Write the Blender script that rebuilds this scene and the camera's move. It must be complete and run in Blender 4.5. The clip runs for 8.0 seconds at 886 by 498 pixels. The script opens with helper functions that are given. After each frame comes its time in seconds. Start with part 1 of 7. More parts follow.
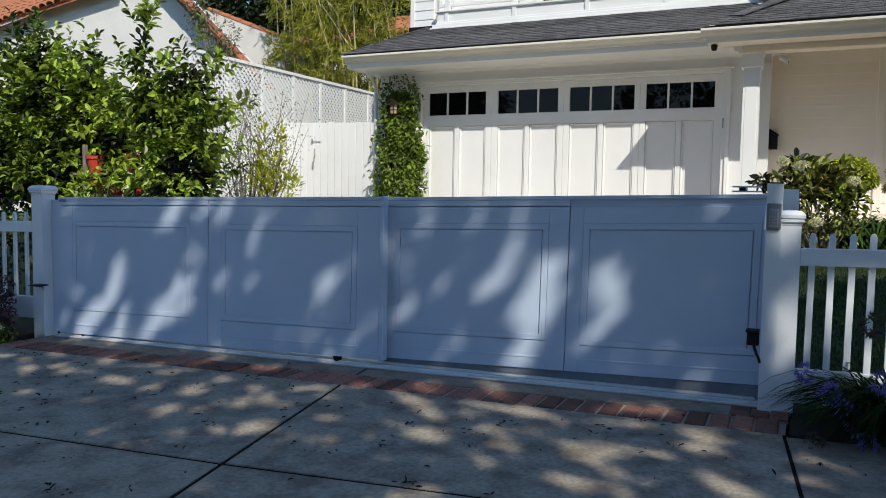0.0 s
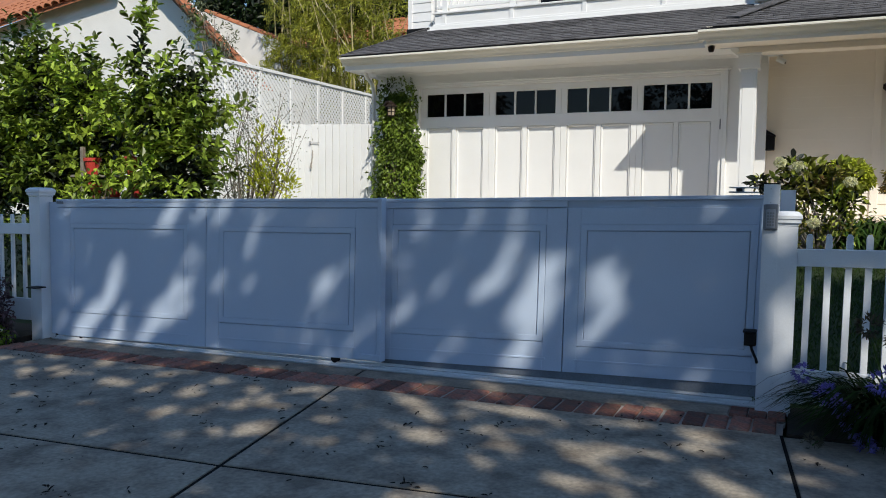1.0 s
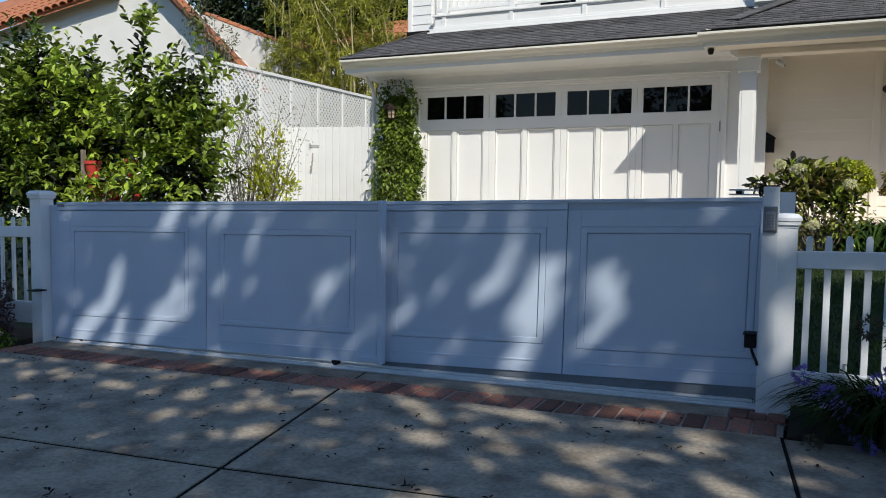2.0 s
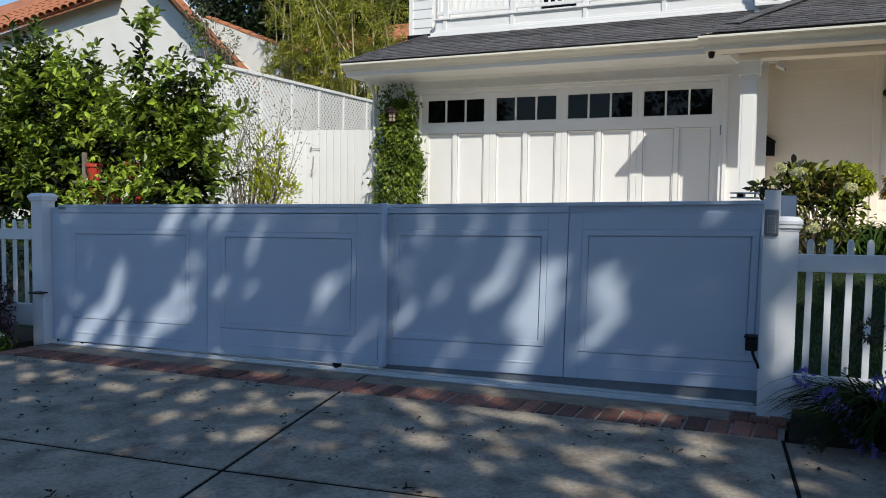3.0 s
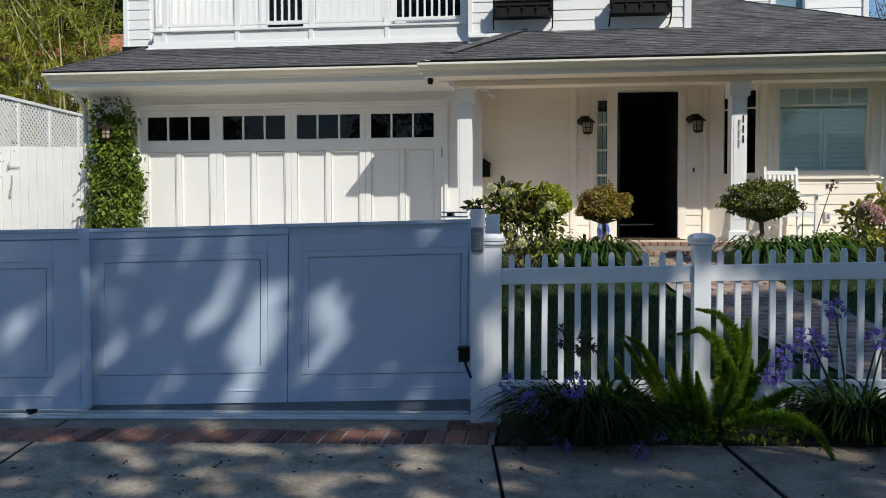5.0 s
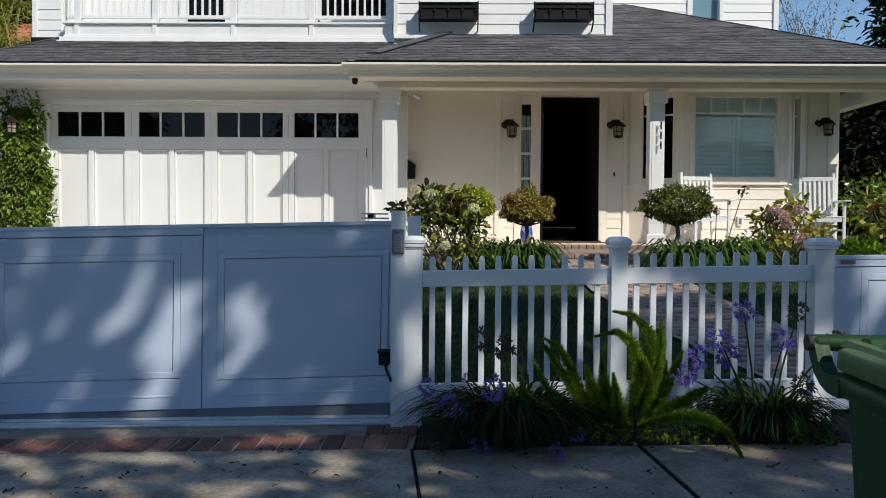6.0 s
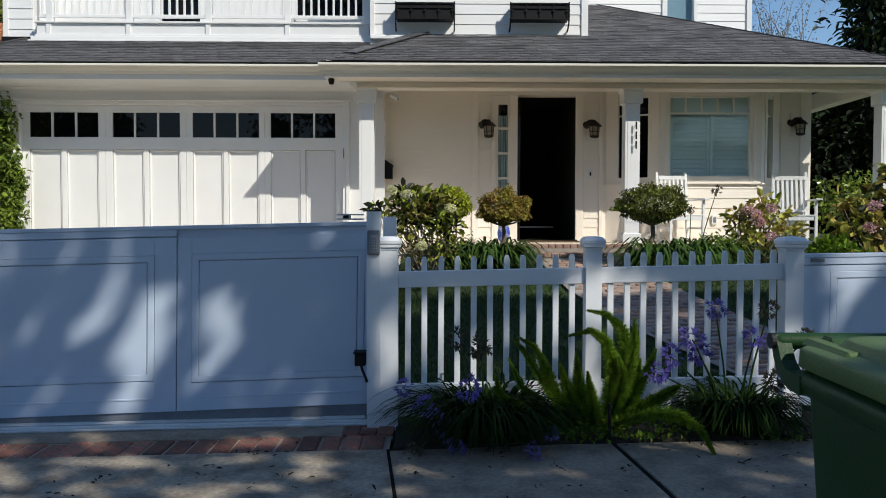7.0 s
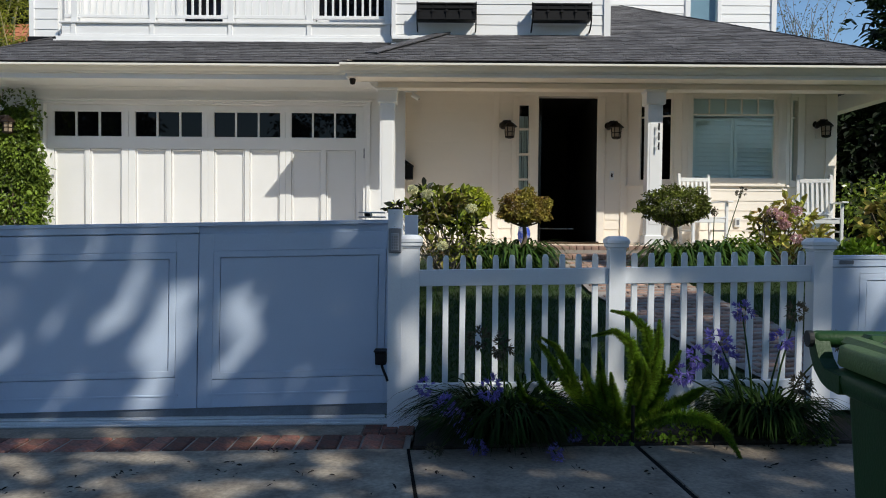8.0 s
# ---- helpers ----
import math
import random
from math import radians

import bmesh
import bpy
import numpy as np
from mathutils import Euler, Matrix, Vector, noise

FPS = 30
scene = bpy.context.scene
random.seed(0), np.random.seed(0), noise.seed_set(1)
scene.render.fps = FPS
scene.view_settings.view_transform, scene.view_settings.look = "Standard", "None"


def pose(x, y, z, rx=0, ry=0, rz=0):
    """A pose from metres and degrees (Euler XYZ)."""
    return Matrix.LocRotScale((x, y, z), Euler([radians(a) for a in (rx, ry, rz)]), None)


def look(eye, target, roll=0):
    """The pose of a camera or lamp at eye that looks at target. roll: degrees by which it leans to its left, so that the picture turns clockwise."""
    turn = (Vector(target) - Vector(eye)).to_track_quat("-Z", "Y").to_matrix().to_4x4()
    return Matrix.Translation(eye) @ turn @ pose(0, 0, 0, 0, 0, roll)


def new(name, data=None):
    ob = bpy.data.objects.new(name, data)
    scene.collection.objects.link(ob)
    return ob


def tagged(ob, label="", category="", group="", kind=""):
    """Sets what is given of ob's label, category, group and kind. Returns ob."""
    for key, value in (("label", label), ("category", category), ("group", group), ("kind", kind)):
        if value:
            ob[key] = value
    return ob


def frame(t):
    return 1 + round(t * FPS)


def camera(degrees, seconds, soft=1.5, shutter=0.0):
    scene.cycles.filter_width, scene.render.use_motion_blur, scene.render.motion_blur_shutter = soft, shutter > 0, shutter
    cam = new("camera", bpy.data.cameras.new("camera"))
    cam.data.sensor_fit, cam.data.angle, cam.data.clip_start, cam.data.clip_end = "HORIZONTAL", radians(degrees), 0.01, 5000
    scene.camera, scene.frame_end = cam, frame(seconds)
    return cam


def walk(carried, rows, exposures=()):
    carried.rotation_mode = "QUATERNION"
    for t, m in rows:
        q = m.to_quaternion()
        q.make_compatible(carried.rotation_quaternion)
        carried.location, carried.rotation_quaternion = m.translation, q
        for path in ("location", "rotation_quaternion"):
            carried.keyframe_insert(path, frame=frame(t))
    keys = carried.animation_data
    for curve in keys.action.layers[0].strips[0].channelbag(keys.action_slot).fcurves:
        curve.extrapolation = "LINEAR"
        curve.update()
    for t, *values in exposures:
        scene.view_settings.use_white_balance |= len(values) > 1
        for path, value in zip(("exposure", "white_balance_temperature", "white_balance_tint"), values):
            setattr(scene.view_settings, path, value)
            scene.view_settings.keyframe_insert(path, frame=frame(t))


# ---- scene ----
cam = camera(59.5, 8.0, soft=1.0)
PATH = [
    (0, (0.195, -0.222, 1.326), (-0.647, 1.586, 1.182), 0.9),
    (0.5, (0.191, -0.222, 1.325), (-0.649, 1.587, 1.181), 0.9),
    (1, (0.2, -0.228, 1.325), (-0.638, 1.583, 1.185), 0.8),
    (1.5, (0.203, -0.232, 1.328), (-0.635, 1.579, 1.19), 0.7),
    (3, (0.197, -0.242, 1.322), (-0.642, 1.569, 1.197), 0.8),
    (3.5, (0.21, -0.247, 1.327), (-0.621, 1.568, 1.204), 0.3),
    (4, (0.276, -0.252, 1.343), (-0.314, 1.655, 1.216), 0.1),
    (4.5, (0.308, -0.191, 1.342), (-0.075, 1.768, 1.227), -0.3),
    (5, (0.336, -0.136, 1.332), (0.125, 1.852, 1.262), -0.1),
    (6.5, (0.389, -0.081, 1.335), (0.401, 1.918, 1.27), 0.3),
    (7, (0.402, -0.099, 1.339), (0.431, 1.9, 1.273), 0.1),
    (7.5, (0.414, -0.087, 1.329), (0.438, 1.911, 1.26), 0.2),
    (8, (0.379, -0.063, 1.313), (0.361, 1.936, 1.253), 0.5),
]
walk(cam, [(t, look(eye, target, roll)) for t, eye, target, roll in PATH], [(0.0, 0.1, 6000, 9), (4.0, 0.08, 6000, 9), (8.0, 0.06, 6000, 9)])

# ---- light ----
SUN_X, SUN_Z = 0.9, 1.15   # sideways and upward run of the sun for each metre towards the street
SUN = Vector((SUN_X, -1.0, SUN_Z)).normalized()
world = bpy.data.worlds.new("sky")
scene.world = world
world.use_nodes = True
wn = world.node_tree.nodes
sky = wn.new("ShaderNodeTexSky")
sky.sky_type = "NISHITA"
sky.sun_disc = False
sky.sun_elevation = math.asin(SUN.z)
sky.sun_rotation = math.atan2(SUN.x, SUN.y)
sky.air_density, sky.dust_density, sky.ozone_density = 1.2, 0.3, 4.0
wn["Background"].inputs["Strength"].default_value = 0.113
deeper = wn.new("ShaderNodeHueSaturation")
deeper.inputs["Saturation"].default_value = 1.0
world.node_tree.links.new(sky.outputs["Color"], deeper.inputs["Color"])
world.node_tree.links.new(deeper.outputs["Color"], wn["Background"].inputs["Color"])
sun = new("sun", bpy.data.lights.new("sun", "SUN"))
sun.data.energy, sun.data.angle, sun.data.color = 4.15, radians(0.53), (1.0, 0.90, 0.74)
sun.matrix_world = look(SUN * 60, (0, 0, 0))


# ---- building helpers ----
def part(name, bm, material, parent=None, label="", smooth=False):
    me = bpy.data.meshes.new(name)
    bm.to_mesh(me)
    bm.free()
    me.materials.append(material)
    if smooth:
        me.shade_smooth()
    ob = new(name, me)
    if parent is not None:
        ob.parent = parent
    if label:
        ob["label"] = label
    return ob


def thing(name, label, category, group="", kind="", at=(0, 0, 0)):
    ob = new(name)
    ob.location = at
    ob.empty_display_size = 0.1
    return tagged(ob, label, category, group, kind)


def box(bm, x0, x1, y0, y1, z0, z1, bevel=0.0):
    r = bmesh.ops.create_cube(bm, size=1.0)
    bmesh.ops.transform(bm, verts=r["verts"], matrix=Matrix.LocRotScale(
        ((x0 + x1) / 2, (y0 + y1) / 2, (z0 + z1) / 2), None, (abs(x1 - x0), abs(y1 - y0), abs(z1 - z0))))
    if bevel:
        edges = list({e for v in r["verts"] for e in v.link_edges})
        bmesh.ops.bevel(bm, geom=edges, offset=bevel, segments=1, affect="EDGES", profile=0.5)
    return bm


def boxes(*rows, bevel=0.0):
    bm = bmesh.new()
    for r in rows:
        box(bm, *r, bevel=bevel)
    return bm


def prism(points, axis, a, b):
    """A closed outline drawn in two axes, pulled along the third from a to b."""
    bm = bmesh.new()
    put = {"x": lambda u, v, w: (w, u, v), "y": lambda u, v, w: (u, w, v), "z": lambda u, v, w: (u, v, w)}[axis]
    lo = [bm.verts.new(put(u, v, a)) for u, v in points]
    hi = [bm.verts.new(put(u, v, b)) for u, v in points]
    n = len(points)
    bm.faces.new(lo)
    bm.faces.new(list(reversed(hi)))
    for i in range(n):
        bm.faces.new((lo[i], hi[i], hi[(i + 1) % n], lo[(i + 1) % n]))
    bmesh.ops.recalc_face_normals(bm, faces=bm.faces)
    return bm


def tube(bm, pts, radii, sides=7):
    """A tapered limb along points."""
    rings = []
    for i, p in enumerate(pts):
        p = Vector(p)
        d = (Vector(pts[min(i + 1, len(pts) - 1)]) - Vector(pts[max(i - 1, 0)])).normalized()
        a = d.cross(Vector((0.3, 0.9, 0.2))).normalized()
        b = d.cross(a)
        r = radii[i] if not isinstance(radii, (int, float)) else radii
        rings.append([bm.verts.new(p + (a * math.cos(k * math.tau / sides) + b * math.sin(k * math.tau / sides)) * r) for k in range(sides)])
    for r0, r1 in zip(rings, rings[1:]):
        for k in range(sides):
            bm.faces.new((r0[k], r0[(k + 1) % sides], r1[(k + 1) % sides], r1[k]))
    bm.faces.new(list(reversed(rings[0])))
    bm.faces.new(rings[-1])
    return bm


def lathe(profile, sides=20, at=(0, 0, 0)):
    """A turned shape from (radius, height) pairs."""
    bm = bmesh.new()
    rings = [[bm.verts.new((at[0] + r * math.cos(k * math.tau / sides), at[1] + r * math.sin(k * math.tau / sides), at[2] + z)) for k in range(sides)]
             for r, z in profile]
    for r0, r1 in zip(rings, rings[1:]):
        for k in range(sides):
            bm.faces.new((r0[k], r0[(k + 1) % sides], r1[(k + 1) % sides], r1[k]))
    bm.faces.new(list(reversed(rings[0])))
    bm.faces.new(rings[-1])
    return bm


def square_lathe(profile, cx, cy):
    """A square post or cap from (half width, height) pairs."""
    bm = bmesh.new()
    rings = [[bm.verts.new((cx + sx * r, cy + sy * r, z)) for sx, sy in ((-1, -1), (1, -1), (1, 1), (-1, 1))] for r, z in profile]
    for r0, r1 in zip(rings, rings[1:]):
        for k in range(4):
            bm.faces.new((r0[k], r0[(k + 1) % 4], r1[(k + 1) % 4], r1[k]))
    bm.faces.new(list(reversed(rings[0])))
    bm.faces.new(rings[-1])
    return bm


def leaves(name, place, way, length, width, material, parent=None, fold=0.25, label="", oval=False):
    """Folded leaves: arrays of base points, directions, lengths and widths, as one mesh."""
    place, way = np.asarray(place, float), np.asarray(way, float)
    n = len(place)
    length, width = np.broadcast_to(length, n)[:, None], np.broadcast_to(width, n)[:, None]
    way = way / np.linalg.norm(way, axis=1, keepdims=True)
    side = np.cross(way, np.random.normal(0, 0.35, (n, 3)) + (0, 0, 1))
    side /= np.linalg.norm(side, axis=1, keepdims=True) + 1e-9
    up = np.cross(side, way)
    droop = up * length * 0.14
    if oval:
        ring = [place]
        for f, w, s in ((0.28, 0.42, 1), (0.62, 0.46, 1), (0.86, 0.24, 1), (1.0, 0.0, 0), (0.86, 0.24, -1), (0.62, 0.46, -1), (0.28, 0.42, -1)):
            ring.append(place + way * length * f - droop * f * f + side * width * w * s + up * width * w * 2 * fold)
        v = np.stack(ring, 1).reshape(-1, 3)
        k = np.arange(n)[:, None] * 8
        f = np.concatenate([k + [0, 4, 3, 2], k + [0, 2, 1, 0], k + [0, 6, 5, 4], k + [0, 7, 6, 0]], 1).reshape(-1, 4).tolist()
        f = [q if q[0] != q[3] else q[:3] for q in f]
    else:
        mid = place + way * length * 0.45
        v = np.stack([place, mid + side * width * 0.5 + up * width * fold, place + way * length - droop, mid - side * width * 0.5 + up * width * fold], 1).reshape(-1, 3)
        k = np.arange(n)[:, None] * 4
        f = np.concatenate([k + [0, 2, 1], k + [0, 3, 2]], 1).reshape(-1, 3).tolist()
    me = bpy.data.meshes.new(name)
    me.from_pydata(v.tolist(), [], f)
    me.materials.append(material)
    ob = new(name, me)
    if parent is not None:
        ob.parent = parent
    if label:
        ob["label"] = label
    return ob


# ---- materials ----
def material(name, colour, rough=0.6, vary=0.12, scale=3.0, fine=60.0, bump=0.15, metal=0.0, stain=None, island=0.0, rand=0.0, sub=0.0, spec=0.5):
    """A surface with variation at two scales: broad wear and stains, and a fine grain that also gives relief."""
    m = bpy.data.materials.new(name)
    m.use_nodes = True
    nt = m.node_tree
    n, l = nt.nodes, nt.links
    b = n["Principled BSDF"]
    b.inputs["Roughness"].default_value, b.inputs["Metallic"].default_value = rough, metal
    b.inputs["Specular IOR Level"].default_value = spec if not sub else spec * 0.5
    co = n.new("ShaderNodeTexCoord")
    big, small = n.new("ShaderNodeTexNoise"), n.new("ShaderNodeTexNoise")
    for t, s, d in ((big, scale, 5.0), (small, fine, 3.0)):
        t.inputs["Scale"].default_value, t.inputs["Detail"].default_value = s, d
        l.new(co.outputs["Object"], t.inputs["Vector"])
    mix = n.new("ShaderNodeMix")
    mix.data_type = "RGBA"
    dark = stain or tuple(c * (1 - 2.2 * vary) for c in colour)
    mix.inputs["A"].default_value, mix.inputs["B"].default_value = (*dark, 1), (*colour, 1)
    ramp = n.new("ShaderNodeMapRange")
    ramp.inputs["From Min"].default_value, ramp.inputs["From Max"].default_value = 0.32, 0.58
    l.new(big.outputs["Fac"], ramp.inputs["Value"])
    l.new(ramp.outputs["Result"], mix.inputs["Factor"])
    hsv = n.new("ShaderNodeHueSaturation")
    val = n.new("ShaderNodeMapRange")
    val.inputs["From Min"].default_value, val.inputs["From Max"].default_value = 0.3, 0.7
    val.inputs["To Min"].default_value, val.inputs["To Max"].default_value = 1 - vary, 1 + vary
    l.new(small.outputs["Fac"], val.inputs["Value"])
    last = val.outputs["Result"]
    for amount, socket in ((island, "Random Per Island"), (rand, "Random")):
        if amount:
            src = n.new("ShaderNodeNewGeometry" if socket == "Random Per Island" else "ShaderNodeObjectInfo")
            r = n.new("ShaderNodeMapRange")
            r.inputs["To Min"].default_value, r.inputs["To Max"].default_value = 1 - amount, 1 + amount
            l.new(src.outputs[socket], r.inputs["Value"])
            mul = n.new("ShaderNodeMath")
            mul.operation = "MULTIPLY"
            l.new(last, mul.inputs[0])
            l.new(r.outputs["Result"], mul.inputs[1])
            last = mul.outputs["Value"]
    l.new(last, hsv.inputs["Value"])
    l.new(mix.outputs["Result"], hsv.inputs["Color"])
    l.new(hsv.outputs["Color"], b.inputs["Base Color"])
    if bump:
        bp = n.new("ShaderNodeBump")
        bp.inputs["Strength"].default_value, bp.inputs["Distance"].default_value = bump, 0.01
        l.new(small.outputs["Fac"], bp.inputs["Height"])
        l.new(bp.outputs["Normal"], b.inputs["Normal"])
    if sub:
        tr = n.new("ShaderNodeBsdfTranslucent")
        add = n.new("ShaderNodeMixShader")
        add.inputs["Fac"].default_value = sub
        l.new(hsv.outputs["Color"], tr.inputs["Color"])
        l.new(b.outputs["BSDF"], add.inputs[1])
        l.new(tr.outputs["BSDF"], add.inputs[2])
        l.new(add.outputs["Shader"], n["Material Output"].inputs["Surface"])
    return m


def glass(name, tint=(0.004, 0.004, 0.005), rough=0.02, gloss=0.5):
    m = bpy.data.materials.new(name)
    m.use_nodes = True
    b = m.node_tree.nodes["Principled BSDF"]
    b.inputs["Base Color"].default_value = (*tint, 1)
    b.inputs["Roughness"].default_value = rough
    b.inputs["IOR"].default_value = 1.5
    b.inputs["Specular IOR Level"].default_value = gloss
    return m


white = material("white_paint", (0.80, 0.80, 0.79), 0.5, 0.02, 1.3, 90, 0.05)
# white gate paint with the blue of the tree shade mixed in
gate_white_shade = material("gate_paint_shade_blue", (0.51, 0.595, 0.73), 0.45, 0.025, 1.1, 120, 0.04)
# white vinyl tinted slightly with the blue of its shade
fence_white_shade = material("fence_vinyl_shade_blue", (0.74, 0.765, 0.80), 0.4, 0.03, 2.0, 120, 0.04)
cream = material("cream_wall_paint", (0.89, 0.82, 0.72), 0.6, 0.02, 1.2, 110, 0.06)
stucco = material("white_stucco", (0.78, 0.76, 0.72), 0.85, 0.04, 1.5, 45, 0.5)
concrete = material("concrete", (0.335, 0.288, 0.22), 0.85, 0.24, 4.5, 38, 0.6, stain=(0.17, 0.14, 0.105))
pale_concrete = material("pale_concrete", (0.28, 0.235, 0.18), 0.85, 0.22, 4.5, 42, 0.6, stain=(0.17, 0.14, 0.107))
# concrete of the unseen ramp, kept pale to bounce light up to the eaves
bounce_concrete = material("bounce_concrete", (0.62, 0.54, 0.43), 0.85, 0.1, 1.6, 70, 0.3)
asphalt = material("asphalt", (0.055, 0.055, 0.055), 0.9, 0.15, 1.0, 120, 0.5)
brick_red = material("brick", (0.27, 0.105, 0.07), 0.9, 0.3, 14.0, 60, 0.9, stain=(0.15, 0.105, 0.085), rand=0.5)
mortar = material("mortar", (0.34, 0.30, 0.26), 0.9, 0.12, 6, 90, 0.4)
shingle = material("asphalt_shingle", (0.085, 0.082, 0.086), 0.9, 0.2, 2.0, 160, 0.6, rand=0.3, island=0.3)
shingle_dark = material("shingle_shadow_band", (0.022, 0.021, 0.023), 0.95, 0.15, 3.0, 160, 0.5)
gutter_paint = material("gutter_paint", (0.74, 0.71, 0.63), 0.4, 0.03, 1.5, 80, 0.03)
tile_red = material("clay_roof_tile", (0.50, 0.19, 0.085), 0.75, 0.12, 3.0, 40, 0.3, island=0.3)
black_metal = material("black_metal", (0.009, 0.009, 0.010), 0.6, 0.1, 8, 120, 0.1, spec=0.2)
bronze = material("dark_bronze", (0.018, 0.011, 0.008), 0.45, 0.12, 9, 120, 0.1, spec=0.3)
black_door = material("black_gloss_paint", (0.006, 0.006, 0.007), 0.22, 0.05, 2, 60, 0.02)
grey_plastic = material("grey_plastic", (0.19, 0.20, 0.22), 0.5, 0.05, 6, 120, 0.05)
steel = material("galvanised_steel", (0.55, 0.56, 0.58), 0.38, 0.1, 5, 90, 0.1, metal=0.85)
aluminium = material("pale_aluminium", (0.78, 0.79, 0.80), 0.4, 0.06, 5, 90, 0.05, metal=0.25)
soil = material("soil", (0.035, 0.026, 0.019), 0.95, 0.2, 5, 50, 0.8)
lawn = material("lawn_base", (0.03, 0.055, 0.014), 0.9, 0.15, 2.5, 60, 0.8)
dark_glass = glass("dark_glass", gloss=0.2)
frost_glass = glass("lens_glass", (0.45, 0.42, 0.36), 0.15)
lamp_glass = glass("lamp_glass", (0.34, 0.27, 0.19), 0.3)
tar = material("joint_filler", (0.012, 0.011, 0.010), 0.95, 0.2, 9, 60, 0.4, spec=0.1)

# ---- ground ----
SLOPE = 0.022


def lot(x, y):
    """Height of the ground: the street falls to the west, the lots rise from the fence to the houses."""
    return SLOPE * max(-14.0, min(14.0, x)) + 0.95 * max(0.0, min(1.0, (y - 5.3) / 5.2))


def sheet(name, xs, ys, height, mat):
    bm = bmesh.new()
    v = [[bm.verts.new((x, y, height(x, y))) for x in xs] for y in ys]
    for a, b in zip(v, v[1:]):
        for i in range(len(xs) - 1):
            bm.faces.new((a[i], a[i + 1], b[i + 1], b[i]))
    return part(name, bm, mat)


GX = [-600, -200, -80, -40, -25] + [-18 + i * 1.0 for i in range(37)] + [25, 40, 80, 200, 600]
GY = [-600, -200, -80, -40, -20, -12, -8, -4, -2, 0, 2, 3.5, 4.3, 4.7, 5.05] + [5.12, 5.3] + [5.8 + 0.5 * i for i in range(11)] + [12, 14, 18, 25, 40, 80, 200, 600]
tagged(sheet("ground", GX, GY, lambda x, y: lot(x, y) - (0.07 if y < 5.1 or (-7.2 < x < 0.2 and y < 11.7) else 0.35 if 1.5 < x < 3.5 and y > 9.75 else 0.0), lawn), "rising lawn and soil of the front yards", "ground", kind="structure")


def slab(name, pts, mat, top=0.0, thick=0.12, parent=None, bevel=0.006):
    bm = prism(pts, "z", top - thick, top)
    bmesh.ops.bevel(bm, geom=[e for e in bm.edges if all(v.co.z > top - 0.001 for v in e.verts)], offset=bevel, segments=2, affect="EDGES")
    for v in bm.verts:
        v.co.z += SLOPE * v.co.x
    return part(name, bm, mat, parent)


driveway = thing("driveway", "grey concrete driveway apron with cracks and tooled joints", "driveway", kind="structure")
# joints: one runs from the gate towards the street, one crosses it
slab("concrete_slab", [(-9.5, 2.36), (-2.425, 2.785), (-2.79, 4.455), (-6.6, 4.45), (-9.5, 4.40)], concrete, parent=driveway)
slab("concrete_slab", [(-2.408, 2.785), (-0.9, 2.93), (0.28, 3.02), (0.138, 4.455), (-2.773, 4.455)], concrete, parent=driveway)
slab("concrete_slab", [(-9.5, -1.6), (-1.47, -1.6), (-2.421, 2.767), (-9.5, 2.342)], concrete, parent=driveway)
slab("concrete_slab", [(-1.45, -1.6), (0.85, -1.6), (0.282, 3.003), (-0.9, 2.913), (-2.403, 2.767)], concrete, parent=driveway)
slab("gate_sill", [(-6.55, 4.765), (-2.85, 4.765), (-2.89, 4.98), (-2.89, 5.42), (-6.55, 5.42)], pale_concrete, parent=driveway, bevel=0.004)
slab("gate_sill", [(-2.834, 4.765), (-0.17, 4.765), (-0.17, 5.42), (-2.874, 5.42), (-2.874, 4.98)], pale_concrete, parent=driveway, bevel=0.004)
slab("inner_slab", [(-6.55, 5.425), (0.0, 5.425), (0.0, 5.8), (-6.55, 5.8)], concrete, parent=driveway, bevel=0.004)
pavement = thing("pavement", "weathered concrete pavement in front of the picket fence", "pavement", kind="structure")
slab("pavement_slab", [(0.15, 4.42), (0.292, 3.02), (0.866, -1.6), (1.72, -1.6), (1.545, 3.6), (1.475, 4.46), (1.2, 4.47)], pale_concrete, parent=pavement)
slab("pavement_slab", [(1.50, 4.46), (1.57, 3.6), (1.745, -1.6), (3.6, -1.6), (3.4, 4.48), (2.9, 4.46)], pale_concrete, parent=pavement)
slab("pavement_slab", [(3.42, 4.48), (3.62, -1.6), (9.5, -1.6), (9.5, 4.5)], pale_concrete, parent=pavement)


def joint(parent, *pts, half=0.011):
    """Dark filler lying in an open joint, just below the slabs."""
    for (xa, ya), (xb, yb) in zip(pts, pts[1:]):
        d = Vector((xb - xa, yb - ya, 0)).normalized()
        s = Vector((-d.y, d.x, 0)) * half
        slab("joint_filler", [(xa - s.x, ya - s.y), (xb - s.x, yb - s.y), (xb + s.x, yb + s.y), (xa + s.x, ya + s.y)], tar, top=-0.0035, thick=0.05, parent=parent, bevel=0.0005)


joint(driveway, (-1.46, -1.6), (-2.412, 2.77), (-2.782, 4.46))
joint(driveway, (-9.5, 2.351), (-2.416, 2.776), (-0.9, 2.921), (0.281, 3.011), half=0.01)
joint(driveway, (-2.842, 4.765), (-2.882, 4.98), (-2.882, 5.1), half=0.007)
joint(pavement, (0.86, -1.6), (0.286, 3.02), (0.143, 4.46), half=0.009)
joint(pavement, (1.7325, -1.6), (1.5575, 3.6), (1.4875, 4.46), half=0.012)
joint(pavement, (3.61, -1.6), (3.41, 4.48), half=0.011)
drive_ramp = bmesh.new()
rv = [[drive_ramp.verts.new((x, y, lot(x, y) + 0.02)) for x in (-6.5, -3, 0.0)] for y in (5.75, 7, 8.5, 10.5, 11.9)]
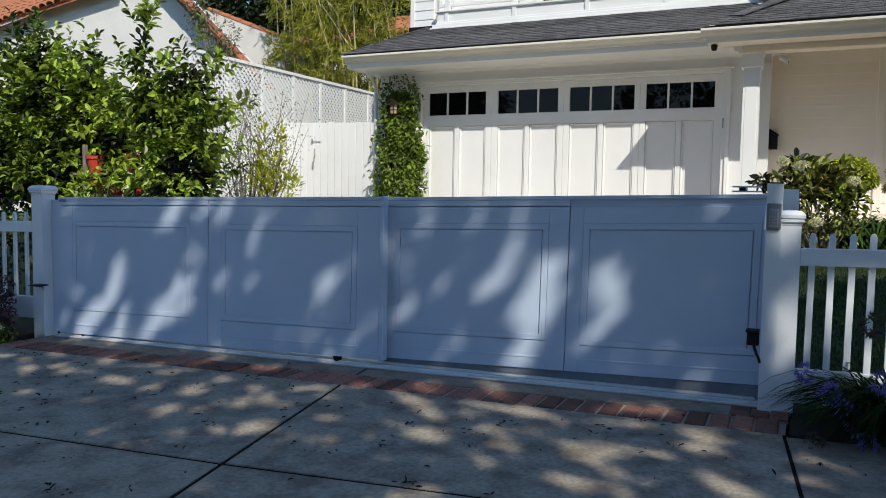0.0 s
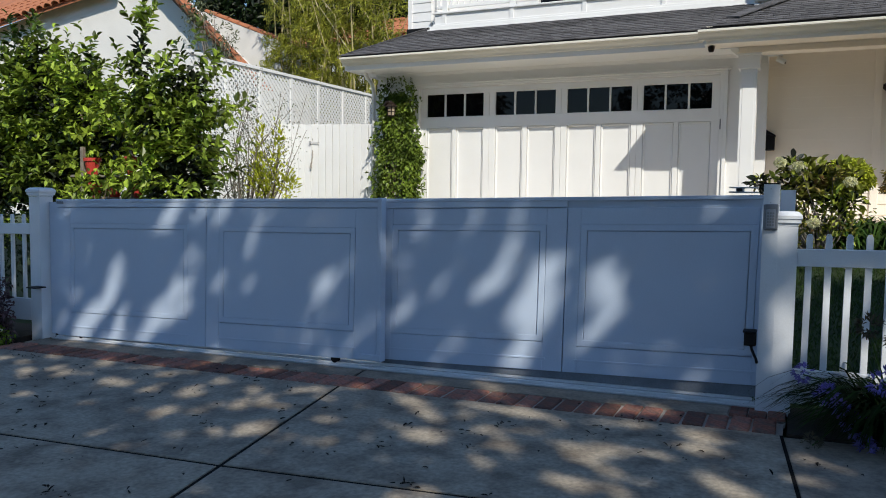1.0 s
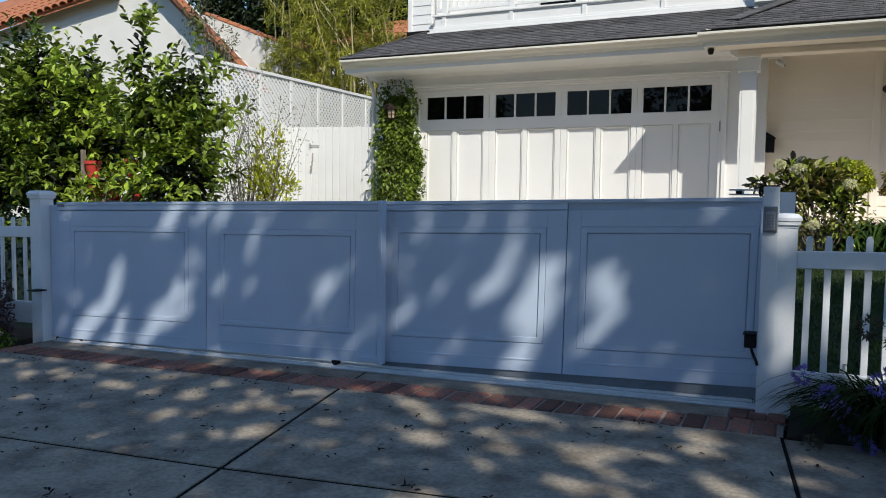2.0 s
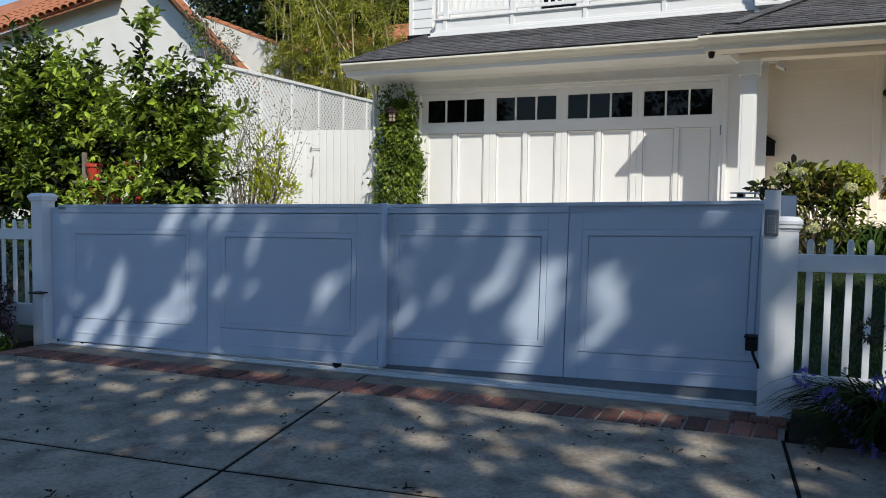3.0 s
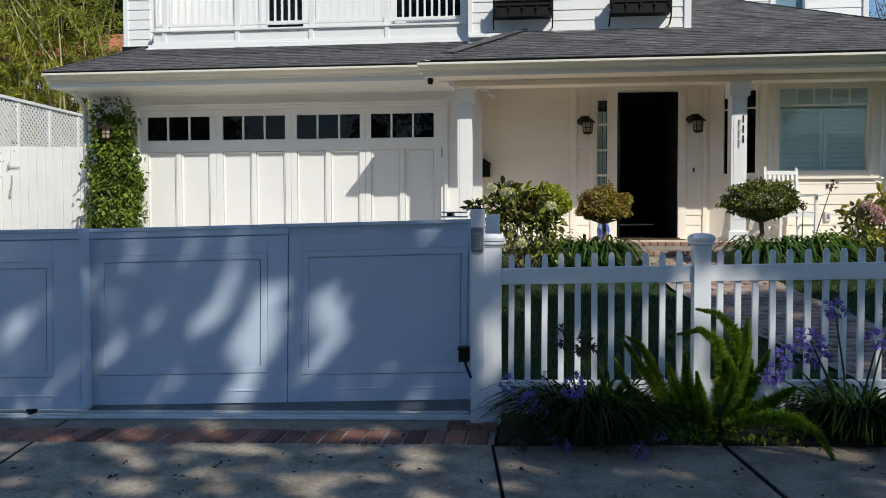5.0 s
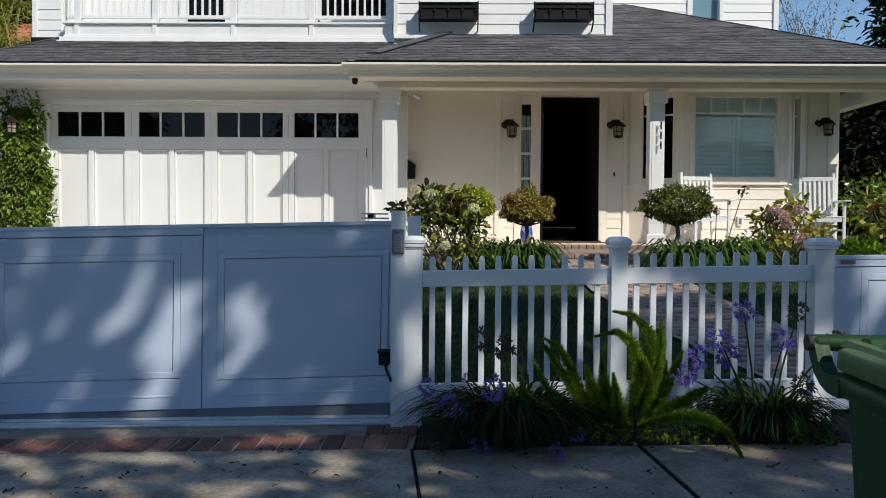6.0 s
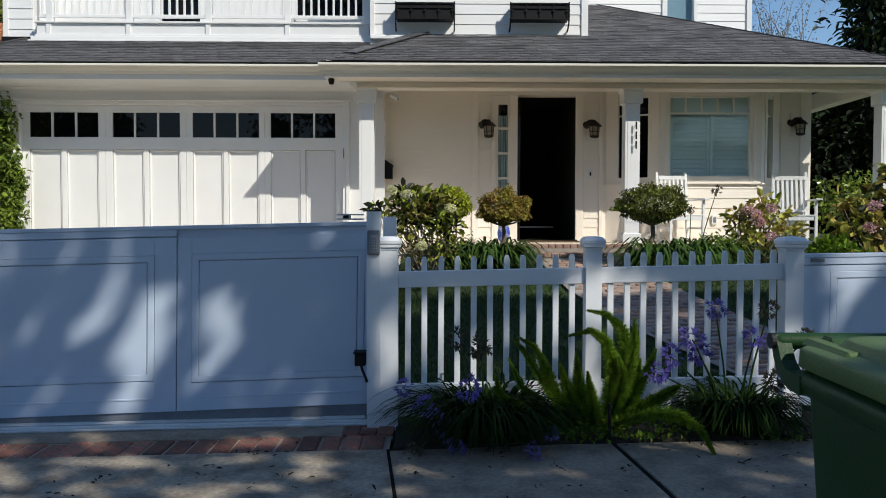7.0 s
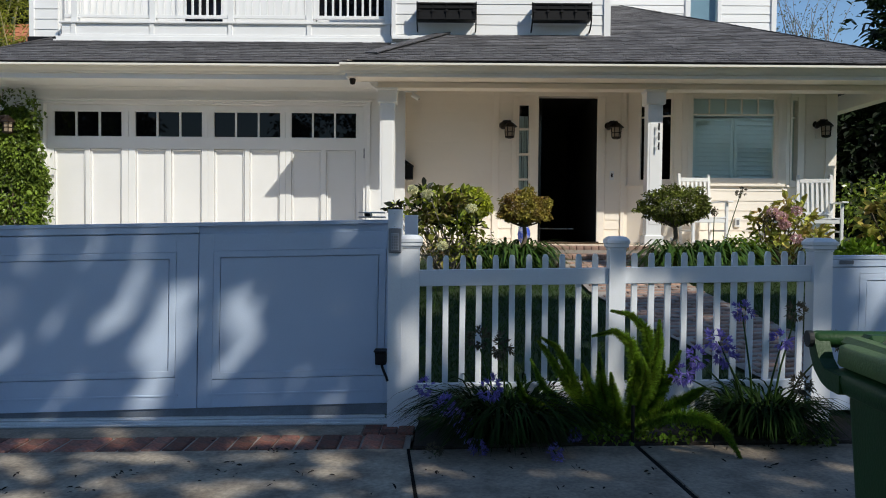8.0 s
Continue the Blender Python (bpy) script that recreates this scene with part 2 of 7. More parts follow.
for a, b in zip(rv, rv[1:]):
    for i in range(2):
        drive_ramp.faces.new((a[i], a[i + 1], b[i + 1], b[i]))
part("ramp", drive_ramp, bounce_concrete, driveway)
road = boxes((-600, -14, -11, -2.1, -0.5, -0.17), (-14, 14, -11, -2.1, -0.5, -0.17), (14, 600, -11, -2.1, -0.5, -0.17))
bmesh.ops.remove_doubles(road, verts=road.verts, dist=0.001)
for v in road.verts:
    v.co.z += SLOPE * max(-14.0, min(14.0, v.co.x)) + (0.06 if v.co.z > -0.3 else 0.0)
tagged(part("road", road, asphalt), "dark grey asphalt street", "road", kind="structure")
kerb = boxes((-14, 14, -2.1, -1.62, -0.4, -0.01), bevel=0.02)
for v in kerb.verts:
    v.co.z += SLOPE * v.co.x
tagged(part("kerb", kerb, pale_concrete), "concrete kerb along the street", "kerb", kind="structure")

# brick border in front of the gate, laid as headers
border = thing("brick_border", "old red brick border set flush in the driveway", "brick border", kind="structure")
BRICK = bpy.data.meshes.new("brick")
_b = box(bmesh.new(), -0.047, 0.047, -0.1, 0.1, -0.06, 0.0, bevel=0.008)
_b.to_mesh(BRICK)
_b.free()
BRICK.materials.append(brick_red)


BRICK_PATH = BRICK.copy()
BRICK_PATH.materials.clear()
# paler, less saturated brick for the path and steps
BRICK_PATH.materials.append(material("path_brick", (0.34, 0.215, 0.16), 0.9, 0.2, 9.0, 60, 0.6, stain=(0.22, 0.16, 0.13), rand=0.35))


def brick(parent, x, y, z, turn=0.0, name="brick", tilt=0.0, size=(1, 1, 1), mesh=BRICK):
    ob = new(name, mesh)
    ob.parent = parent
    ob.matrix_basis = pose(x, y, z, tilt, random.uniform(-1.5, 1.5), turn) @ Matrix.Diagonal((*size, 1))
    return ob


rb = random.Random(4)
x = -6.5
while x < 0.1:
    w = rb.uniform(1.18, 1.34)
    brick(border, x, 4.61 + rb.uniform(-0.012, 0.012), SLOPE * x + 0.004 + rb.uniform(-0.008, 0.006), rb.uniform(-1.5, 1.5), size=(w, rb.uniform(1.4, 1.5), 1))
    x += 0.131
for i, (bx, by) in enumerate([(a, b) for b in (4.82, 4.92, 5.02) for a in (-0.11, 0.0, 0.108)]):
    brick(border, bx, by, SLOPE * bx + 0.005 + rb.uniform(-0.005, 0.006), 90 + rb.uniform(-4, 4), size=(1.0, 0.52, 1))
part("mortar_bed", boxes((-6.55, 0.15, 4.45, 4.765, -0.17, -0.145), (-0.17, 0.16, 4.73, 5.12, -0.17, -0.145)), mortar, border)
for v in border.children[-1].data.vertices:
    v.co.z += SLOPE * v.co.x + 0.136
tagged(slab("planting_bed", [(0.17, 4.47), (1.2, 4.5), (2.9, 4.5), (3.4, 4.52), (3.4, 5.1), (0.17, 5.1)], soil, top=0.005), "dark soil bed along the picket fence", "planting bed", kind="structure")

tagged(slab("planting_bed", [(-9.5, 4.42), (-6.72, 4.49), (-6.72, 5.5), (-9.5, 5.5)], soil, top=0.02), "dark soil bed under the west picket fence", "planting bed", kind="structure")

# ---- sliding gate ----


def warp(bm, x0, x1, b0, b1, t0, t1, height):
    """Leans a leaf built from 0 to height onto its sloping foot and head."""
    for v in bm.verts:
        k = (v.co.x - x0) / (x1 - x0)
        lo, hi = b0 + (b1 - b0) * k, t0 + (t1 - t0) * k
        v.co.z = lo + (hi - lo) * v.co.z / height
        v.co.x += 0.015 * (v.co.z - 0.6)
    return bm


def moulding(a, b, lo, hi, y, m):
    """A mitred flat band with eased edges, set between fine grooves round the panel."""
    bm = bmesh.new()
    rings = []
    for inset, deep in ((0.0, 0.03), (0.0, 0.006), (0.003, 0.0035), (m - 0.004, 0.0035), (m, 0.0065), (m, 0.03)):
        rings.append([bm.verts.new((x, y + deep, z)) for x, z in ((a + inset, lo + inset), (b - inset, lo + inset), (b - inset, hi - inset), (a + inset, hi - inset))])
    for r0, r1 in zip(rings, rings[1:]):
        for k in range(4):
            bm.faces.new((r0[k], r0[(k + 1) % 4], r1[(k + 1) % 4], r1[k]))
    bmesh.ops.recalc_face_normals(bm, faces=bm.faces)
    return bm


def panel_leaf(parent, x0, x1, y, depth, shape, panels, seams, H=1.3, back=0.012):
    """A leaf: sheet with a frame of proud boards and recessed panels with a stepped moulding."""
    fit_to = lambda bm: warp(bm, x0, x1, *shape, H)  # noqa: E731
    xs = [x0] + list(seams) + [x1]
    part("leaf_core", fit_to(boxes((x0 + 0.01, x1 - 0.01, y + 0.03, y + depth, 0.012, H - 0.012))), gate_white_shade, parent)
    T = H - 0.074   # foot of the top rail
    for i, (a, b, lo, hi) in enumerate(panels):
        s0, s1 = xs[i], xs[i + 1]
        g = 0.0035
        part("stile", fit_to(boxes((s0 + g, a, y + 0.004, y + 0.032, 0.0, T - 0.007), bevel=0.002)), gate_white_shade, parent)
        part("stile", fit_to(boxes((b, s1 - g, y + 0.004, y + 0.032, 0.0, T - 0.007), bevel=0.002)), gate_white_shade, parent)
        part("rail", fit_to(boxes((a, b, y + 0.005, y + 0.032, hi, T - 0.007), bevel=0.002)), gate_white_shade, parent)
        part("rail", fit_to(boxes((a, b, y + 0.005, y + 0.032, 0.0, lo), bevel=0.002)), gate_white_shade, parent)
        part("moulding", fit_to(moulding(a + 0.001, b - 0.003, lo + 0.005, hi - 0.001, y, 0.046)), gate_white_shade, parent)
        part("panel", fit_to(boxes((a + 0.051, b - 0.055, y + 0.008, y + 0.028, lo + 0.052, hi - 0.051))), gate_white_shade, parent)
        part("groove_bead", fit_to(boxes((a - 0.02, b + 0.02, y + 0.0005, y + 0.006, 0.085, 0.1), bevel=0.002)), gate_white_shade, parent)
        part("top_rail", fit_to(boxes((s0 + g, s1 - g, y + 0.002, y + 0.032, T, H - 0.028), bevel=0.002)), gate_white_shade, parent)
    part("head_board", fit_to(boxes((x0, x1, y - 0.004, y + depth + 0.004, H - 0.028, H), bevel=0.004)), gate_white_shade, parent)


gate_west = thing("sliding_gate", "white panelled sliding driveway gate in dappled shade, front leaf", "gate", "driveway gates", at=(0, 0, 0))
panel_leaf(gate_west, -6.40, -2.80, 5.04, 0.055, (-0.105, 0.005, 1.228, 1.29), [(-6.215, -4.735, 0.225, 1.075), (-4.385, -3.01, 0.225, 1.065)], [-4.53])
part("stop_strip", boxes((-6.52, -6.405, 5.062, 5.09, -0.1, 1.2), bevel=0.003), gate_white_shade, gate_west)
part("end_cover", boxes((-2.80, -2.762, 5.03, 5.105, 0.0, 1.293), bevel=0.004), gate_white_shade, gate_west)
part("foot_block", boxes((-2.96, -2.765, 5.022, 5.04, 0.012, 0.055), bevel=0.003), gate_white_shade, gate_west)
part("name_plate", boxes((-6.38, -6.29, 5.034, 5.042, 1.185, 1.21), bevel=0.001), grey_plastic, gate_west, "small grey maker's plate with unreadable marks")
for wx in (-6.1, -3.2):
    bm = lathe([(0.012, -0.018), (0.034, -0.018), (0.028, -0.004), (0.028, 0.004), (0.034, 0.018), (0.012, 0.018)], 16)
    bmesh.ops.rotate(bm, cent=(0, 0, 0), matrix=Matrix.Rotation(radians(90), 3, "X"), verts=bm.verts)
    bmesh.ops.translate(bm, vec=(wx, 5.067, SLOPE * wx + 0.055), verts=bm.verts)
    part("wheel", bm, black_metal, gate_west, "dark grooved track wheel")
gate_east = thing("sliding_gate", "white panelled sliding gate, rear leaf beside the keypad post", "gate", "driveway gates")
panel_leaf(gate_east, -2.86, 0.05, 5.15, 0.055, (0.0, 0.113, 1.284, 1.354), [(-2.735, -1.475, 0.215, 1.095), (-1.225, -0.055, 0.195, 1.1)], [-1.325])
part("lock_bolt", lathe([(0.0, 0), (0.012, 0), (0.012, 0.006), (0.0, 0.008)], 10, (0, 0, 0)), black_metal, gate_east)
gate_east.children[-1].matrix_basis = pose(-0.14, 5.15, 1.16, 90)
for wx in (-2.4, -0.35):
    bm = lathe([(0.012, -0.018), (0.034, -0.018), (0.028, -0.004), (0.028, 0.004), (0.034, 0.018), (0.012, 0.018)], 16)
    bmesh.ops.rotate(bm, cent=(0, 0, 0), matrix=Matrix.Rotation(radians(90), 3, "X"), verts=bm.verts)
    bmesh.ops.scale(bm, vec=(0.7, 0.7, 0.7), verts=bm.verts)
    bmesh.ops.translate(bm, vec=(wx, 5.19, SLOPE * wx + 0.05), verts=bm.verts)
    part("wheel", bm, black_metal, gate_east, "dark grooved track wheel")
# tapered strip added below the leaf, coloured as the shaded gap there
gap_fill = boxes((-2.84, 0.03, 5.17, 5.2, 0.0, 0.098))
for v in gap_fill.verts:
    k = (v.co.x + 2.84) / 2.87
    v.co.z = (0.004 + 0.112 * k) if v.co.z > 0.05 else SLOPE * v.co.x + 0.03
part("bottom_channel", gap_fill, material("gap_shade_grey", (0.2, 0.22, 0.25), 0.6, 0.1, 6, 90, 0.1, spec=0.3), gate_east, "dark strip standing in for the shaded gap under the leaf")
bm = boxes((-0.24, -0.06, 5.14, 5.22, 1.362, 1.372), (-0.2, -0.15, 5.15, 5.21, 1.372, 1.395), (-0.24, -0.06, 5.145, 5.165, 1.392, 1.402), bevel=0.002)
guide = tagged(part("guide_bracket", bm, steel), "small steel roller guide on top of the gate", "bracket")
part("roller", boxes((-0.195, -0.16, 5.135, 5.16, 1.372, 1.392), bevel=0.004), black_metal, guide)

track = thing("gate_track", "galvanised steel double gate track on the concrete sill", "gate track")
for name, rows in (("base_plate", [(-6.45, 0.0, 5.0, 5.3, 0.0, 0.008)]), ("rail", [(-6.45, -0.03, 5.055, 5.08, 0.008, 0.026)]), ("rail", [(-6.45, -0.03, 5.165, 5.19, 0.008, 0.026)]),
                   ("edge_strip", [(-6.45, 0.0, 5.0, 5.012, 0.008, 0.02)])):
    bm = boxes(*rows, bevel=0.003)
    for v in bm.verts:
        v.co.z += SLOPE * v.co.x
    part(name, bm, steel if name == "base_plate" else aluminium, track)

# ---- posts and picket fence ----


def fence_post(cx, cy, half, foot, top, label, group="fence posts"):
    p = thing("fence_post", label, "fence post", group, at=(0, 0, 0))
    part("shaft", square_lathe([(half, foot), (half, top - 0.09)], cx, cy), fence_white_shade, p)
    h = half
    part("cap", square_lathe([(h + 0.004, top - 0.088), (h + 0.004, top - 0.078), (h + 0.016, top - 0.07), (h + 0.016, top - 0.052), (h + 0.022, top - 0.046), (h + 0.022, top - 0.028),
                              (h + 0.016, top - 0.02), (h + 0.004, top - 0.008), (h - 0.006, top - 0.003), (h * 0.5, top)], cx, cy), fence_white_shade, p, "moulded flat-topped cap")
    return p


keypost = thing("keypad_post", "white square post with a grey keypad, beside the gate", "gate post")
part("shaft", square_lathe([(0.0455, -0.02), (0.0455, 1.416)], 0.0235, 4.992), fence_white_shade, keypost)
part("cap", boxes((-0.0235, 0.0705, 4.945, 5.039, 1.416, 1.424), bevel=0.002), black_metal, keypost)
kp = part("keypad", boxes((-0.017, 0.065, 4.921, 4.952, 1.135, 1.295), bevel=0.006), grey_plastic, keypost, "grey metal keypad with rows of buttons")
part("button_field", boxes((-0.002, 0.05, 4.916, 4.922, 1.15, 1.262), bevel=0.002), material("keypad_face", (0.3, 0.32, 0.36), 0.4, 0.05, 8, 120, 0.05), kp)
KEY = bpy.data.meshes.new("button")
_b = box(bmesh.new(), -0.005, 0.005, -0.004, 0.0, -0.006, 0.006, bevel=0.001)
_b.to_mesh(KEY)
_b.free()
KEY.materials.append(grey_plastic)
for i in range(3):
    for j in range(5):
        ob = new("button", KEY)
        ob.parent = kp
        ob.location = (0.009 + 0.015 * i, 4.917, 1.168 + 0.018 * j)
part("screw", boxes((0.015, 0.023, 4.946, 4.951, 1.30, 1.308), bevel=0.001), steel, keypost)
part("screw", boxes((0.015, 0.023, 4.946, 4.951, 1.385, 1.393), bevel=0.001), steel, keypost)
tagged(part("gate_stop_post", square_lathe([(0.045, 0.0), (0.045, 1.385)], 0.11, 5.32), fence_white_shade), "plain white square post behind the gate end", "gate post")
eye = thing("photo_eye", "black gate sensor with a short cable, fixed to the keypad post", "gate sensor")
part("housing", boxes((-0.102, -0.032, 4.945, 5.03, 0.405, 0.49), (-0.097, -0.037, 4.93, 4.946, 0.41, 0.485), (-0.11, -0.03, 4.925, 5.035, 0.488, 0.5), bevel=0.004), black_metal, eye)
part("cable", tube(bmesh.new(), [(-0.06, 4.97, 0.41), (-0.055, 4.965, 0.385), (-0.04, 4.955, 0.35), (-0.026, 4.945, 0.325), (-0.02, 4.945, 0.30)], 0.009, 7), black_metal, eye)

fence_post(0.123, 5.012, 0.057, -0.02, 1.253, "square white vinyl post with moulded cap beside the keypad")
fence_post(1.466, 5.01, 0.052, 0.0, 1.256, "square white vinyl post with moulded cap behind a fern")
fence_post(2.788, 5.01, 0.06, 0.02, 1.256, "square white vinyl post with moulded cap beside the garden gate")
fence_post(-6.598, 5.035, 0.074, -0.2, 1.34, "wide white gate post with a moulded cap")
stub = thing("sensor_stub", "short white stub post with a black lid and a round lens", "gate sensor")
part("shaft", boxes((-6.575, -6.47, 4.86, 4.958, -0.2, 0.365), bevel=0.004), fence_white_shade, stub)
part("lid", boxes((-6.592, -6.455, 4.845, 4.965, 0.365, 0.378), bevel=0.004), black_metal, stub)
part("lens", lathe([(0.0, 0.0), (0.032, 0.0), (0.03, 0.008), (0.0, 0.012)], 16), frost_glass, stub)
stub.children[-1].matrix_basis = pose(-6.51, 4.86, 0.12, 90)

PICKET = bpy.data.meshes.new("picket")
_b = prism([(-0.019, 0), (0.019, 0), (0.019, 0.865), (0.011, 0.888), (-0.011, 0.888), (-0.019, 0.865)], "y", -0.012, 0.012)
bmesh.ops.bevel(_b, geom=_b.edges[:], offset=0.002, segments=1, affect="EDGES")
_b.to_mesh(PICKET)
_b.free()
PICKET.materials.append(fence_white_shade)


def fence_bay(x0, x1, first, step, count, base, label):
    f = thing("picket_fence", label, "picket fence", "fence bays")

    def tilt(bm):
        for v in bm.verts:
            v.co.z += SLOPE * (v.co.x - 0.2)
        return bm

    part("top_rail", tilt(boxes((x0, x1, 4.985, 5.03, base + 0.916, base + 1.023), bevel=0.004)), fence_white_shade, f)
    part("bottom_rail", tilt(boxes((x0, x1, 4.985, 5.03, base + 0.06, base + 0.276), bevel=0.004)), fence_white_shade, f)
    for i in range(count):
        px = first + step * i
        ob = new("picket", PICKET)
        ob.parent = f
        ob.matrix_basis = pose(px, 5.012, base + 0.226 + SLOPE * (px - 0.2), 0, random.uniform(-0.3, 0.3), 0)
    return f


fence_bay(0.18, 1.414, 0.244, 0.1088, 11, 0.0, "white vinyl picket fence with pointed pickets behind purple flowers")
fence_bay(1.518, 2.728, 1.588, 0.1078, 11, 0.0, "white vinyl picket fence with pointed pickets behind a fern")
fence_bay(-8.6, -6.71, -8.52, 0.17, 11, 0.115, "white vinyl picket fence west of the driveway, over dark shrubs")
small_gate = thing("garden_gate", "white panelled garden gate beside the picket fence", "gate")
panel_leaf(small_gate, 2.86, 4.6, 5.03, 0.055, (0.12, 0.16, 1.14, 1.17), [(3.06, 4.4, 0.25, 0.9)], [], H=1.02)
part("name_plate", boxes((2.93, 3.02, 5.022, 5.032, 1.085, 1.11), bevel=0.001), grey_plastic, small_gate, "small grey maker's plate with unreadable marks")
fence_post(4.68, 5.01, 0.06, 0.02, 1.26, "square white vinyl post hinging the garden gate")
fence_bay(4.74, 6.6, 4.8, 0.1085, 17, 0.0, "white vinyl picket fence beyond the small gate")

# ---- house ----
FLOOR = 1.06
WALL = 12.1   # front wall of the porch
GAR = 11.8    # front of the garage
UP = 12.5     # front of the upper storey
house = thing("house", "two-storey white clapboard house with a grey shingle roof and front porch", "house")


def siding(x0, x1, y, z0, z1, mat, parent, step=0.152, lap=0.014, offset=0.0):
    """Clapboards: each board leans out at its foot."""
    z = z0 + offset
    while z < z1 - 0.01:
        h = min(step, z1 - z)
        bm = prism([(y - lap, z), (y + 0.02, z), (y + 0.02, z + h + 0.004), (y - 0.002, z + h + 0.004)], "x", x0, x1)
        part("siding_board", bm, mat, parent)
        z += step


def wall_with_hole(name, x0, x1, y0, y1, z0, z1, holes, mat, parent=None, label=""):
    """A wall running along x with rectangular openings through it."""
    bm = bmesh.new()
    xs = sorted({x0, x1, *[h[0] for h in holes], *[h[1] for h in holes]})
    for a, b in zip(xs, xs[1:]):
        cuts = sorted((h[2], h[3]) for h in holes if h[0] < (a + b) / 2 < h[1])
        z = z0
        for lo, hi in cuts:
            if lo > z + 0.001:
                box(bm, a, b, y0, y1, z, lo)
            z = hi
        if z < z1 - 0.001:
            box(bm, a, b, y0, y1, z, z1)
    bmesh.ops.remove_doubles(bm, verts=bm.verts, dist=0.0005)
    return part(name, bm, mat, parent, label)


# garage front
wall_with_hole("garage_wall", -6.65, -0.33, GAR, GAR + 0.16, 0.4, 3.46, [(-5.85, -0.962, 0.5, 3.13)], white, house)
part("garage_side", boxes((-6.65, -6.49, GAR + 0.16, 18, 0.4, 3.46)), white, house)
part("garage_return", boxes((-0.49, -0.33, GAR + 0.16, WALL + 0.2, 0.4, 3.46)), cream, house)
siding(-6.65, -6.03, GAR, 0.9, 3.24, white, house, 0.2, 0.01)
for row in ((-6.03, -5.93, GAR - 0.045, GAR, 0.6, 3.183), (-5.93, -5.852, GAR - 0.018, GAR + 0.08, 0.6, 3.132),
            (-0.96, -0.905, GAR - 0.018, GAR + 0.08, 0.6, 3.132), (-0.905, -0.85, GAR - 0.045, GAR, 0.6, 3.183),
            (-5.93, -0.905, GAR - 0.018, GAR + 0.08, 3.132, 3.16), (-5.93, -0.905, GAR - 0.034, GAR, 3.16, 3.183),
            (-6.06, -0.82, GAR - 0.085, GAR, 3.183, 3.2), (-6.04, -0.84, GAR - 0.05, GAR, 3.2, 3.228)):
    part("garage_casing", boxes(row, bevel=0.004), white, house)
part("frieze_board", boxes((-6.65, -0.65, GAR - 0.022, GAR, 3.228, 3.34), bevel=0.003), white, house)
part("crown_moulding", prism([(GAR, 3.328), (GAR - 0.03, 3.328), (GAR - 0.034, 3.342), (GAR - 0.05, 3.346), (GAR - 0.075, 3.36), (GAR - 0.1, 3.375), (GAR - 0.108, 3.39), (GAR, 3.39)], "x", -6.65, -0.65), white, house)
for row in ((-0.52, -0.32, GAR - 0.02, GAR + 0.001, 0.8, 3.24), (-6.67, -6.55, GAR - 0.022, GAR + 0.001, 0.8, 3.24)):
    part("corner_board", boxes(row, bevel=0.003), white, house)

gdoor = thing("garage_door", "white carriage-style garage door with twelve dark panes above raised panels", "garage door")
GD = GAR + 0.075
part("backing", boxes((-5.846, -0.966, GD + 0.045, GD + 0.08, 0.9, 3.128)), white, gdoor)
cols = [(-5.742, -4.692), (-4.48, -3.452), (-3.264, -2.247), (-2.072, -1.08)]
edges = [-5.846] + [(a[1] + b[0]) / 2 for a, b in zip(cols, cols[1:])] + [-0.966]
part("top_rail", boxes((-5.846, -0.966, GD - 0.008, GD + 0.046, 3.034, 3.128), bevel=0.002), white, gdoor)
part("lock_rail", boxes((-5.846, -0.966, GD - 0.008, GD + 0.046, 2.462, 2.642), bevel=0.002), white, gdoor)
part("bottom_rail", boxes((-5.846, -0.966, GD - 0.008, GD + 0.046, 0.92, 1.05), bevel=0.002), white, gdoor)
for i, (a, b) in enumerate(cols):
    part("stile", boxes((edges[i] + 0.002, a, GD - 0.008, GD + 0.046, 2.642, 3.034), bevel=0.002), white, gdoor)
    part("stile", boxes((b, edges[i + 1] - 0.002, GD - 0.008, GD + 0.046, 2.642, 3.034), bevel=0.002), white, gdoor)
    w = (b - a - 2 * 0.028) / 3
    for k in range(3):
        p0 = a + k * (w + 0.028)
        pane = part("pane", boxes((p0, p0 + w, GD + 0.03, GD + 0.036, 2.642, 3.034)), dark_glass, gdoor)
        part("glazing_bead", boxes((p0, p0 + w, GD + 0.014, GD + 0.03, 2.642, 2.650), (p0, p0 + w, GD + 0.014, GD + 0.03, 3.026, 3.034)), white, pane)
        if k:
            part("muntin", boxes((p0 - 0.028, p0, GD + 0.0, GD + 0.04, 2.642, 3.034), bevel=0.003), white, gdoor)
    m = (a + b) / 2
    for q0, q1 in ((a, m - 0.036), (m + 0.036, b)):
        part("panel", boxes((q0, q1, GD + 0.034, GD + 0.045, 1.05, 2.462)), white, gdoor)
        for row in ((q0 + 0.004, q1 - 0.004, GD + 0.006, GD + 0.034, 2.434, 2.458), (q0 + 0.004, q0 + 0.03, GD + 0.006, GD + 0.034, 1.05, 2.434), (q1 - 0.03, q1 - 0.004, GD + 0.006, GD + 0.034, 1.05, 2.434)):
            part("panel_moulding", boxes(row, bevel=0.01), white, gdoor)
    part("stile", boxes((edges[i] + 0.002, a, GD - 0.008, GD + 0.046, 1.05, 2.462), bevel=0.002), white, gdoor)
    part("stile", boxes((b, edges[i + 1] - 0.002, GD - 0.008, GD + 0.046, 1.05, 2.462), bevel=0.002), white, gdoor)
    part("stile", boxes((m - 0.036, m + 0.036, GD - 0.008, GD + 0.046, 1.05, 2.462), bevel=0.002), white, gdoor)
part("latch", boxes((-0.952, -0.936, GD - 0.1, GD - 0.09, 2.33, 2.48), bevel=0.003), grey_plastic, gdoor)

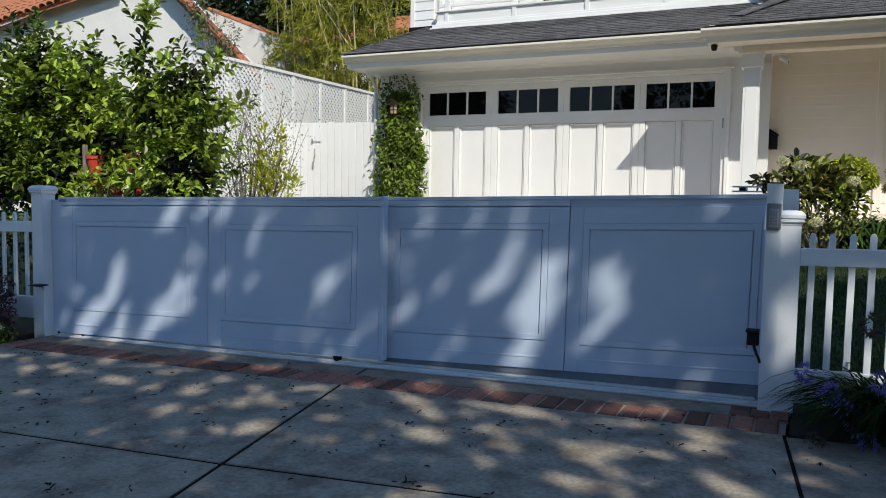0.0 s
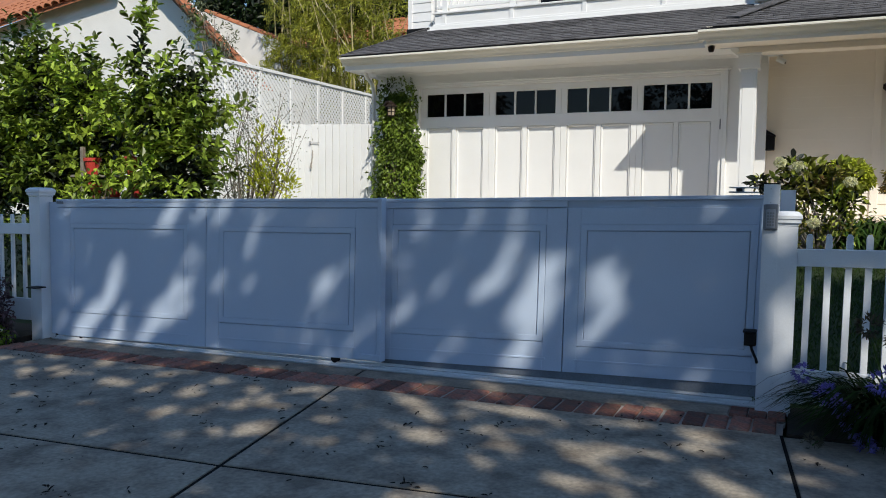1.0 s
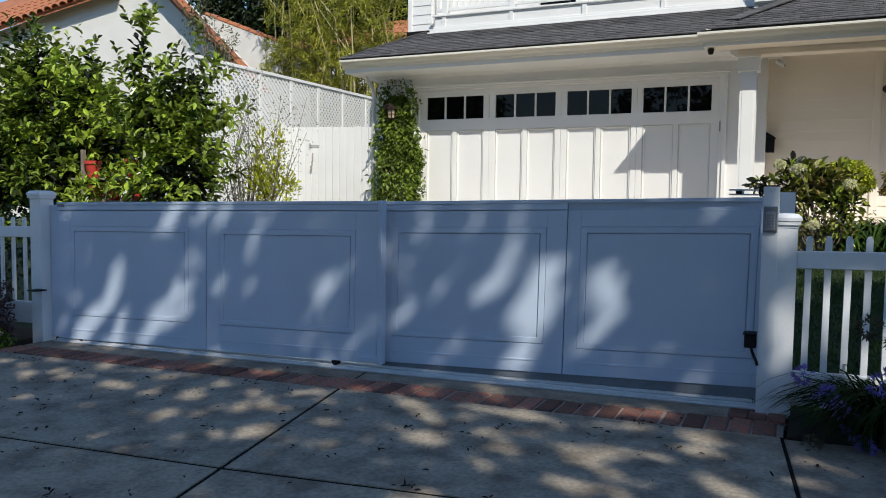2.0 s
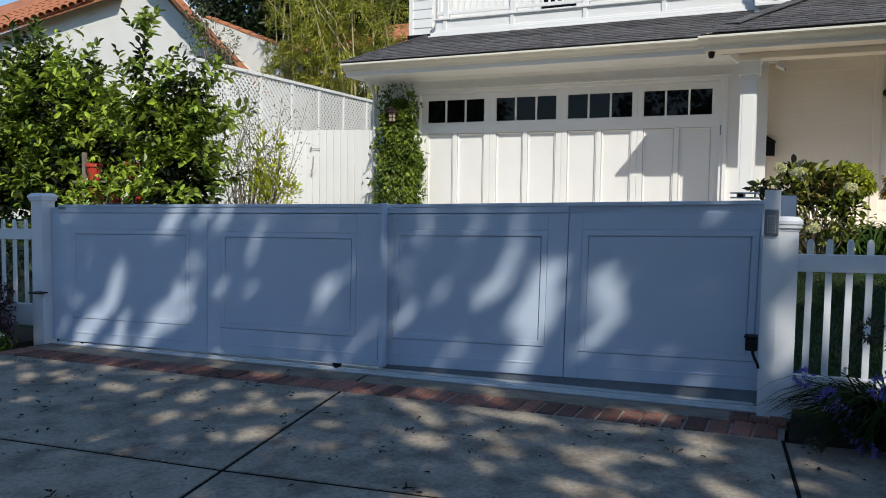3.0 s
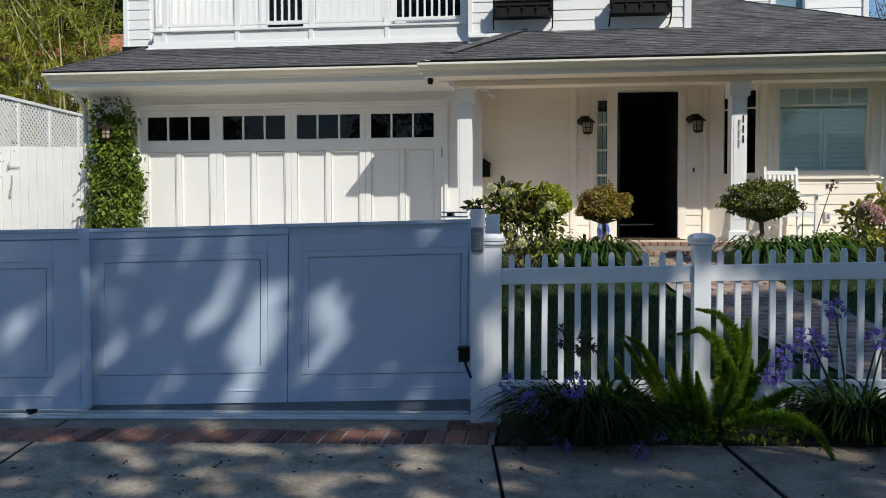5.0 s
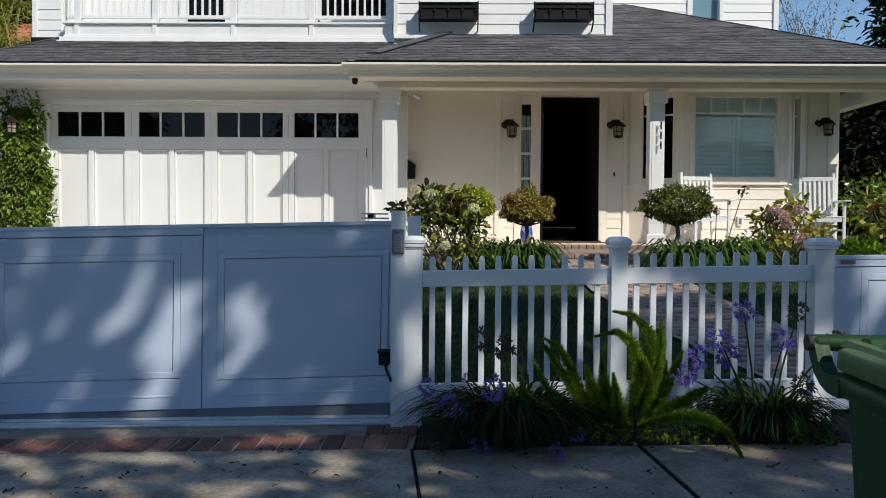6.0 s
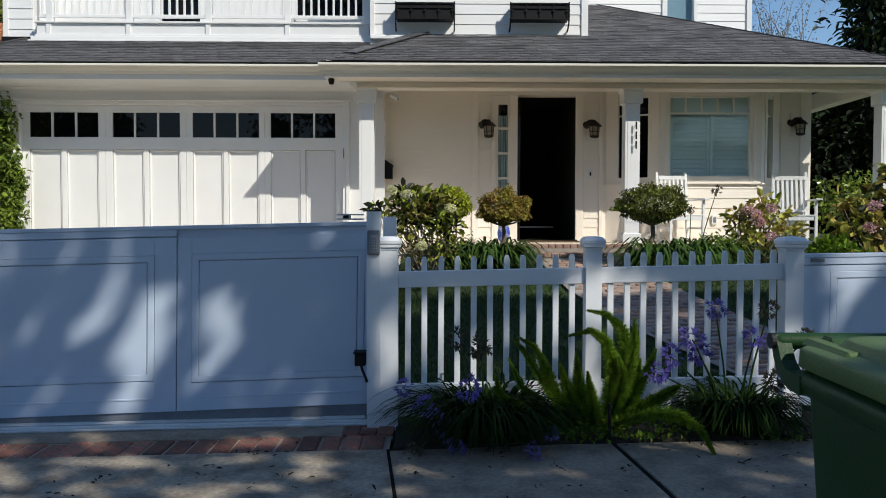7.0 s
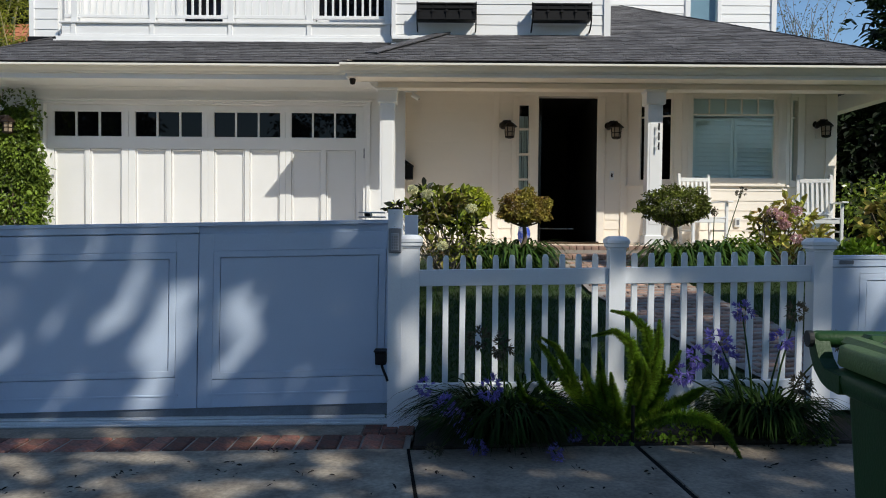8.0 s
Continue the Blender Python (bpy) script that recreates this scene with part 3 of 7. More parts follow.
# soffits, fascias and gutters
part("soffit", boxes((-6.86, -1.1, 11.08, GAR, 3.386, 3.4), (-1.1, -0.62, 10.97, GAR, 3.386, 3.4)), white, house)
part("soffit", boxes((-6.86, -6.65, GAR, 16.0, 3.386, 3.4)), white, house)
part("soffit", boxes((-1.05, 7.1, 10.56, 11.0, 3.345, 3.36), (-1.05, -0.62, 10.985, 11.0, 3.36, 3.42)), cream, house)


def gutter(x0, x1, y, z, parent, mat):
    """An ogee gutter with its roll at the lip, closed at the ends."""
    prof = [(y + 0.15, z - 0.118), (y + 0.1, z - 0.118), (y + 0.094, z - 0.112), (y + 0.084, z - 0.09), (y + 0.072, z - 0.078), (y + 0.05, z - 0.062), (y + 0.034, z - 0.042), (y + 0.028, z - 0.034), (y - 0.01, z - 0.032), (y - 0.014, z - 0.028), (y - 0.014, z - 0.004), (y - 0.01, z), (y + 0.004, z), (y + 0.15, z - 0.004)]
    return part("gutter", prism(prof, "x", x0, x1), mat, parent, "painted ogee gutter")


gutter(-6.9, -1.13, 10.91, 3.572, house, gutter_paint)
gutter(-1.13, 7.1, 10.41, 3.497, house, gutter_paint)
part("west_gutter", boxes((-6.92, -6.87, 11.03, 16.0, 3.455, 3.565), bevel=0.01), gutter_paint, house)
part("fascia", boxes((-6.86, -1.1, 11.05, 11.08, 3.378, 3.6), bevel=0.004), white, house)
part("fascia", boxes((-6.885, -6.86, 11.05, 16.0, 3.378, 3.56), bevel=0.004), white, house)
part("fascia", boxes((-1.04, 7.08, 10.53, 10.56, 3.328, 3.56), bevel=0.004), cream, house)
part("eave_end", prism([(10.53, 3.328), (11.1, 3.37), (11.1, 3.66), (10.53, 3.53)], "x", -1.07, -1.04), white, house)
part("porch_beam", boxes((-0.66, 6.98, 10.975, 11.2, 3.258, 3.345), (-0.68, 7.0, 10.95, 10.975, 3.258, 3.275), bevel=0.004), cream, house)
part("porch_side_beam", boxes((6.76, 6.98, 11.2, 14.0, 3.258, 3.5)), cream, house)
part("porch_ceiling", boxes((-0.33, 6.98, 11.2, WALL, 3.5, 3.52)), cream, house)
part("beam_bracket", prism([(-0.9, 3.344), (-0.662, 3.344), (-0.662, 3.245), (-0.70, 3.245), (-0.715, 3.275), (-0.75, 3.285), (-0.775, 3.335), (-0.9, 3.335)], "y", 10.97, 11.2), white, house)

# roofs: lower hips over the garage and the porch
PITCH = 0.435
roof_garage = lambda x, y: 3.587 + PITCH * (y - 10.92)  # noqa: E731
roof_porch = lambda x, y: 3.515 + PITCH * (y - 10.41)  # noqa: E731


def roof_face(name, pts, mat, parent):
    bm = bmesh.new()
    bm.faces.new([bm.verts.new(p) for p in pts])
    r = bmesh.ops.extrude_face_region(bm, geom=bm.faces[:])
    for v in r["geom"]:
        if isinstance(v, bmesh.types.BMVert):
            v.co.z -= 0.05
    bmesh.ops.recalc_face_normals(bm, faces=bm.faces)
    return part(name, bm, mat, parent)


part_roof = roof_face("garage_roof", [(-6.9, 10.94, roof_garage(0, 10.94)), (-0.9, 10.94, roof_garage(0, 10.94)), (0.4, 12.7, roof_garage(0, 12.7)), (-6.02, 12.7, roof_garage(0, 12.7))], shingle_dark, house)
roof_face("west_roof", [(-6.9, 16.0, 3.595), (-6.9, 10.94, 3.595), (-6.02, 12.7, roof_garage(0, 12.7)), (-6.02, 16.0, roof_garage(0, 12.7))], shingle, house)
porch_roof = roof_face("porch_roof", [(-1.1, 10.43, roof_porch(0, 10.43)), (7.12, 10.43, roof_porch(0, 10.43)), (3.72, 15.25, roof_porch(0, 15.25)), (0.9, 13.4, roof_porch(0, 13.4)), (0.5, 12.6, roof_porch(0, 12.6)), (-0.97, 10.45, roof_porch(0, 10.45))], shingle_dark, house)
roof_face("roof_return", [(-1.1, 10.43, roof_porch(0, 10.43)), (-0.97, 10.45, roof_porch(0, 10.45)), (0.5, 12.6, roof_porch(0, 12.6)), (0.3, 12.6, roof_garage(0, 12.6) - 0.02), (-1.08, 10.95, roof_garage(0, 10.92) - 0.02)], shingle, house)
roof_face("east_roof", [(7.12, 10.43, roof_porch(0, 10.43)), (7.12, 16, roof_porch(0, 10.43)), (3.72, 15.25, roof_porch(0, 15.25))], shingle, house)

# porch wall with door and windows
wall_with_hole("porch_wall", -0.33, 6.36, WALL, WALL + 0.16, 0.4, 3.6, [(1.40, 2.74, FLOOR, 3.34), (3.3, 5.8, 1.9, 3.36)], cream, house)
part("east_wall", boxes((6.2, 6.36, WALL + 0.16, 18, 0.4, 3.6)), cream, house)
siding(-0.33, 1.03, WALL, 0.98, 3.5, cream, house, 0.15, 0.012)
siding(1.13, 1.36, WALL, 0.98, 3.5, cream, house, 0.15)
siding(2.79, 3.03, WALL, 0.98, 3.5, cream, house, 0.15)
siding(5.9, 6.2, WALL, 0.98, 3.5, cream, house, 0.15)
for row in ((1.03, 1.13, WALL - 0.03, WALL, 1.0, 3.5), (3.03, 3.09, WALL - 0.03, WALL, 1.0, 3.5), (6.2, 6.37, WALL - 0.03, WALL, 1.0, 3.5)):
    part("corner_board", boxes(row, bevel=0.003), cream, house)
for row in ((1.34, 1.405, WALL - 0.03, WALL + 0.02, FLOOR, 3.34), (2.66, 2.78, WALL - 0.03, WALL + 0.02, FLOOR, 3.34), (1.34, 2.80, WALL - 0.035, WALL + 0.02, 3.34, 3.44),
                          (1.615, 1.745, WALL - 0.02, WALL + 0.03, FLOOR, 3.34)):
    part("door_casing", boxes(row, bevel=0.004), cream, house)
entry = thing("front_door", "tall black front door, standing open on a dark hall", "door")
leaf_bm = boxes((-0.022, 0.022, 0.0, 0.92, FLOOR + 0.02, 3.33), bevel=0.004)
bmesh.ops.rotate(leaf_bm, cent=(0, 0, 0), matrix=Matrix.Rotation(radians(12), 3, "Z"), verts=leaf_bm.verts)
bmesh.ops.translate(leaf_bm, vec=(1.79, WALL + 0.17, 0), verts=leaf_bm.verts)
part("leaf", leaf_bm, black_door, entry)
part("threshold", boxes((1.757, 2.69, WALL - 0.06, WALL + 0.16, FLOOR, FLOOR + 0.025), bevel=0.004), bronze, entry)
# near-black panels: the gloom of the unlit hall is put into their colour
hall_shade = material("unlit_hall_shade", (0.03, 0.028, 0.026), 0.9, 0.1)
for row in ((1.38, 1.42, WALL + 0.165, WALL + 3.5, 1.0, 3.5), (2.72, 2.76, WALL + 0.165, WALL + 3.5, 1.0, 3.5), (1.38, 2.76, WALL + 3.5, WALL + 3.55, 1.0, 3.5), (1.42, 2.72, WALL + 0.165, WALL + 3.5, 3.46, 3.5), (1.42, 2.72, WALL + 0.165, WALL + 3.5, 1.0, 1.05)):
    part("hall_panel", boxes(row), hall_shade, house)
part("hall_rail", boxes((1.85, 2.45, WALL + 0.9, WALL + 0.92, 1.27, 1.29)), steel, house)
clear_glass = bpy.data.materials.new("window_glass")
clear_glass.use_nodes = True
cg = clear_glass.node_tree
clear, sheen, blend = [cg.nodes.new("ShaderNode" + k) for k in ("BsdfTransparent", "BsdfGlossy", "MixShader")]
clear.inputs["Color"].default_value = (0.90, 0.97, 0.98, 1)
sheen.inputs["Roughness"].default_value = 0.015
blend.inputs["Fac"].default_value = 0.03
cg.links.new(clear.outputs["BSDF"], blend.inputs[1])
cg.links.new(sheen.outputs["BSDF"], blend.inputs[2])
cg.links.new(blend.outputs["Shader"], cg.nodes["Material Output"].inputs["Surface"])
side = thing("window_1", "narrow sidelight with four panes and gathered curtains beside the door", "window", kind="structure")
for k in range(5):
    z = 3.205 - 0.391 * (k + 1)
    part("pane", boxes((1.445, 1.592, WALL + 0.03, WALL + 0.036, z + 0.035, z + 0.391)), clear_glass, side)
    part("glazing_bar", boxes((1.445, 1.592, WALL, WALL + 0.04, z, z + 0.035), bevel=0.003), cream, side)
part("frame", boxes((1.40, 1.445, WALL, WALL + 0.05, FLOOR, 3.34), (1.592, 1.625, WALL, WALL + 0.05, FLOOR, 3.34), (1.445, 1.592, WALL, WALL + 0.05, 3.205, 3.34), (1.445, 1.592, WALL, WALL + 0.05, FLOOR, 1.25), bevel=0.003), cream, side)
curtain = material("net_curtain", (0.80, 0.80, 0.77), 0.9, 0.05, 4, 60, 0.1)

part("curtain", boxes(*[(1.455 + 0.019 * k, 1.469 + 0.019 * k, WALL + 0.06 + 0.022 * (k % 2), WALL + 0.07 + 0.022 * (k % 2), 1.2, 3.04) for k in range(7)]), curtain, side)
# bay window
bay = thing("window_2", "projecting bay window with white shutters and a row of top panes", "window", kind="structure")
BAY = WALL - 0.4


def bay_side(xa, ya, xb, yb, p0, p1, shade=None):
    d = Vector((xb - xa, yb - ya, 0))
    L = d.length
    m = Matrix.Translation((xa, ya, 0)) @ Matrix.Rotation(math.atan2(d.y, d.x), 4, "Z")
    bits = [("wall_below", [(0, L, 0, 0.1, 0.9, 1.97)], cream), ("frame", [(0, p0, -0.01, 0.1, 1.97, 3.45), (p1, L, -0.01, 0.1, 1.97, 3.45), (p0, p1, -0.01, 0.1, 3.27, 3.45), (p0, p1, -0.01, 0.1, 1.97, 2.05)], cream),
            ("pane", [(p0, p1, 0.04, 0.046, 2.05, 3.27)], clear_glass if shade else dark_glass), ("glazing_bar", [(p0, p1, 0.02, 0.05, 3.0, 3.025)], cream), ("sill", [(-0.02, L + 0.02, -0.04, 0.02, 1.945, 1.97)], cream),
            ("casing", [(p0 - 0.06, p0, -0.022, -0.01, 1.97, 3.33), (p1, p1 + 0.05, -0.022, -0.01, 1.97, 3.33), (p0 - 0.06, p1 + 0.05, -0.026, -0.01, 3.33, 3.36)], cream)]
    # sheet added behind the pane to make it paler
    if shade:
        bits.append(("inner_shade", [(p0 - 0.05, p1 + 0.05, 0.08, 0.09, 2.0, 3.3)], shade))
    for nm, rows, mt in bits:
        bm = boxes(*rows)
        bmesh.ops.transform(bm, matrix=m, verts=bm.verts)
        part(nm, bm, mt, bay)


bay_side(3.14, WALL, 3.86, BAY, 0.2, 0.66)
bay_side(5.42, BAY, 5.87, WALL, 0.17, 0.36, material("brownish_backing", (0.36, 0.31, 0.26), 0.9, 0.06, 4, 90, 0.1))
part("wall_below", boxes((3.86, 5.42, BAY, BAY + 0.1, 0.9, 1.97)), cream, bay)
siding(3.86, 5.42, BAY, 0.98, 1.94, cream, bay, 0.15)
part("frame", boxes((3.86, 4.026, BAY - 0.012, BAY + 0.1, 1.97, 3.45), (5.25, 5.42, BAY - 0.012, BAY + 0.1, 1.97, 3.45), (4.026, 5.25, BAY - 0.012, BAY + 0.1, 3.262, 3.45), (4.026, 5.25, BAY - 0.012, BAY + 0.1, 1.97, 2.07), bevel=0.004), cream, bay)
part("casing", boxes((3.94, 3.985, BAY - 0.026, BAY - 0.012, 1.98, 3.305), (5.295, 5.34, BAY - 0.026, BAY - 0.012, 1.98, 3.305), (3.91, 5.37, BAY - 0.03, BAY - 0.012, 3.305, 3.335), bevel=0.003), cream, bay)
part("sill", boxes((3.88, 5.4, BAY - 0.05, BAY, 1.945, 1.975), bevel=0.004), cream, bay)
big = part("pane", boxes((4.026, 5.25, BAY + 0.03, BAY + 0.036, 2.07, 3.262)), clear_glass, bay)
big.visible_shadow = False
part("glazing_bar", boxes((4.026, 5.25, BAY + 0.01, BAY + 0.045, 3.012, 3.036), bevel=0.002), cream, bay)
for k in range(1, 5):
    gx = 4.026 + 1.224 * k / 5
    part("glazing_bar", boxes((gx - 0.011, gx + 0.011, BAY + 0.012, BAY + 0.044, 3.036, 3.262), bevel=0.002), cream, bay)
part("bay_head", boxes((3.1, 5.94, BAY, WALL + 0.1, 3.45, 3.5)), cream, bay)
part("room_back", boxes((3.3, 6.0, WALL + 0.9, WALL + 0.95, 1.0, 3.6), (3.3, 3.35, WALL + 0.16, WALL + 0.9, 1.0, 3.6), (5.95, 6.0, WALL + 0.16, WALL + 0.9, 1.0, 3.6)), material("dim_room", (0.72, 0.72, 0.7), 0.9, 0.05), bay)
# pale blind, also standing in for sky mirrored in the top panes
part("upper_blind", boxes((4.03, 5.25, BAY + 0.075, BAY + 0.085, 3.0, 3.26)), curtain, bay)
shutters = thing("plantation_shutters", "white plantation shutters half open behind the bay window", "shutters")
for h0, h1 in ((4.05, 4.66), (4.67, 5.28)):
    part("frame", boxes((h0, h0 + 0.045, BAY + 0.07, BAY + 0.1, 2.03, 2.98), (h1 - 0.045, h1, BAY + 0.07, BAY + 0.1, 2.03, 2.98), (h0 + 0.045, h1 - 0.045, BAY + 0.07, BAY + 0.1, 2.94, 2.98), (h0 + 0.045, h1 - 0.045, BAY + 0.07, BAY + 0.1, 2.03, 2.07)), white, shutters)
    z = 2.09
    while z < 2.93:
        bm = boxes((h0 + 0.045, h1 - 0.045, -0.038, 0.038, -0.005, 0.005))
        bmesh.ops.rotate(bm, cent=(0, 0, 0), matrix=Matrix.Rotation(radians(68), 3, "X"), verts=bm.verts)
        bmesh.ops.translate(bm, vec=(0, BAY + 0.085, z), verts=bm.verts)
        part("slat", bm, white, shutters)
        z += 0.068

# porch pillars, floor, steps
for px, lab in ((-0.528, "square white porch pillar with a capital, beside the garage"), (3.27, "square white porch pillar with the house number"), (6.96, "square white porch pillar at the corner of the porch")):
    pil = thing("porch_pillar", lab, "pillar", "porch pillars")
    part("shaft", square_lathe([(0.104, FLOOR), (0.104, 3.055)], px, 11.085), white, pil)
    part("capital", square_lathe([(0.112, 3.05), (0.136, 3.06), (0.136, 3.225), (0.15, 3.24), (0.15, 3.258)], px, 11.085), white, pil)
    part("base", square_lathe([(0.132, FLOOR), (0.132, FLOOR + 0.13), (0.112, FLOOR + 0.145)], px, 11.085), white, pil)
    part("recess", boxes((px - 0.075, px + 0.075, 10.976, 10.984, FLOOR + 0.3, 2.98), bevel=0.002), white, pil)
numbers = thing("house_number", "plain dark metal bars standing off a white pillar", "house number")
for i in range(3):
    zz = 2.735 - i * 0.138
    bar = part("digit", boxes((3.295, 3.318, 10.918, 10.928, zz - 0.055, zz + 0.055), bevel=0.004), black_metal, numbers)
    part("pin", boxes((3.303, 3.309, 10.928, 10.981, zz - 0.004, zz + 0.004)), black_metal, bar)
part("porch_floor", boxes((-0.33, 7.1, 10.9, WALL + 0.05, 0.9, FLOOR), bevel=0.01), material("porch_floor_paint", (0.74, 0.63, 0.5), 0.7, 0.08, 2.0, 70, 0.2), house)

# upper storey
wall_with_hole("upper_wall", -6.42, -0.36, UP + 1.1, UP + 1.26, 4.0, 7.0, [(-4.35, -3.6, 4.3, 6.3), (-2.0, -0.7, 4.85, 6.2)], white, house)
part("upper_side", boxes((-6.4, -6.24, UP, UP + 1.1, 4.0, 7.0), (-6.42, -6.3, UP + 1.1, 18, 4.0, 7.0)), white, house)
siding(-6.4, -5.98, UP, 4.1, 6.2, white, house, 0.165)
part("corner_board", boxes((-6.44, -6.36, UP - 0.03, UP, 4.1, 6.2), bevel=0.003), white, house)
UPE = 12.2    # front of the block with the window boxes
part("upper_front", boxes((-6.42, -5.95, UP + 0.02, UP + 0.16, 4.0, 6.2)), white, house)
part("east_block", boxes((-0.56, 2.83, UPE + 0.02, UPE + 0.2, 3.9, 7.0), (2.67, 2.83, UPE + 0.2, 16, 4.0, 7.0), (-0.56, -0.4, UPE + 0.2, UP + 1.2, 3.9, 7.0)), white, house)
siding(-0.5, 2.75, UPE, 4.15, 6.2, white, house, 0.16)
for row in ((2.75, 2.855, UPE - 0.035, UPE + 0.02, 4.15, 6.2), (-0.57, -0.5, UPE - 0.035, UPE + 0.02, 4.1, 6.2)):
    part("corner_board", boxes(row, bevel=0.003), white, house)
part("base_trim", boxes((-0.56, 2.88, UPE - 0.06, UPE, 4.2, 4.29), bevel=0.004), white, house)
part("base_trim", boxes((-0.56, 2.93, UPE - 0.09, UPE - 0.06, 4.22, 4.262), bevel=0.004), white, house)
balcony = thing("balcony", "white balcony with panelled base and thin balusters", "balcony")
BF = UP - 0.12
part("floor", boxes((-5.86, -0.57, BF + 0.1, UP + 1.1, 4.2, 4.3)), white, balcony)
part("flashing", boxes((-5.96, -0.57, BF - 0.09, BF + 0.1, 4.18, 4.225), (-5.93, -0.57, BF - 0.06, BF + 0.1, 4.225, 4.285), bevel=0.003), white, balcony)
part("base_board", boxes((-5.86, -0.6, BF, BF + 0.1, 4.285, 4.5), bevel=0.003), white, balcony)
part("cap_rail", boxes((-5.89, -0.585, BF - 0.04, BF + 0.12, 4.5, 4.528), bevel=0.003), white, balcony)
part("bottom_trim", boxes((-5.87, -0.59, BF - 0.03, BF, 4.285, 4.325), bevel=0.003), white, balcony)
for i in range(5):
    bx = -5.67 + i * 1.257
    part("base_post", boxes((bx - 0.035, bx + 0.035, BF - 0.022, BF, 4.325, 4.5), bevel=0.002), white, balcony)
    part("rail_post", boxes((bx - 0.05, bx + 0.05, BF + 0.01, BF + 0.11, 4.528, 5.6), bevel=0.003), white, balcony)
part("lower_rail", boxes((-5.84, -0.6, BF + 0.03, BF + 0.09, 4.6, 4.65), bevel=0.003), white, balcony)
part("hand_rail", boxes((-5.86, -0.6, BF, BF + 0.12, 5.55, 5.62), bevel=0.004), white, balcony)
BAL = bpy.data.meshes.new("baluster")
_b = box(bmesh.new(), -0.016, 0.016, -0.016, 0.016, 0, 0.8, bevel=0.002)
_b.to_mesh(BAL)
_b.free()
BAL.materials.append(white)
for i in range(44):
    ob = new("baluster", BAL)
    ob.parent = balcony
    ob.location = (-5.8 + i * 0.1187, BF + 0.06, 4.65)
for (w0, w1, z0, z1), nm, lab in (((-4.35, -3.6, 4.3, 6.3), "window_3", "balcony door with white blinds"), ((-2.0, -0.7, 4.85, 6.2), "window_4", "dark upper window behind the balcony")):
    w = thing(nm, lab, "window", kind="structure")
    part("frame", boxes((w0 - 0.09, w0 + 0.03, UP + 1.06, UP + 1.2, z0, z1), (w1 - 0.03, w1 + 0.09, UP + 1.06, UP + 1.2, z0, z1), (w0, w1, UP + 1.06, UP + 1.2, z0, z0 + 0.06), (w0, w1, UP + 1.06, UP + 1.2, z1 - 0.06, z1)), white, w)
    part("pane", boxes((w0 + 0.03, w1 - 0.03, UP + 1.16, UP + 1.17, z0 + 0.06, z1 - 0.06)), dark_glass, w)
for px in (-0.15, 1.625):
    wb = thing("window_box", "black iron window box on brackets", "window box", "window boxes")
    part("tray", boxes((px, px + 0.888, UPE - 0.22, UPE - 0.2, 4.49, 4.73), (px, px + 0.888, UPE - 0.2, UPE - 0.03, 4.49, 4.51), (px, px + 0.02, UPE - 0.2, UPE - 0.03, 4.51, 4.73), (px + 0.868, px + 0.888, UPE - 0.2, UPE - 0.03, 4.51, 4.73)), black_metal, wb)
    for z in (4.5, 4.665, 4.735):
        part("rim", boxes((px - 0.012, px + 0.9, UPE - 0.24, UPE - 0.218, z - 0.012, z + 0.012), bevel=0.003), black_metal, wb)
    for k in range(5):
        bx = px + 0.02 + k * 0.212
        part("bar", boxes((bx - 0.008, bx + 0.008, UPE - 0.236, UPE - 0.22, 4.5, 4.735)), black_metal, wb)
        part("rosette", boxes((bx - 0.022, bx + 0.022, UPE - 0.245, UPE - 0.236, 4.6, 4.644), bevel=0.006), black_metal, wb)
    for bx in (px - 0.02, px + 0.888):
        part("bracket", prism([(UPE - 0.235, 4.5), (UPE - 0.21, 4.44), (UPE - 0.13, 4.37), (UPE - 0.03, 4.34), (UPE - 0.018, 4.36), (UPE - 0.12, 4.39), (UPE - 0.195, 4.455), (UPE - 0.215, 4.76), (UPE - 0.235, 4.76)], "x", bx, bx + 0.02), black_metal, wb)
# rear wing above the porch roof
wing = thing("house_wing", "white clapboard upper wing behind the hipped roof", "house")
part("wall", boxes((2.6, 5.13, 15.6, 15.8, 4.0, 7.0), (5.67, 6.82, 15.6, 15.8, 4.0, 7.0), (6.67, 6.82, 15.8, 20, 4.0, 7.0)), white, wing)
siding(2.96, 5.03, 15.6, 4.6, 6.4, white, wing, 0.165)
siding(5.75, 6.74, 15.6, 4.6, 6.4, white, wing, 0.165)
part("corner_board", boxes((6.74, 6.84, 15.56, 15.6, 4.0, 6.4), bevel=0.003), white, wing)
win = part("window", boxes((5.13, 5.67, 15.64, 15.646, 4.8, 6.4)), clear_glass, wing)
# blue-grey panel added behind the clear pane to set its tone
part("roller_blind", boxes((5.13, 5.67, 15.7, 15.71, 4.8, 6.4)), material("blue_grey_backing", (0.30, 0.36, 0.44), 0.8, 0.05, 2, 60, 0.05), win)
part("window_trim", boxes((5.03, 5.13, 15.56, 15.6, 4.8, 6.4), (5.67, 5.75, 15.56, 15.6, 4.8, 6.4), bevel=0.003), white, wing)

part("downspout", tube(bmesh.new(), [(-6.72, 11.4, 3.46), (-6.72, 11.42, 3.4), (-6.72, 11.5, 3.33), (-6.72, 11.64, 3.26), (-6.72, 11.72, 3.18), (-6.72, 11.745, 3.08), (-6.72, 11.745, 0.9)], 0.036, 10), white, house, "white painted downspout", smooth=True)

# ---- planting ----
leaf_citrus = material("citrus_leaf", (0.29, 0.38, 0.043), 0.28, 0.2, 1.2, 30, 0.0, stain=(0.045, 0.078, 0.012), island=0.85, sub=0.2, spec=1.0)
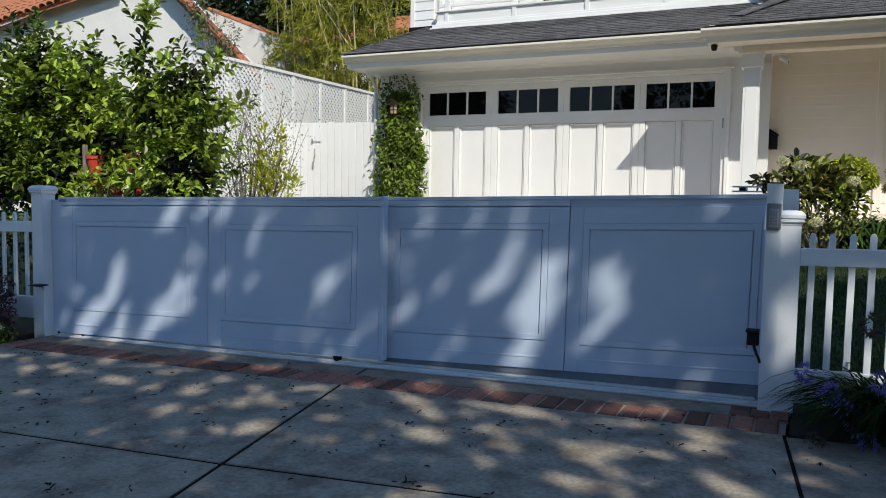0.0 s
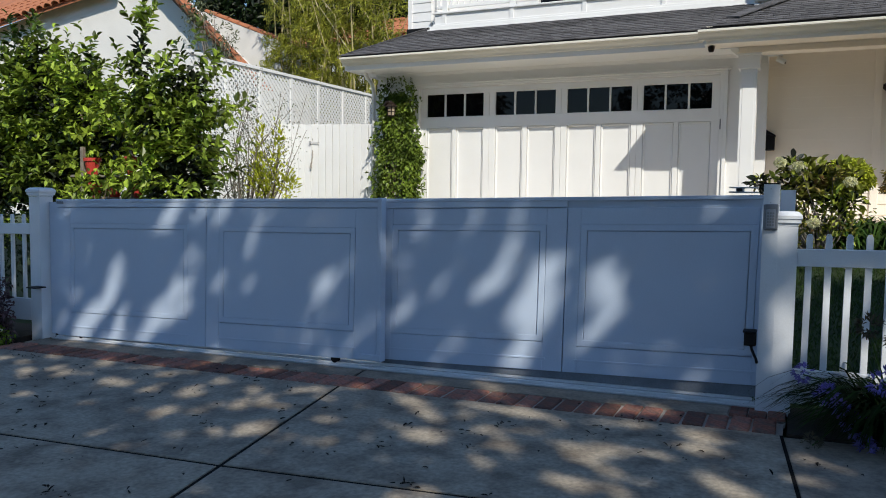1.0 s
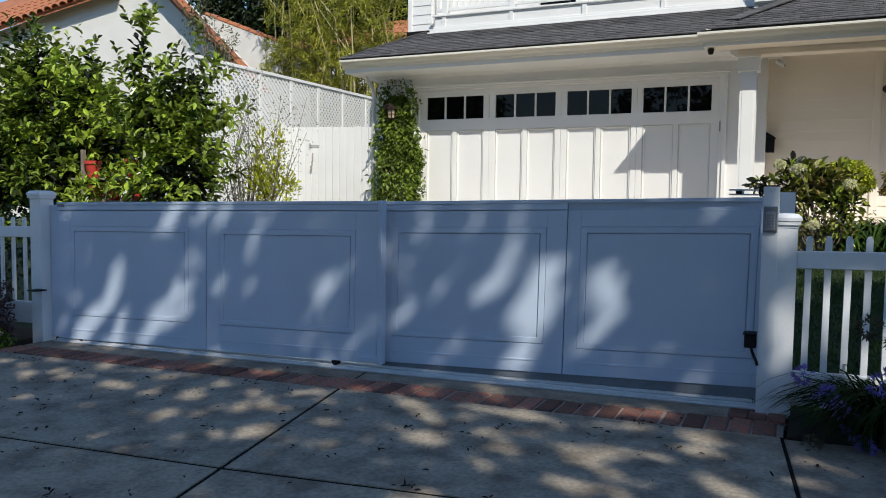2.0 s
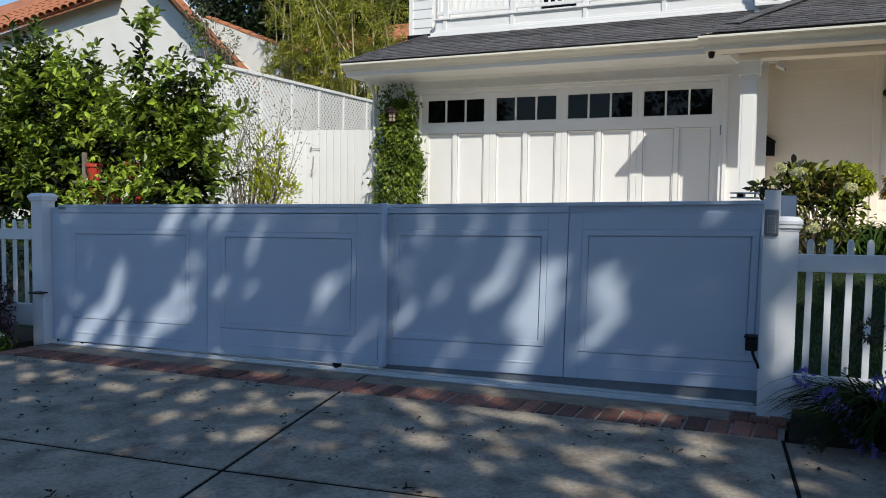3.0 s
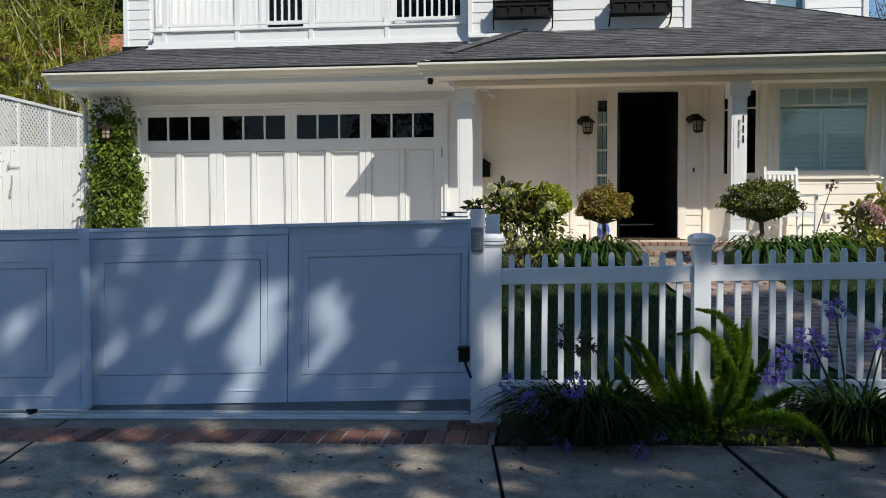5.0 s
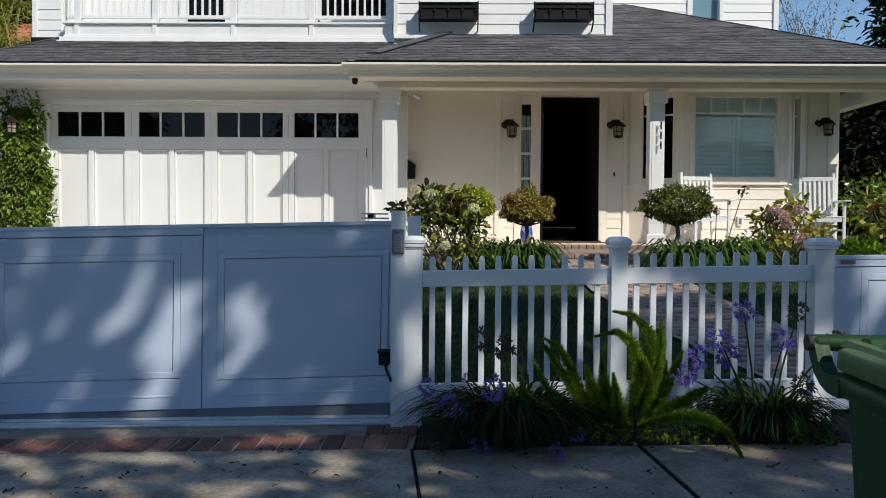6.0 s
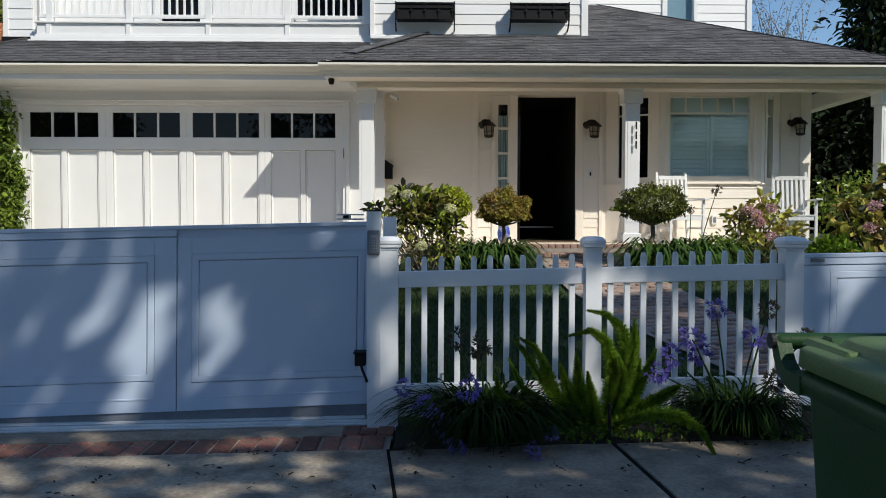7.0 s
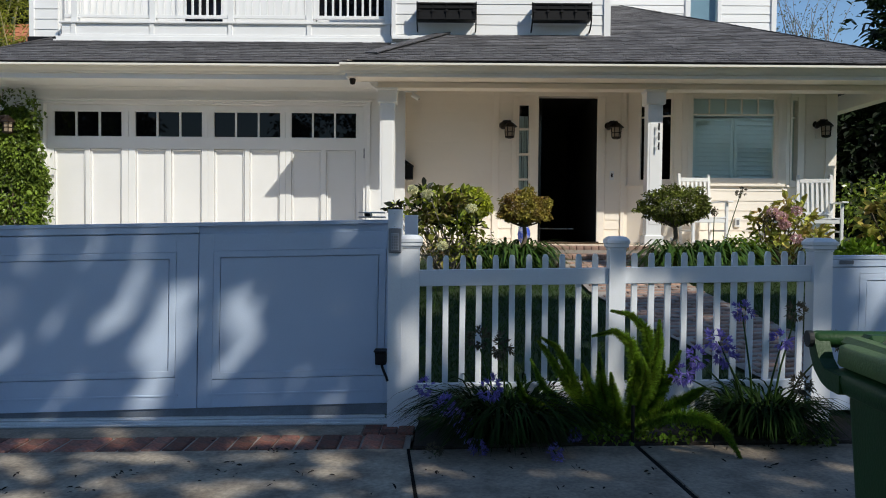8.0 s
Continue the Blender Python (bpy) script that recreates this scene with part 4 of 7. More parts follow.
# near-black leaves: the shade inside the crowns is put into their colour
leaf_inner_shade = material("shaded_inner_leaf", (0.009, 0.016, 0.005), 0.6, 0.2, 2, 30, 0.0, island=0.4)
leaf_dark = material("dark_leaf", (0.028, 0.048, 0.013), 0.45, 0.2, 1.5, 30, 0.0, island=0.45, sub=0.2)
# hedge leaves near black, with the shade they stand in put into the colour
leaf_hedge_shade = material("shaded_evergreen_leaf", (0.012, 0.022, 0.006), 0.7, 0.2, 1.5, 30, 0.0, island=0.6, spec=0.12)
leaf_hydrangea = material("hydrangea_leaf", (0.27, 0.32, 0.04), 0.45, 0.2, 5, 30, 0.0, stain=(0.12, 0.075, 0.03), island=0.65, sub=0.2)
leaf_faded = material("fading_hydrangea_leaf", (0.42, 0.43, 0.08), 0.5, 0.2, 5, 30, 0.0, stain=(0.34, 0.2, 0.08), island=0.6, sub=0.25)
leaf_topiary = material("browning_boxwood_leaf", (0.32, 0.28, 0.05), 0.45, 0.2, 5, 40, 0.0, stain=(0.24, 0.12, 0.04), island=0.5, sub=0.15)
leaf_box = material("boxwood_leaf", (0.19, 0.22, 0.035), 0.4, 0.2, 5, 40, 0.0, stain=(0.06, 0.065, 0.02), island=0.6, sub=0.15)
leaf_gold = material("golden_lime_leaf", (0.46, 0.5, 0.04), 0.45, 0.15, 5, 40, 0.0, island=0.3, sub=0.3)
leaf_lime = material("lime_leaf", (0.19, 0.30, 0.025), 0.45, 0.15, 5, 40, 0.0, island=0.35, sub=0.3)
leaf_strap = material("strap_leaf", (0.06, 0.115, 0.02), 0.3, 0.2, 4, 30, 0.0, island=0.4, sub=0.15)
leaf_fern = material("foxtail_fern", (0.23, 0.36, 0.03), 0.5, 0.2, 5, 40, 0.0, island=0.5, sub=0.3)
leaf_bamboo = material("bamboo_leaf", (0.36, 0.37, 0.05), 0.5, 0.2, 0.5, 30, 0.0, stain=(0.11, 0.12, 0.02), island=0.4, sub=0.3)
leaf_grey = material("grey_green_leaf", (0.16, 0.18, 0.10), 0.6, 0.15, 3, 30, 0.0, island=0.35, sub=0.2)
leaf_vine = material("vine_leaf", (0.16, 0.225, 0.03), 0.35, 0.2, 3, 30, 0.0, stain=(0.07, 0.11, 0.02), island=0.45, sub=0.2)
leaf_plane = material("street_tree_leaf", (0.06, 0.09, 0.025), 0.5, 0.15, 2, 30, 0.0, island=0.3, sub=0.1)
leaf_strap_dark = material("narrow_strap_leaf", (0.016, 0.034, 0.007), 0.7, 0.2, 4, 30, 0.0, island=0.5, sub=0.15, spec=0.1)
grass_blade = material("grass_blade", (0.05, 0.092, 0.018), 0.55, 0.15, 2, 30, 0.0, island=0.4, sub=0.25)
bark = material("bark", (0.16, 0.12, 0.085), 0.9, 0.2, 8, 40, 0.6)
grey_twig = material("grey_twig", (0.24, 0.21, 0.17), 0.85, 0.15, 6, 50, 0.3)
petal_purple = material("purple_petal", (0.26, 0.21, 0.58), 0.5, 0.15, 8, 40, 0.0, island=0.3, sub=0.3)
petal_pink = material("pink_petal", (0.72, 0.46, 0.46), 0.6, 0.12, 8, 40, 0.0, island=0.25, sub=0.3)
petal_cream = material("cream_petal", (0.82, 0.80, 0.5), 0.6, 0.12, 8, 40, 0.0, island=0.2, sub=0.3)
seed_brown = material("dry_seed_head", (0.10, 0.085, 0.05), 0.8, 0.15, 8, 40, 0.0, island=0.3)
rng = np.random.default_rng(11)


def lump(n, centre, radii, hollow=0.55, rough=0.25, seed=0):
    """Points through an uneven ellipsoid, thicker towards the outside, and their outward ways."""
    d = rng.normal(0, 1, (n, 3))
    d /= np.linalg.norm(d, axis=1, keepdims=True)
    bump = np.array([noise.noise(Vector(v * 2.1) + Vector((seed, seed * 0.7, 3.1))) for v in d])
    r = (hollow + (1 - hollow) * rng.random(n) ** 0.6) * (1 + rough * bump * 1.6)
    return np.asarray(centre) + d * r[:, None] * np.asarray(radii), d


def twigs(parent, base, tips, r0, r1, mat, name="branch", bend=0.12):
    for tip in tips:
        b, t = Vector(base), Vector(tip)
        mid = b.lerp(t, 0.5) + Vector(rng.normal(0, bend, 3)) * (t - b).length * 0.5
        part(name, tube(bmesh.new(), [b, b.lerp(mid, 0.6), mid, mid.lerp(t, 0.6), t], [r0, r0 * 0.85, (r0 + r1) / 2, r1 * 1.2, r1], 6), mat, parent, smooth=True)


def shrub(name, label, category, foot, lumps, n, leaf, mat, stems=5, r0=0.02, hollow=0.55, rough=0.3, up=-0.45, group="", stem_mat=None, inner=0.0):
    """A bush: stems from the foot into each lump of leaves."""
    s = thing(name, label, category, group)
    total = sum(r[0] * r[1] * r[2] for _, r in lumps)
    pts, ways = [], []
    for i, (c, r) in enumerate(lumps):
        p, d = lump(max(20, int(n * r[0] * r[1] * r[2] / total)), c, r, hollow, rough, seed=i * 3.7 + foot[0])
        pts.append(p)
        ways.append(d)
    pts, ways = np.concatenate(pts), np.concatenate(ways)
    ways = ways * 0.55 + rng.normal(0, 0.5, ways.shape) + (0, 0, up)
    k = rng.uniform(0.65, 1.25, len(pts))
    leaves("crown", pts, ways, leaf[0] * k, leaf[1] * k, mat, s, oval=leaf[0] > 0.06)
    # a core of leaves coloured as the bush's inner shade
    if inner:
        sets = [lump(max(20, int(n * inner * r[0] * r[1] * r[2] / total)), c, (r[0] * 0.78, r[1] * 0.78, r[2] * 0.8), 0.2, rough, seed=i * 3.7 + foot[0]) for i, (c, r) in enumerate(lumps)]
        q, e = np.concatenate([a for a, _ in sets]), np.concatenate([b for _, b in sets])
        leaves("inner_foliage", q, e + rng.normal(0, 0.8, e.shape), leaf[0] * 1.1, leaf[1] * 1.1, leaf_inner_shade, s, oval=leaf[0] > 0.06)
    tips = [tuple(np.asarray(c) + rng.normal(0, 0.3, 3) * r) for c, r in lumps for _ in range(max(1, stems // len(lumps)))]
    twigs(s, foot, tips, r0, r0 * 0.4, stem_mat or bark, "stem")
    return s


def blossom(parent, centre, radius, n, mat, size=0.03, name="bloom", flat=0.8):
    d = rng.normal(0, 1, (n, 3))
    d /= np.linalg.norm(d, axis=1, keepdims=True)
    p = np.asarray(centre) + d * radius * np.array([1, 1, flat]) * rng.uniform(0.75, 1.05, (n, 1))
    return leaves(name, p, d * 0.4 + rng.normal(0, 0.7, (n, 3)), size, size * 0.8, mat, parent)


# street trees behind the camera, whose crowns dapple the gate
E1 = SUN.cross(Vector((0, 0, 1))).normalized()
E2 = SUN.cross(E1).normalized()
# gaps where the sun comes through, on the plane of the gate: strokes from (x, z) to (x, z) with a radius
GAPS_WEST = [(-5.64, 0.53, -5.83, 0.14, 0.11), (-4.85, 0.42, -5.19, 0.16, 0.101), (-4.78, 0.7, -4.93, 0.52, 0.049), (-4.86, 1.19, -5.02, 0.97, 0.072), (-6.1, -0.02, -6.06, -0.14, 0.065), (-5.56, 0.13, -5.66, -0.09, 0.061), (-5.14, 0.06, -5.36, -0.1, 0.075), (-4.39, 1.1, -4.43, 1.0, 0.047), (-3.99, 1.1, -4.07, 0.81, 0.065), (-3.86, 0.79, -3.96, 0.64, 0.025), (-3.22, 0.64, -3.42, 0.33, 0.027), (-3.71, 0.09, -3.77, 0.01, 0.029), (-3.0, 0.15, -3.13, 0.0, 0.029), (-4.78, 0.25, -5.02, 0.12, 0.05), (-6.32, 0.35, -6.2, 0.22, 0.022), (-4.46, 0.47, -4.4, 0.32, 0.02), (-3.54, 0.25, -3.6, 0.17, 0.019)]
GAPS_EAST = [(-2.35, 1.32, -2.44, 0.97, 0.026), (-1.91, 1.33, -2.0, 1.18, 0.027), (-1.59, 1.32, -1.69, 0.92, 0.031), (-2.69, 1.01, -2.75, 0.82, 0.031), (-1.41, 0.87, -1.59, 0.51, 0.122), (-1.34, 0.69, -1.46, 0.44, 0.05), (-1.5, 0.36, -1.63, 0.17, 0.122), (-1.02, 0.86, -0.94, 0.7, 0.11), (-0.93, 0.68, -1.03, 0.46, 0.11), (-1.09, 0.43, -1.19, 0.32, 0.053), (-2.51, 0.66, -2.58, 0.5, 0.038), (-1.76, 0.88, -2.03, 0.56, 0.029), (-2.12, 0.86, -2.31, 0.65, 0.023), (-2.09, 0.29, -2.28, 0.12, 0.031), (-0.2, 1.42, -0.31, 1.27, 0.024), (-0.3, 0.28, -0.38, 0.19, 0.043), (-0.6, 1.44, -0.59, 1.41, 0.037), (-0.85, 0.39, -0.9, 0.19, 0.028)]
GAPS_BED = [(0.95, 0.0, 0.13), (1.1, 0.2, 0.1), (1.25, -0.15, 0.11), (1.36, -0.6, 0.07), (1.4, -0.83, 0.17), (1.2, -0.78, 0.1), (1.7, -0.2, 0.06), (0.45, -0.2, 0.1), (0.62, -0.3, 0.09), (1.05, -0.5, 0.13), (1.17, -0.66, 0.12), (1.27, -0.82, 0.12), (1.1, -0.28, 0.14), (0.95, -0.13, 0.15), (-1.62, -3.05, 0.18), (-1.4, -3.15, 0.15), (-1.64, -2.82, 0.28), (-1.45, -2.9, 0.22), (1.15, 0.05, 0.17), (1.0, -0.2, 0.13), (1.3, 0.12, 0.12), (0.04, 0.5, 0.1), (0.04, 0.3, 0.1)]
GAPS = GAPS_WEST + GAPS_EAST + [(gx, gz, gx, gz, gr) for gx, gz, gr in GAPS_BED]
flat = lambda x, z: (Vector((x, 5.08, z)).dot(E1), Vector((x, 5.08, z)).dot(E2))  # noqa: E731
gap_uv = [(*flat(xa, za), *flat(xb, zb), gr + 0.23 * max(0.115 - gr, 0.0)) for xa, za, xb, zb, gr in GAPS]


def crown_leaves(n, x_lo, x_hi, seed):
    g = np.random.default_rng(seed)
    qx, qz, s = g.uniform(x_lo, x_hi, n), g.uniform(-4.6, 5.4, n), g.uniform(6.2, 10.0, n)
    s = np.maximum(s, np.where(qz < -1.5, 6.6, 6.2))
    p = np.stack([qx + SUN_X * s, 5.08 - s, qz + SUN_Z * s], 1)
    d = g.normal(0, 1, p.shape) + (0, 0, -0.3)
    d /= np.linalg.norm(d, axis=1, keepdims=True)
    mid = p + d * 0.08
    u, v = mid @ np.array(E1), mid @ np.array(E2)
    keep = np.ones(n, bool)
    for ua, va, ub, vb, gr in gap_uv:
        du, dv = ub - ua, vb - va
        f = np.clip(((u - ua) * du + (v - va) * dv) / (du * du + dv * dv + 1e-9), 0, 1)
        keep &= (u - ua - f * du) ** 2 + (v - va - f * dv) ** 2 > (gr * g.normal(0.82, 0.2, n) + 0.01) ** 2
    on_gate = (qz > -0.2) & (qz < 1.35) & (qx > -7) & (qx < -0.06)
    rise = lambda v, lo, hi: np.clip((v - lo) / (hi - lo), 0, 1)  # noqa: E731
    # a loose stretch of crown that lets the low sun onto the fence and the fern
    loose = rise(qx, -0.03, 0.05) * (1 - rise(qx, 2.75, 3.0)) * np.where(qx > 1.4, rise(qz, -0.5, -0.35), rise(qz, -0.28, -0.08)) * (1 - rise(qz, 0.62, 0.86))
    band = rise(qx, 0.0, 0.1) * (1 - rise(qx, 2.85, 3.1)) * rise(qz, 0.5, 0.8) * (1 - rise(qz, 1.25, 1.4))
    fine_ = np.array([noise.noise(Vector((a * 6.0, b * 6.0, 1.7))) + 0.75 * noise.noise(Vector((a * 13.0, b * 13.0, 9.1))) for a, b in zip(u, v)])
    broad = np.array([noise.noise(Vector((a * 3.8, b * 3.8, 1.7))) + 0.55 * noise.noise(Vector((a * 7.0, b * 7.0, 9.1))) for a, b in zip(u, v)])
    ground_x = qx - SUN_X / SUN_Z * qz
    paved = np.array([noise.noise(Vector((a * 5.0, b * 5.0, 3.1))) + 0.6 * noise.noise(Vector((a * 10.0, b * 10.0, 9.1))) for a, b in zip(u, v)])
    big = np.where(qz < -0.7, paved, np.where(qx < -3.0, fine_, broad)) + g.normal(0, 1, n) * np.where((qx < -3.0) & (qz > -0.7), 0.19, 0.085)
    # thin over the driveway, denser over the pavement and the west end
    on_ground = 0.01 + 0.29 * rise(ground_x, 0.05, 0.3) + 0.14 * (1 - rise(ground_x, -4.2, -3.2)) * (qz < -1.6) + 0.3 * (1 - rise(ground_x, -1.1, -0.7)) * (1 - rise(qz, -2.35, -2.1))
    keep &= big < np.where(on_gate | ((qx > -0.7) & (qx < 0.25) & (qz > -0.95) & (qz < -0.1)), np.where(qx < -3.0, 0.23, 0.56), np.where(qz < -0.7, on_ground, np.where(qx > 0.3, 0.34, 0.1)) - (0.47 + 0.14 * rise(qx, 1.2, 1.6)) * loose - 0.22 * band)
    fringe = np.array([noise.noise(Vector((a * 0.5, 0.0, 5.0))) for a in qx])
    keep &= qz < np.where(qx > 2.5, 4.15, np.where(qx > 0.5, 4.1, 3.0)) + 0.5 * fringe
    # low leaves of the unseen crowns cut away so the windows reflect sky
    keep &= qz > np.where(qx > 1.2, -2.95, np.where(qx < -4.5, -3.6, -4.6)) + 0.25 * fringe
    return p[keep], d[keep]


for tx, lo, hi, n, lab in ((1.6, -11.5, -2.6, 64000, "leafy street tree with a spreading crown over the driveway"), (7.9, -2.6, 8.5, 78000, "leafy street tree with a spreading crown over the pavement")):
    tree = thing("street_tree", lab, "tree", "street trees")
    p, d = crown_leaves(n, lo, hi, int(tx * 10))
    k = rng.uniform(0.7, 1.3, len(p))
    leaves("crown", p, d, 0.17 * k, 0.12 * k, leaf_plane, tree)
    part("trunk", tube(bmesh.new(), [(tx, -3.0, -0.1), (tx + 0.05, -2.95, 1.2), (tx - 0.05, -2.9, 2.6), (tx + 0.1, -2.85, 3.8)], [0.26, 0.2, 0.17, 0.15], 12), bark, tree, smooth=True)
    twigs(tree, (tx + 0.08, -2.85, 3.6), [tuple(p[i]) for i in range(0, len(p), len(p) // 14)], 0.09, 0.02, bark, "limb")

# left hedge of citrus trees inside the gate
def citrus(label, foot, lumps, shoots, limbs=8, r0=0.04, inner=2600):
    """A citrus tree: leafy shoots that turn up and outwards from its limbs, over inner leaves coloured as shade."""
    t = thing("citrus_tree", label, "tree", "citrus trees")
    total = sum(r[0] * r[1] * r[2] for _, r in lumps)
    P, W, L = [], [], []
    for i, (c, r) in enumerate(lumps):
        n = max(6, int(shoots * r[0] * r[1] * r[2] / total))
        base, d = lump(n, c, r, 0.62, 0.6, seed=i * 2.3 + foot[0])
        grow = d * 0.55 + rng.normal(0, 0.35, d.shape) + (0, 0, 0.55)
        grow /= np.linalg.norm(grow, axis=1, keepdims=True)
        size = rng.uniform(0.22, 0.5, n)
        for b, g, z in zip(base, grow, size):
            k = int(rng.integers(11, 19))
            f = np.linspace(0.05, 1.0, k)[:, None]
            side = np.cross(g, rng.normal(0, 1, (k, 3)))
            side /= np.linalg.norm(side, axis=1, keepdims=True)
            P.append(b + g * z * f)
            W.append(side * 0.8 + g * (0.25 + 0.55 * f) + rng.normal(0, 0.15, (k, 3)) - (0, 0, 0.12))
            L.append(0.13 * rng.uniform(0.7, 1.2, k) * (1.1 - 0.35 * f[:, 0]))
    P, W, L = np.concatenate(P), np.concatenate(W), np.concatenate(L)
    leaves("crown", P, W, L * 1.08, L * 0.56, leaf_citrus, t, oval=True)
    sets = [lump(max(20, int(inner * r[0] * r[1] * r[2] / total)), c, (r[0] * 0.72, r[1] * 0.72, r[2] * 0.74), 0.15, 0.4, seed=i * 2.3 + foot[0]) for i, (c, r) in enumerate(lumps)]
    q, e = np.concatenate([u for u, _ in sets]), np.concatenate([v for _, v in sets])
    leaves("inner_foliage", q, e + rng.normal(0, 0.8, e.shape), 0.12, 0.07, leaf_inner_shade, t, oval=True)
    twigs(t, foot, [tuple(np.asarray(c) + rng.normal(0, 0.3, 3) * r) for c, r in lumps for _ in range(max(1, limbs // len(lumps)))], r0, r0 * 0.4, bark, "limb")
    return t


citrus("dense glossy citrus tree behind the picket fence", (-9.9, 8.2, 0.4),
       [((-10.0, 8.0, 2.2), (0.8, 0.65, 1.0)), ((-10.75, 7.6, 1.8), (0.9, 0.65, 0.95)), ((-9.4, 7.6, 1.55), (0.42, 0.45, 0.6)), ((-10.5, 7.9, 3.0), (0.5, 0.45, 0.5))], 760, 8, 0.05, 5200)
citrus("glossy citrus tree with upright shoots beside the gate", (-8.9, 7.7, 0.4),
       [((-8.98, 7.6, 2.55), (0.18, 0.22, 0.7)), ((-9.38, 7.6, 2.5), (0.15, 0.2, 0.5)), ((-8.8, 7.8, 2.05), (0.36, 0.36, 0.36)), ((-9.0, 7.7, 1.5), (0.3, 0.3, 0.4))], 135, 6, 0.03, 600)
citrus("tall citrus tree with a leggy shoot, open at its foot", (-7.3, 7.6, 0.4),
       [((-7.4, 7.5, 2.2), (0.58, 0.5, 0.4)), ((-7.82, 7.5, 2.9), (0.16, 0.18, 0.85)), ((-7.0, 7.5, 2.55), (0.28, 0.28, 0.5)), ((-6.98, 7.4, 1.5), (0.42, 0.42, 0.48)), ((-8.2, 7.6, 2.0), (0.3, 0.3, 0.36)), ((-7.5, 7.4, 1.5), (0.3, 0.3, 0.3))], 300, 9, 0.035, 1300)
shrub("citrus_sapling", "small leafy citrus in front of the red pots", "shrub", (-8.15, 7.0, 0.3), [((-8.25, 7.0, 1.35), (0.3, 0.15, 0.22)), ((-7.85, 7.0, 1.5), (0.18, 0.12, 0.25)), ((-8.5, 7.0, 1.25), (0.15, 0.12, 0.2))], 260, (0.1, 0.05), leaf_citrus, 8, 0.012, 0.1, 0.4, up=0.1)
wispy = thing("wispy_shrub", "thin grey-twigged shrub with sparse tiny leaves against the lattice", "shrub")
tips = [(-7.0 + rng.normal(0, 0.35), 8.6 + rng.normal(0, 0.3), rng.uniform(1.6, 3.2)) for _ in range(34)]
twigs(wispy, (-7.0, 8.6, 0.5), tips, 0.012, 0.003, grey_twig, "twig", 0.2)
pt = np.array([np.array((-7.0, 8.6, 0.5)) * (1 - f) + np.array(t) * f for t in tips for f in rng.uniform(0.4, 1.0, 60)])
leaves("foliage", pt + rng.normal(0, 0.09, pt.shape), rng.normal(0, 1, pt.shape), 0.045, 0.018, leaf_grey, wispy)
shrub("young_shrub", "young leafy shrub with upright shoots in front of the board gate", "shrub", (-6.55, 8.6, 0.6),
      [((-6.65, 8.6, 1.5), (0.26, 0.25, 0.38)), ((-6.72, 8.6, 1.95), (0.1, 0.1, 0.42)), ((-6.42, 8.6, 1.95), (0.1, 0.1, 0.4)), ((-6.22, 8.6, 1.4), (0.12, 0.15, 0.33))], 820, (0.08, 0.034), leaf_gold, 8, 0.012, 0.1, 0.4, up=0.8)
vine = thing("climbing_vine", "dense green climbing vine on the corner of the garage", "vine")
zz = rng.uniform(0.9, 3.05, 5200)
half = np.interp(zz, [0.9, 1.4, 2.2, 2.75, 3.05], [0.42, 0.38, 0.31, 0.24, 0.1])
ang = rng.uniform(0, math.tau, 5200)
rad = half * (0.75 + 0.35 * rng.random(5200)) * (1 + 0.2 * np.sin(zz * 7 + ang * 2))
vp = np.stack([-6.16 + rad * np.cos(ang) + 0.05 * np.sin(zz * 4), 11.62 + 0.5 * rad * np.sin(ang), zz], 1)
leaves("foliage", vp, np.stack([0.4 * np.cos(ang), 0.4 * np.sin(ang) - 0.3, -0.7 + 0 * ang], 1) + rng.normal(0, 0.5, vp.shape), 0.075, 0.05, leaf_vine, vine)
twigs(vine, (-6.3, 11.66, 0.9), [(-6.2 + 0.15 * i, 11.68, 2.9 - 0.2 * abs(i)) for i in (-1, 0, 1)] + [(-6.45, 11.74, 3.3), (-5.95, 11.74, 3.25)], 0.015, 0.004, bark, "stem")
zs = rng.uniform(1.0, 3.2, 700)
wide_ = np.interp(zs, [1.0, 1.6, 2.4, 3.2], [0.42, 0.4, 0.34, 0.26]) * (1 + 0.2 * np.sin(zs * 9.0))
out = np.stack([-6.16 + wide_ * rng.choice([-1.0, 1.0], 700) * rng.uniform(0.75, 1.1, 700), 11.6 + rng.normal(0, 0.1, 700), zs], 1)
leaves("outer_foliage", out, rng.normal(0, 0.7, out.shape) + (0, -0.3, -0.4), 0.085 * rng.uniform(0.7, 1.3, 700), 0.05, leaf_vine, vine, oval=True)
loose = np.stack([rng.uniform(-6.55, -5.95, 160), np.full(160, 11.73), rng.uniform(2.7, 3.35, 160)], 1)
leaves("tendril_leaves", loose, rng.normal(0, 1, loose.shape), 0.06, 0.035, leaf_vine, vine)

# garden in front of the porch
shrub("hydrangea", "leggy green hydrangea with cream flower heads beside the gate post", "hydrangea", (0.35, 8.6, 0.65),
      [((0.2, 8.5, 1.54), (0.28, 0.3, 0.19)), ((0.48, 8.5, 1.45), (0.26, 0.3, 0.25)), ((0.08, 8.4, 1.36), (0.2, 0.2, 0.18)), ((-0.22, 8.4, 1.5), (0.1, 0.08, 0.07)), ((0.08, 8.4, 1.66), (0.12, 0.1, 0.1)), ((0.62, 8.45, 1.3), (0.12, 0.1, 0.12))],
      720, (0.092, 0.056), leaf_hydrangea, 46, 0.009, 0.15, 0.45, up=0.15, stem_mat=grey_twig, inner=0.12)
hyd = bpy.data.objects["hydrangea"]
low, dl = lump(460, (0.35, 8.5, 1.12), (0.42, 0.3, 0.3), 0.2, 0.3, 4)
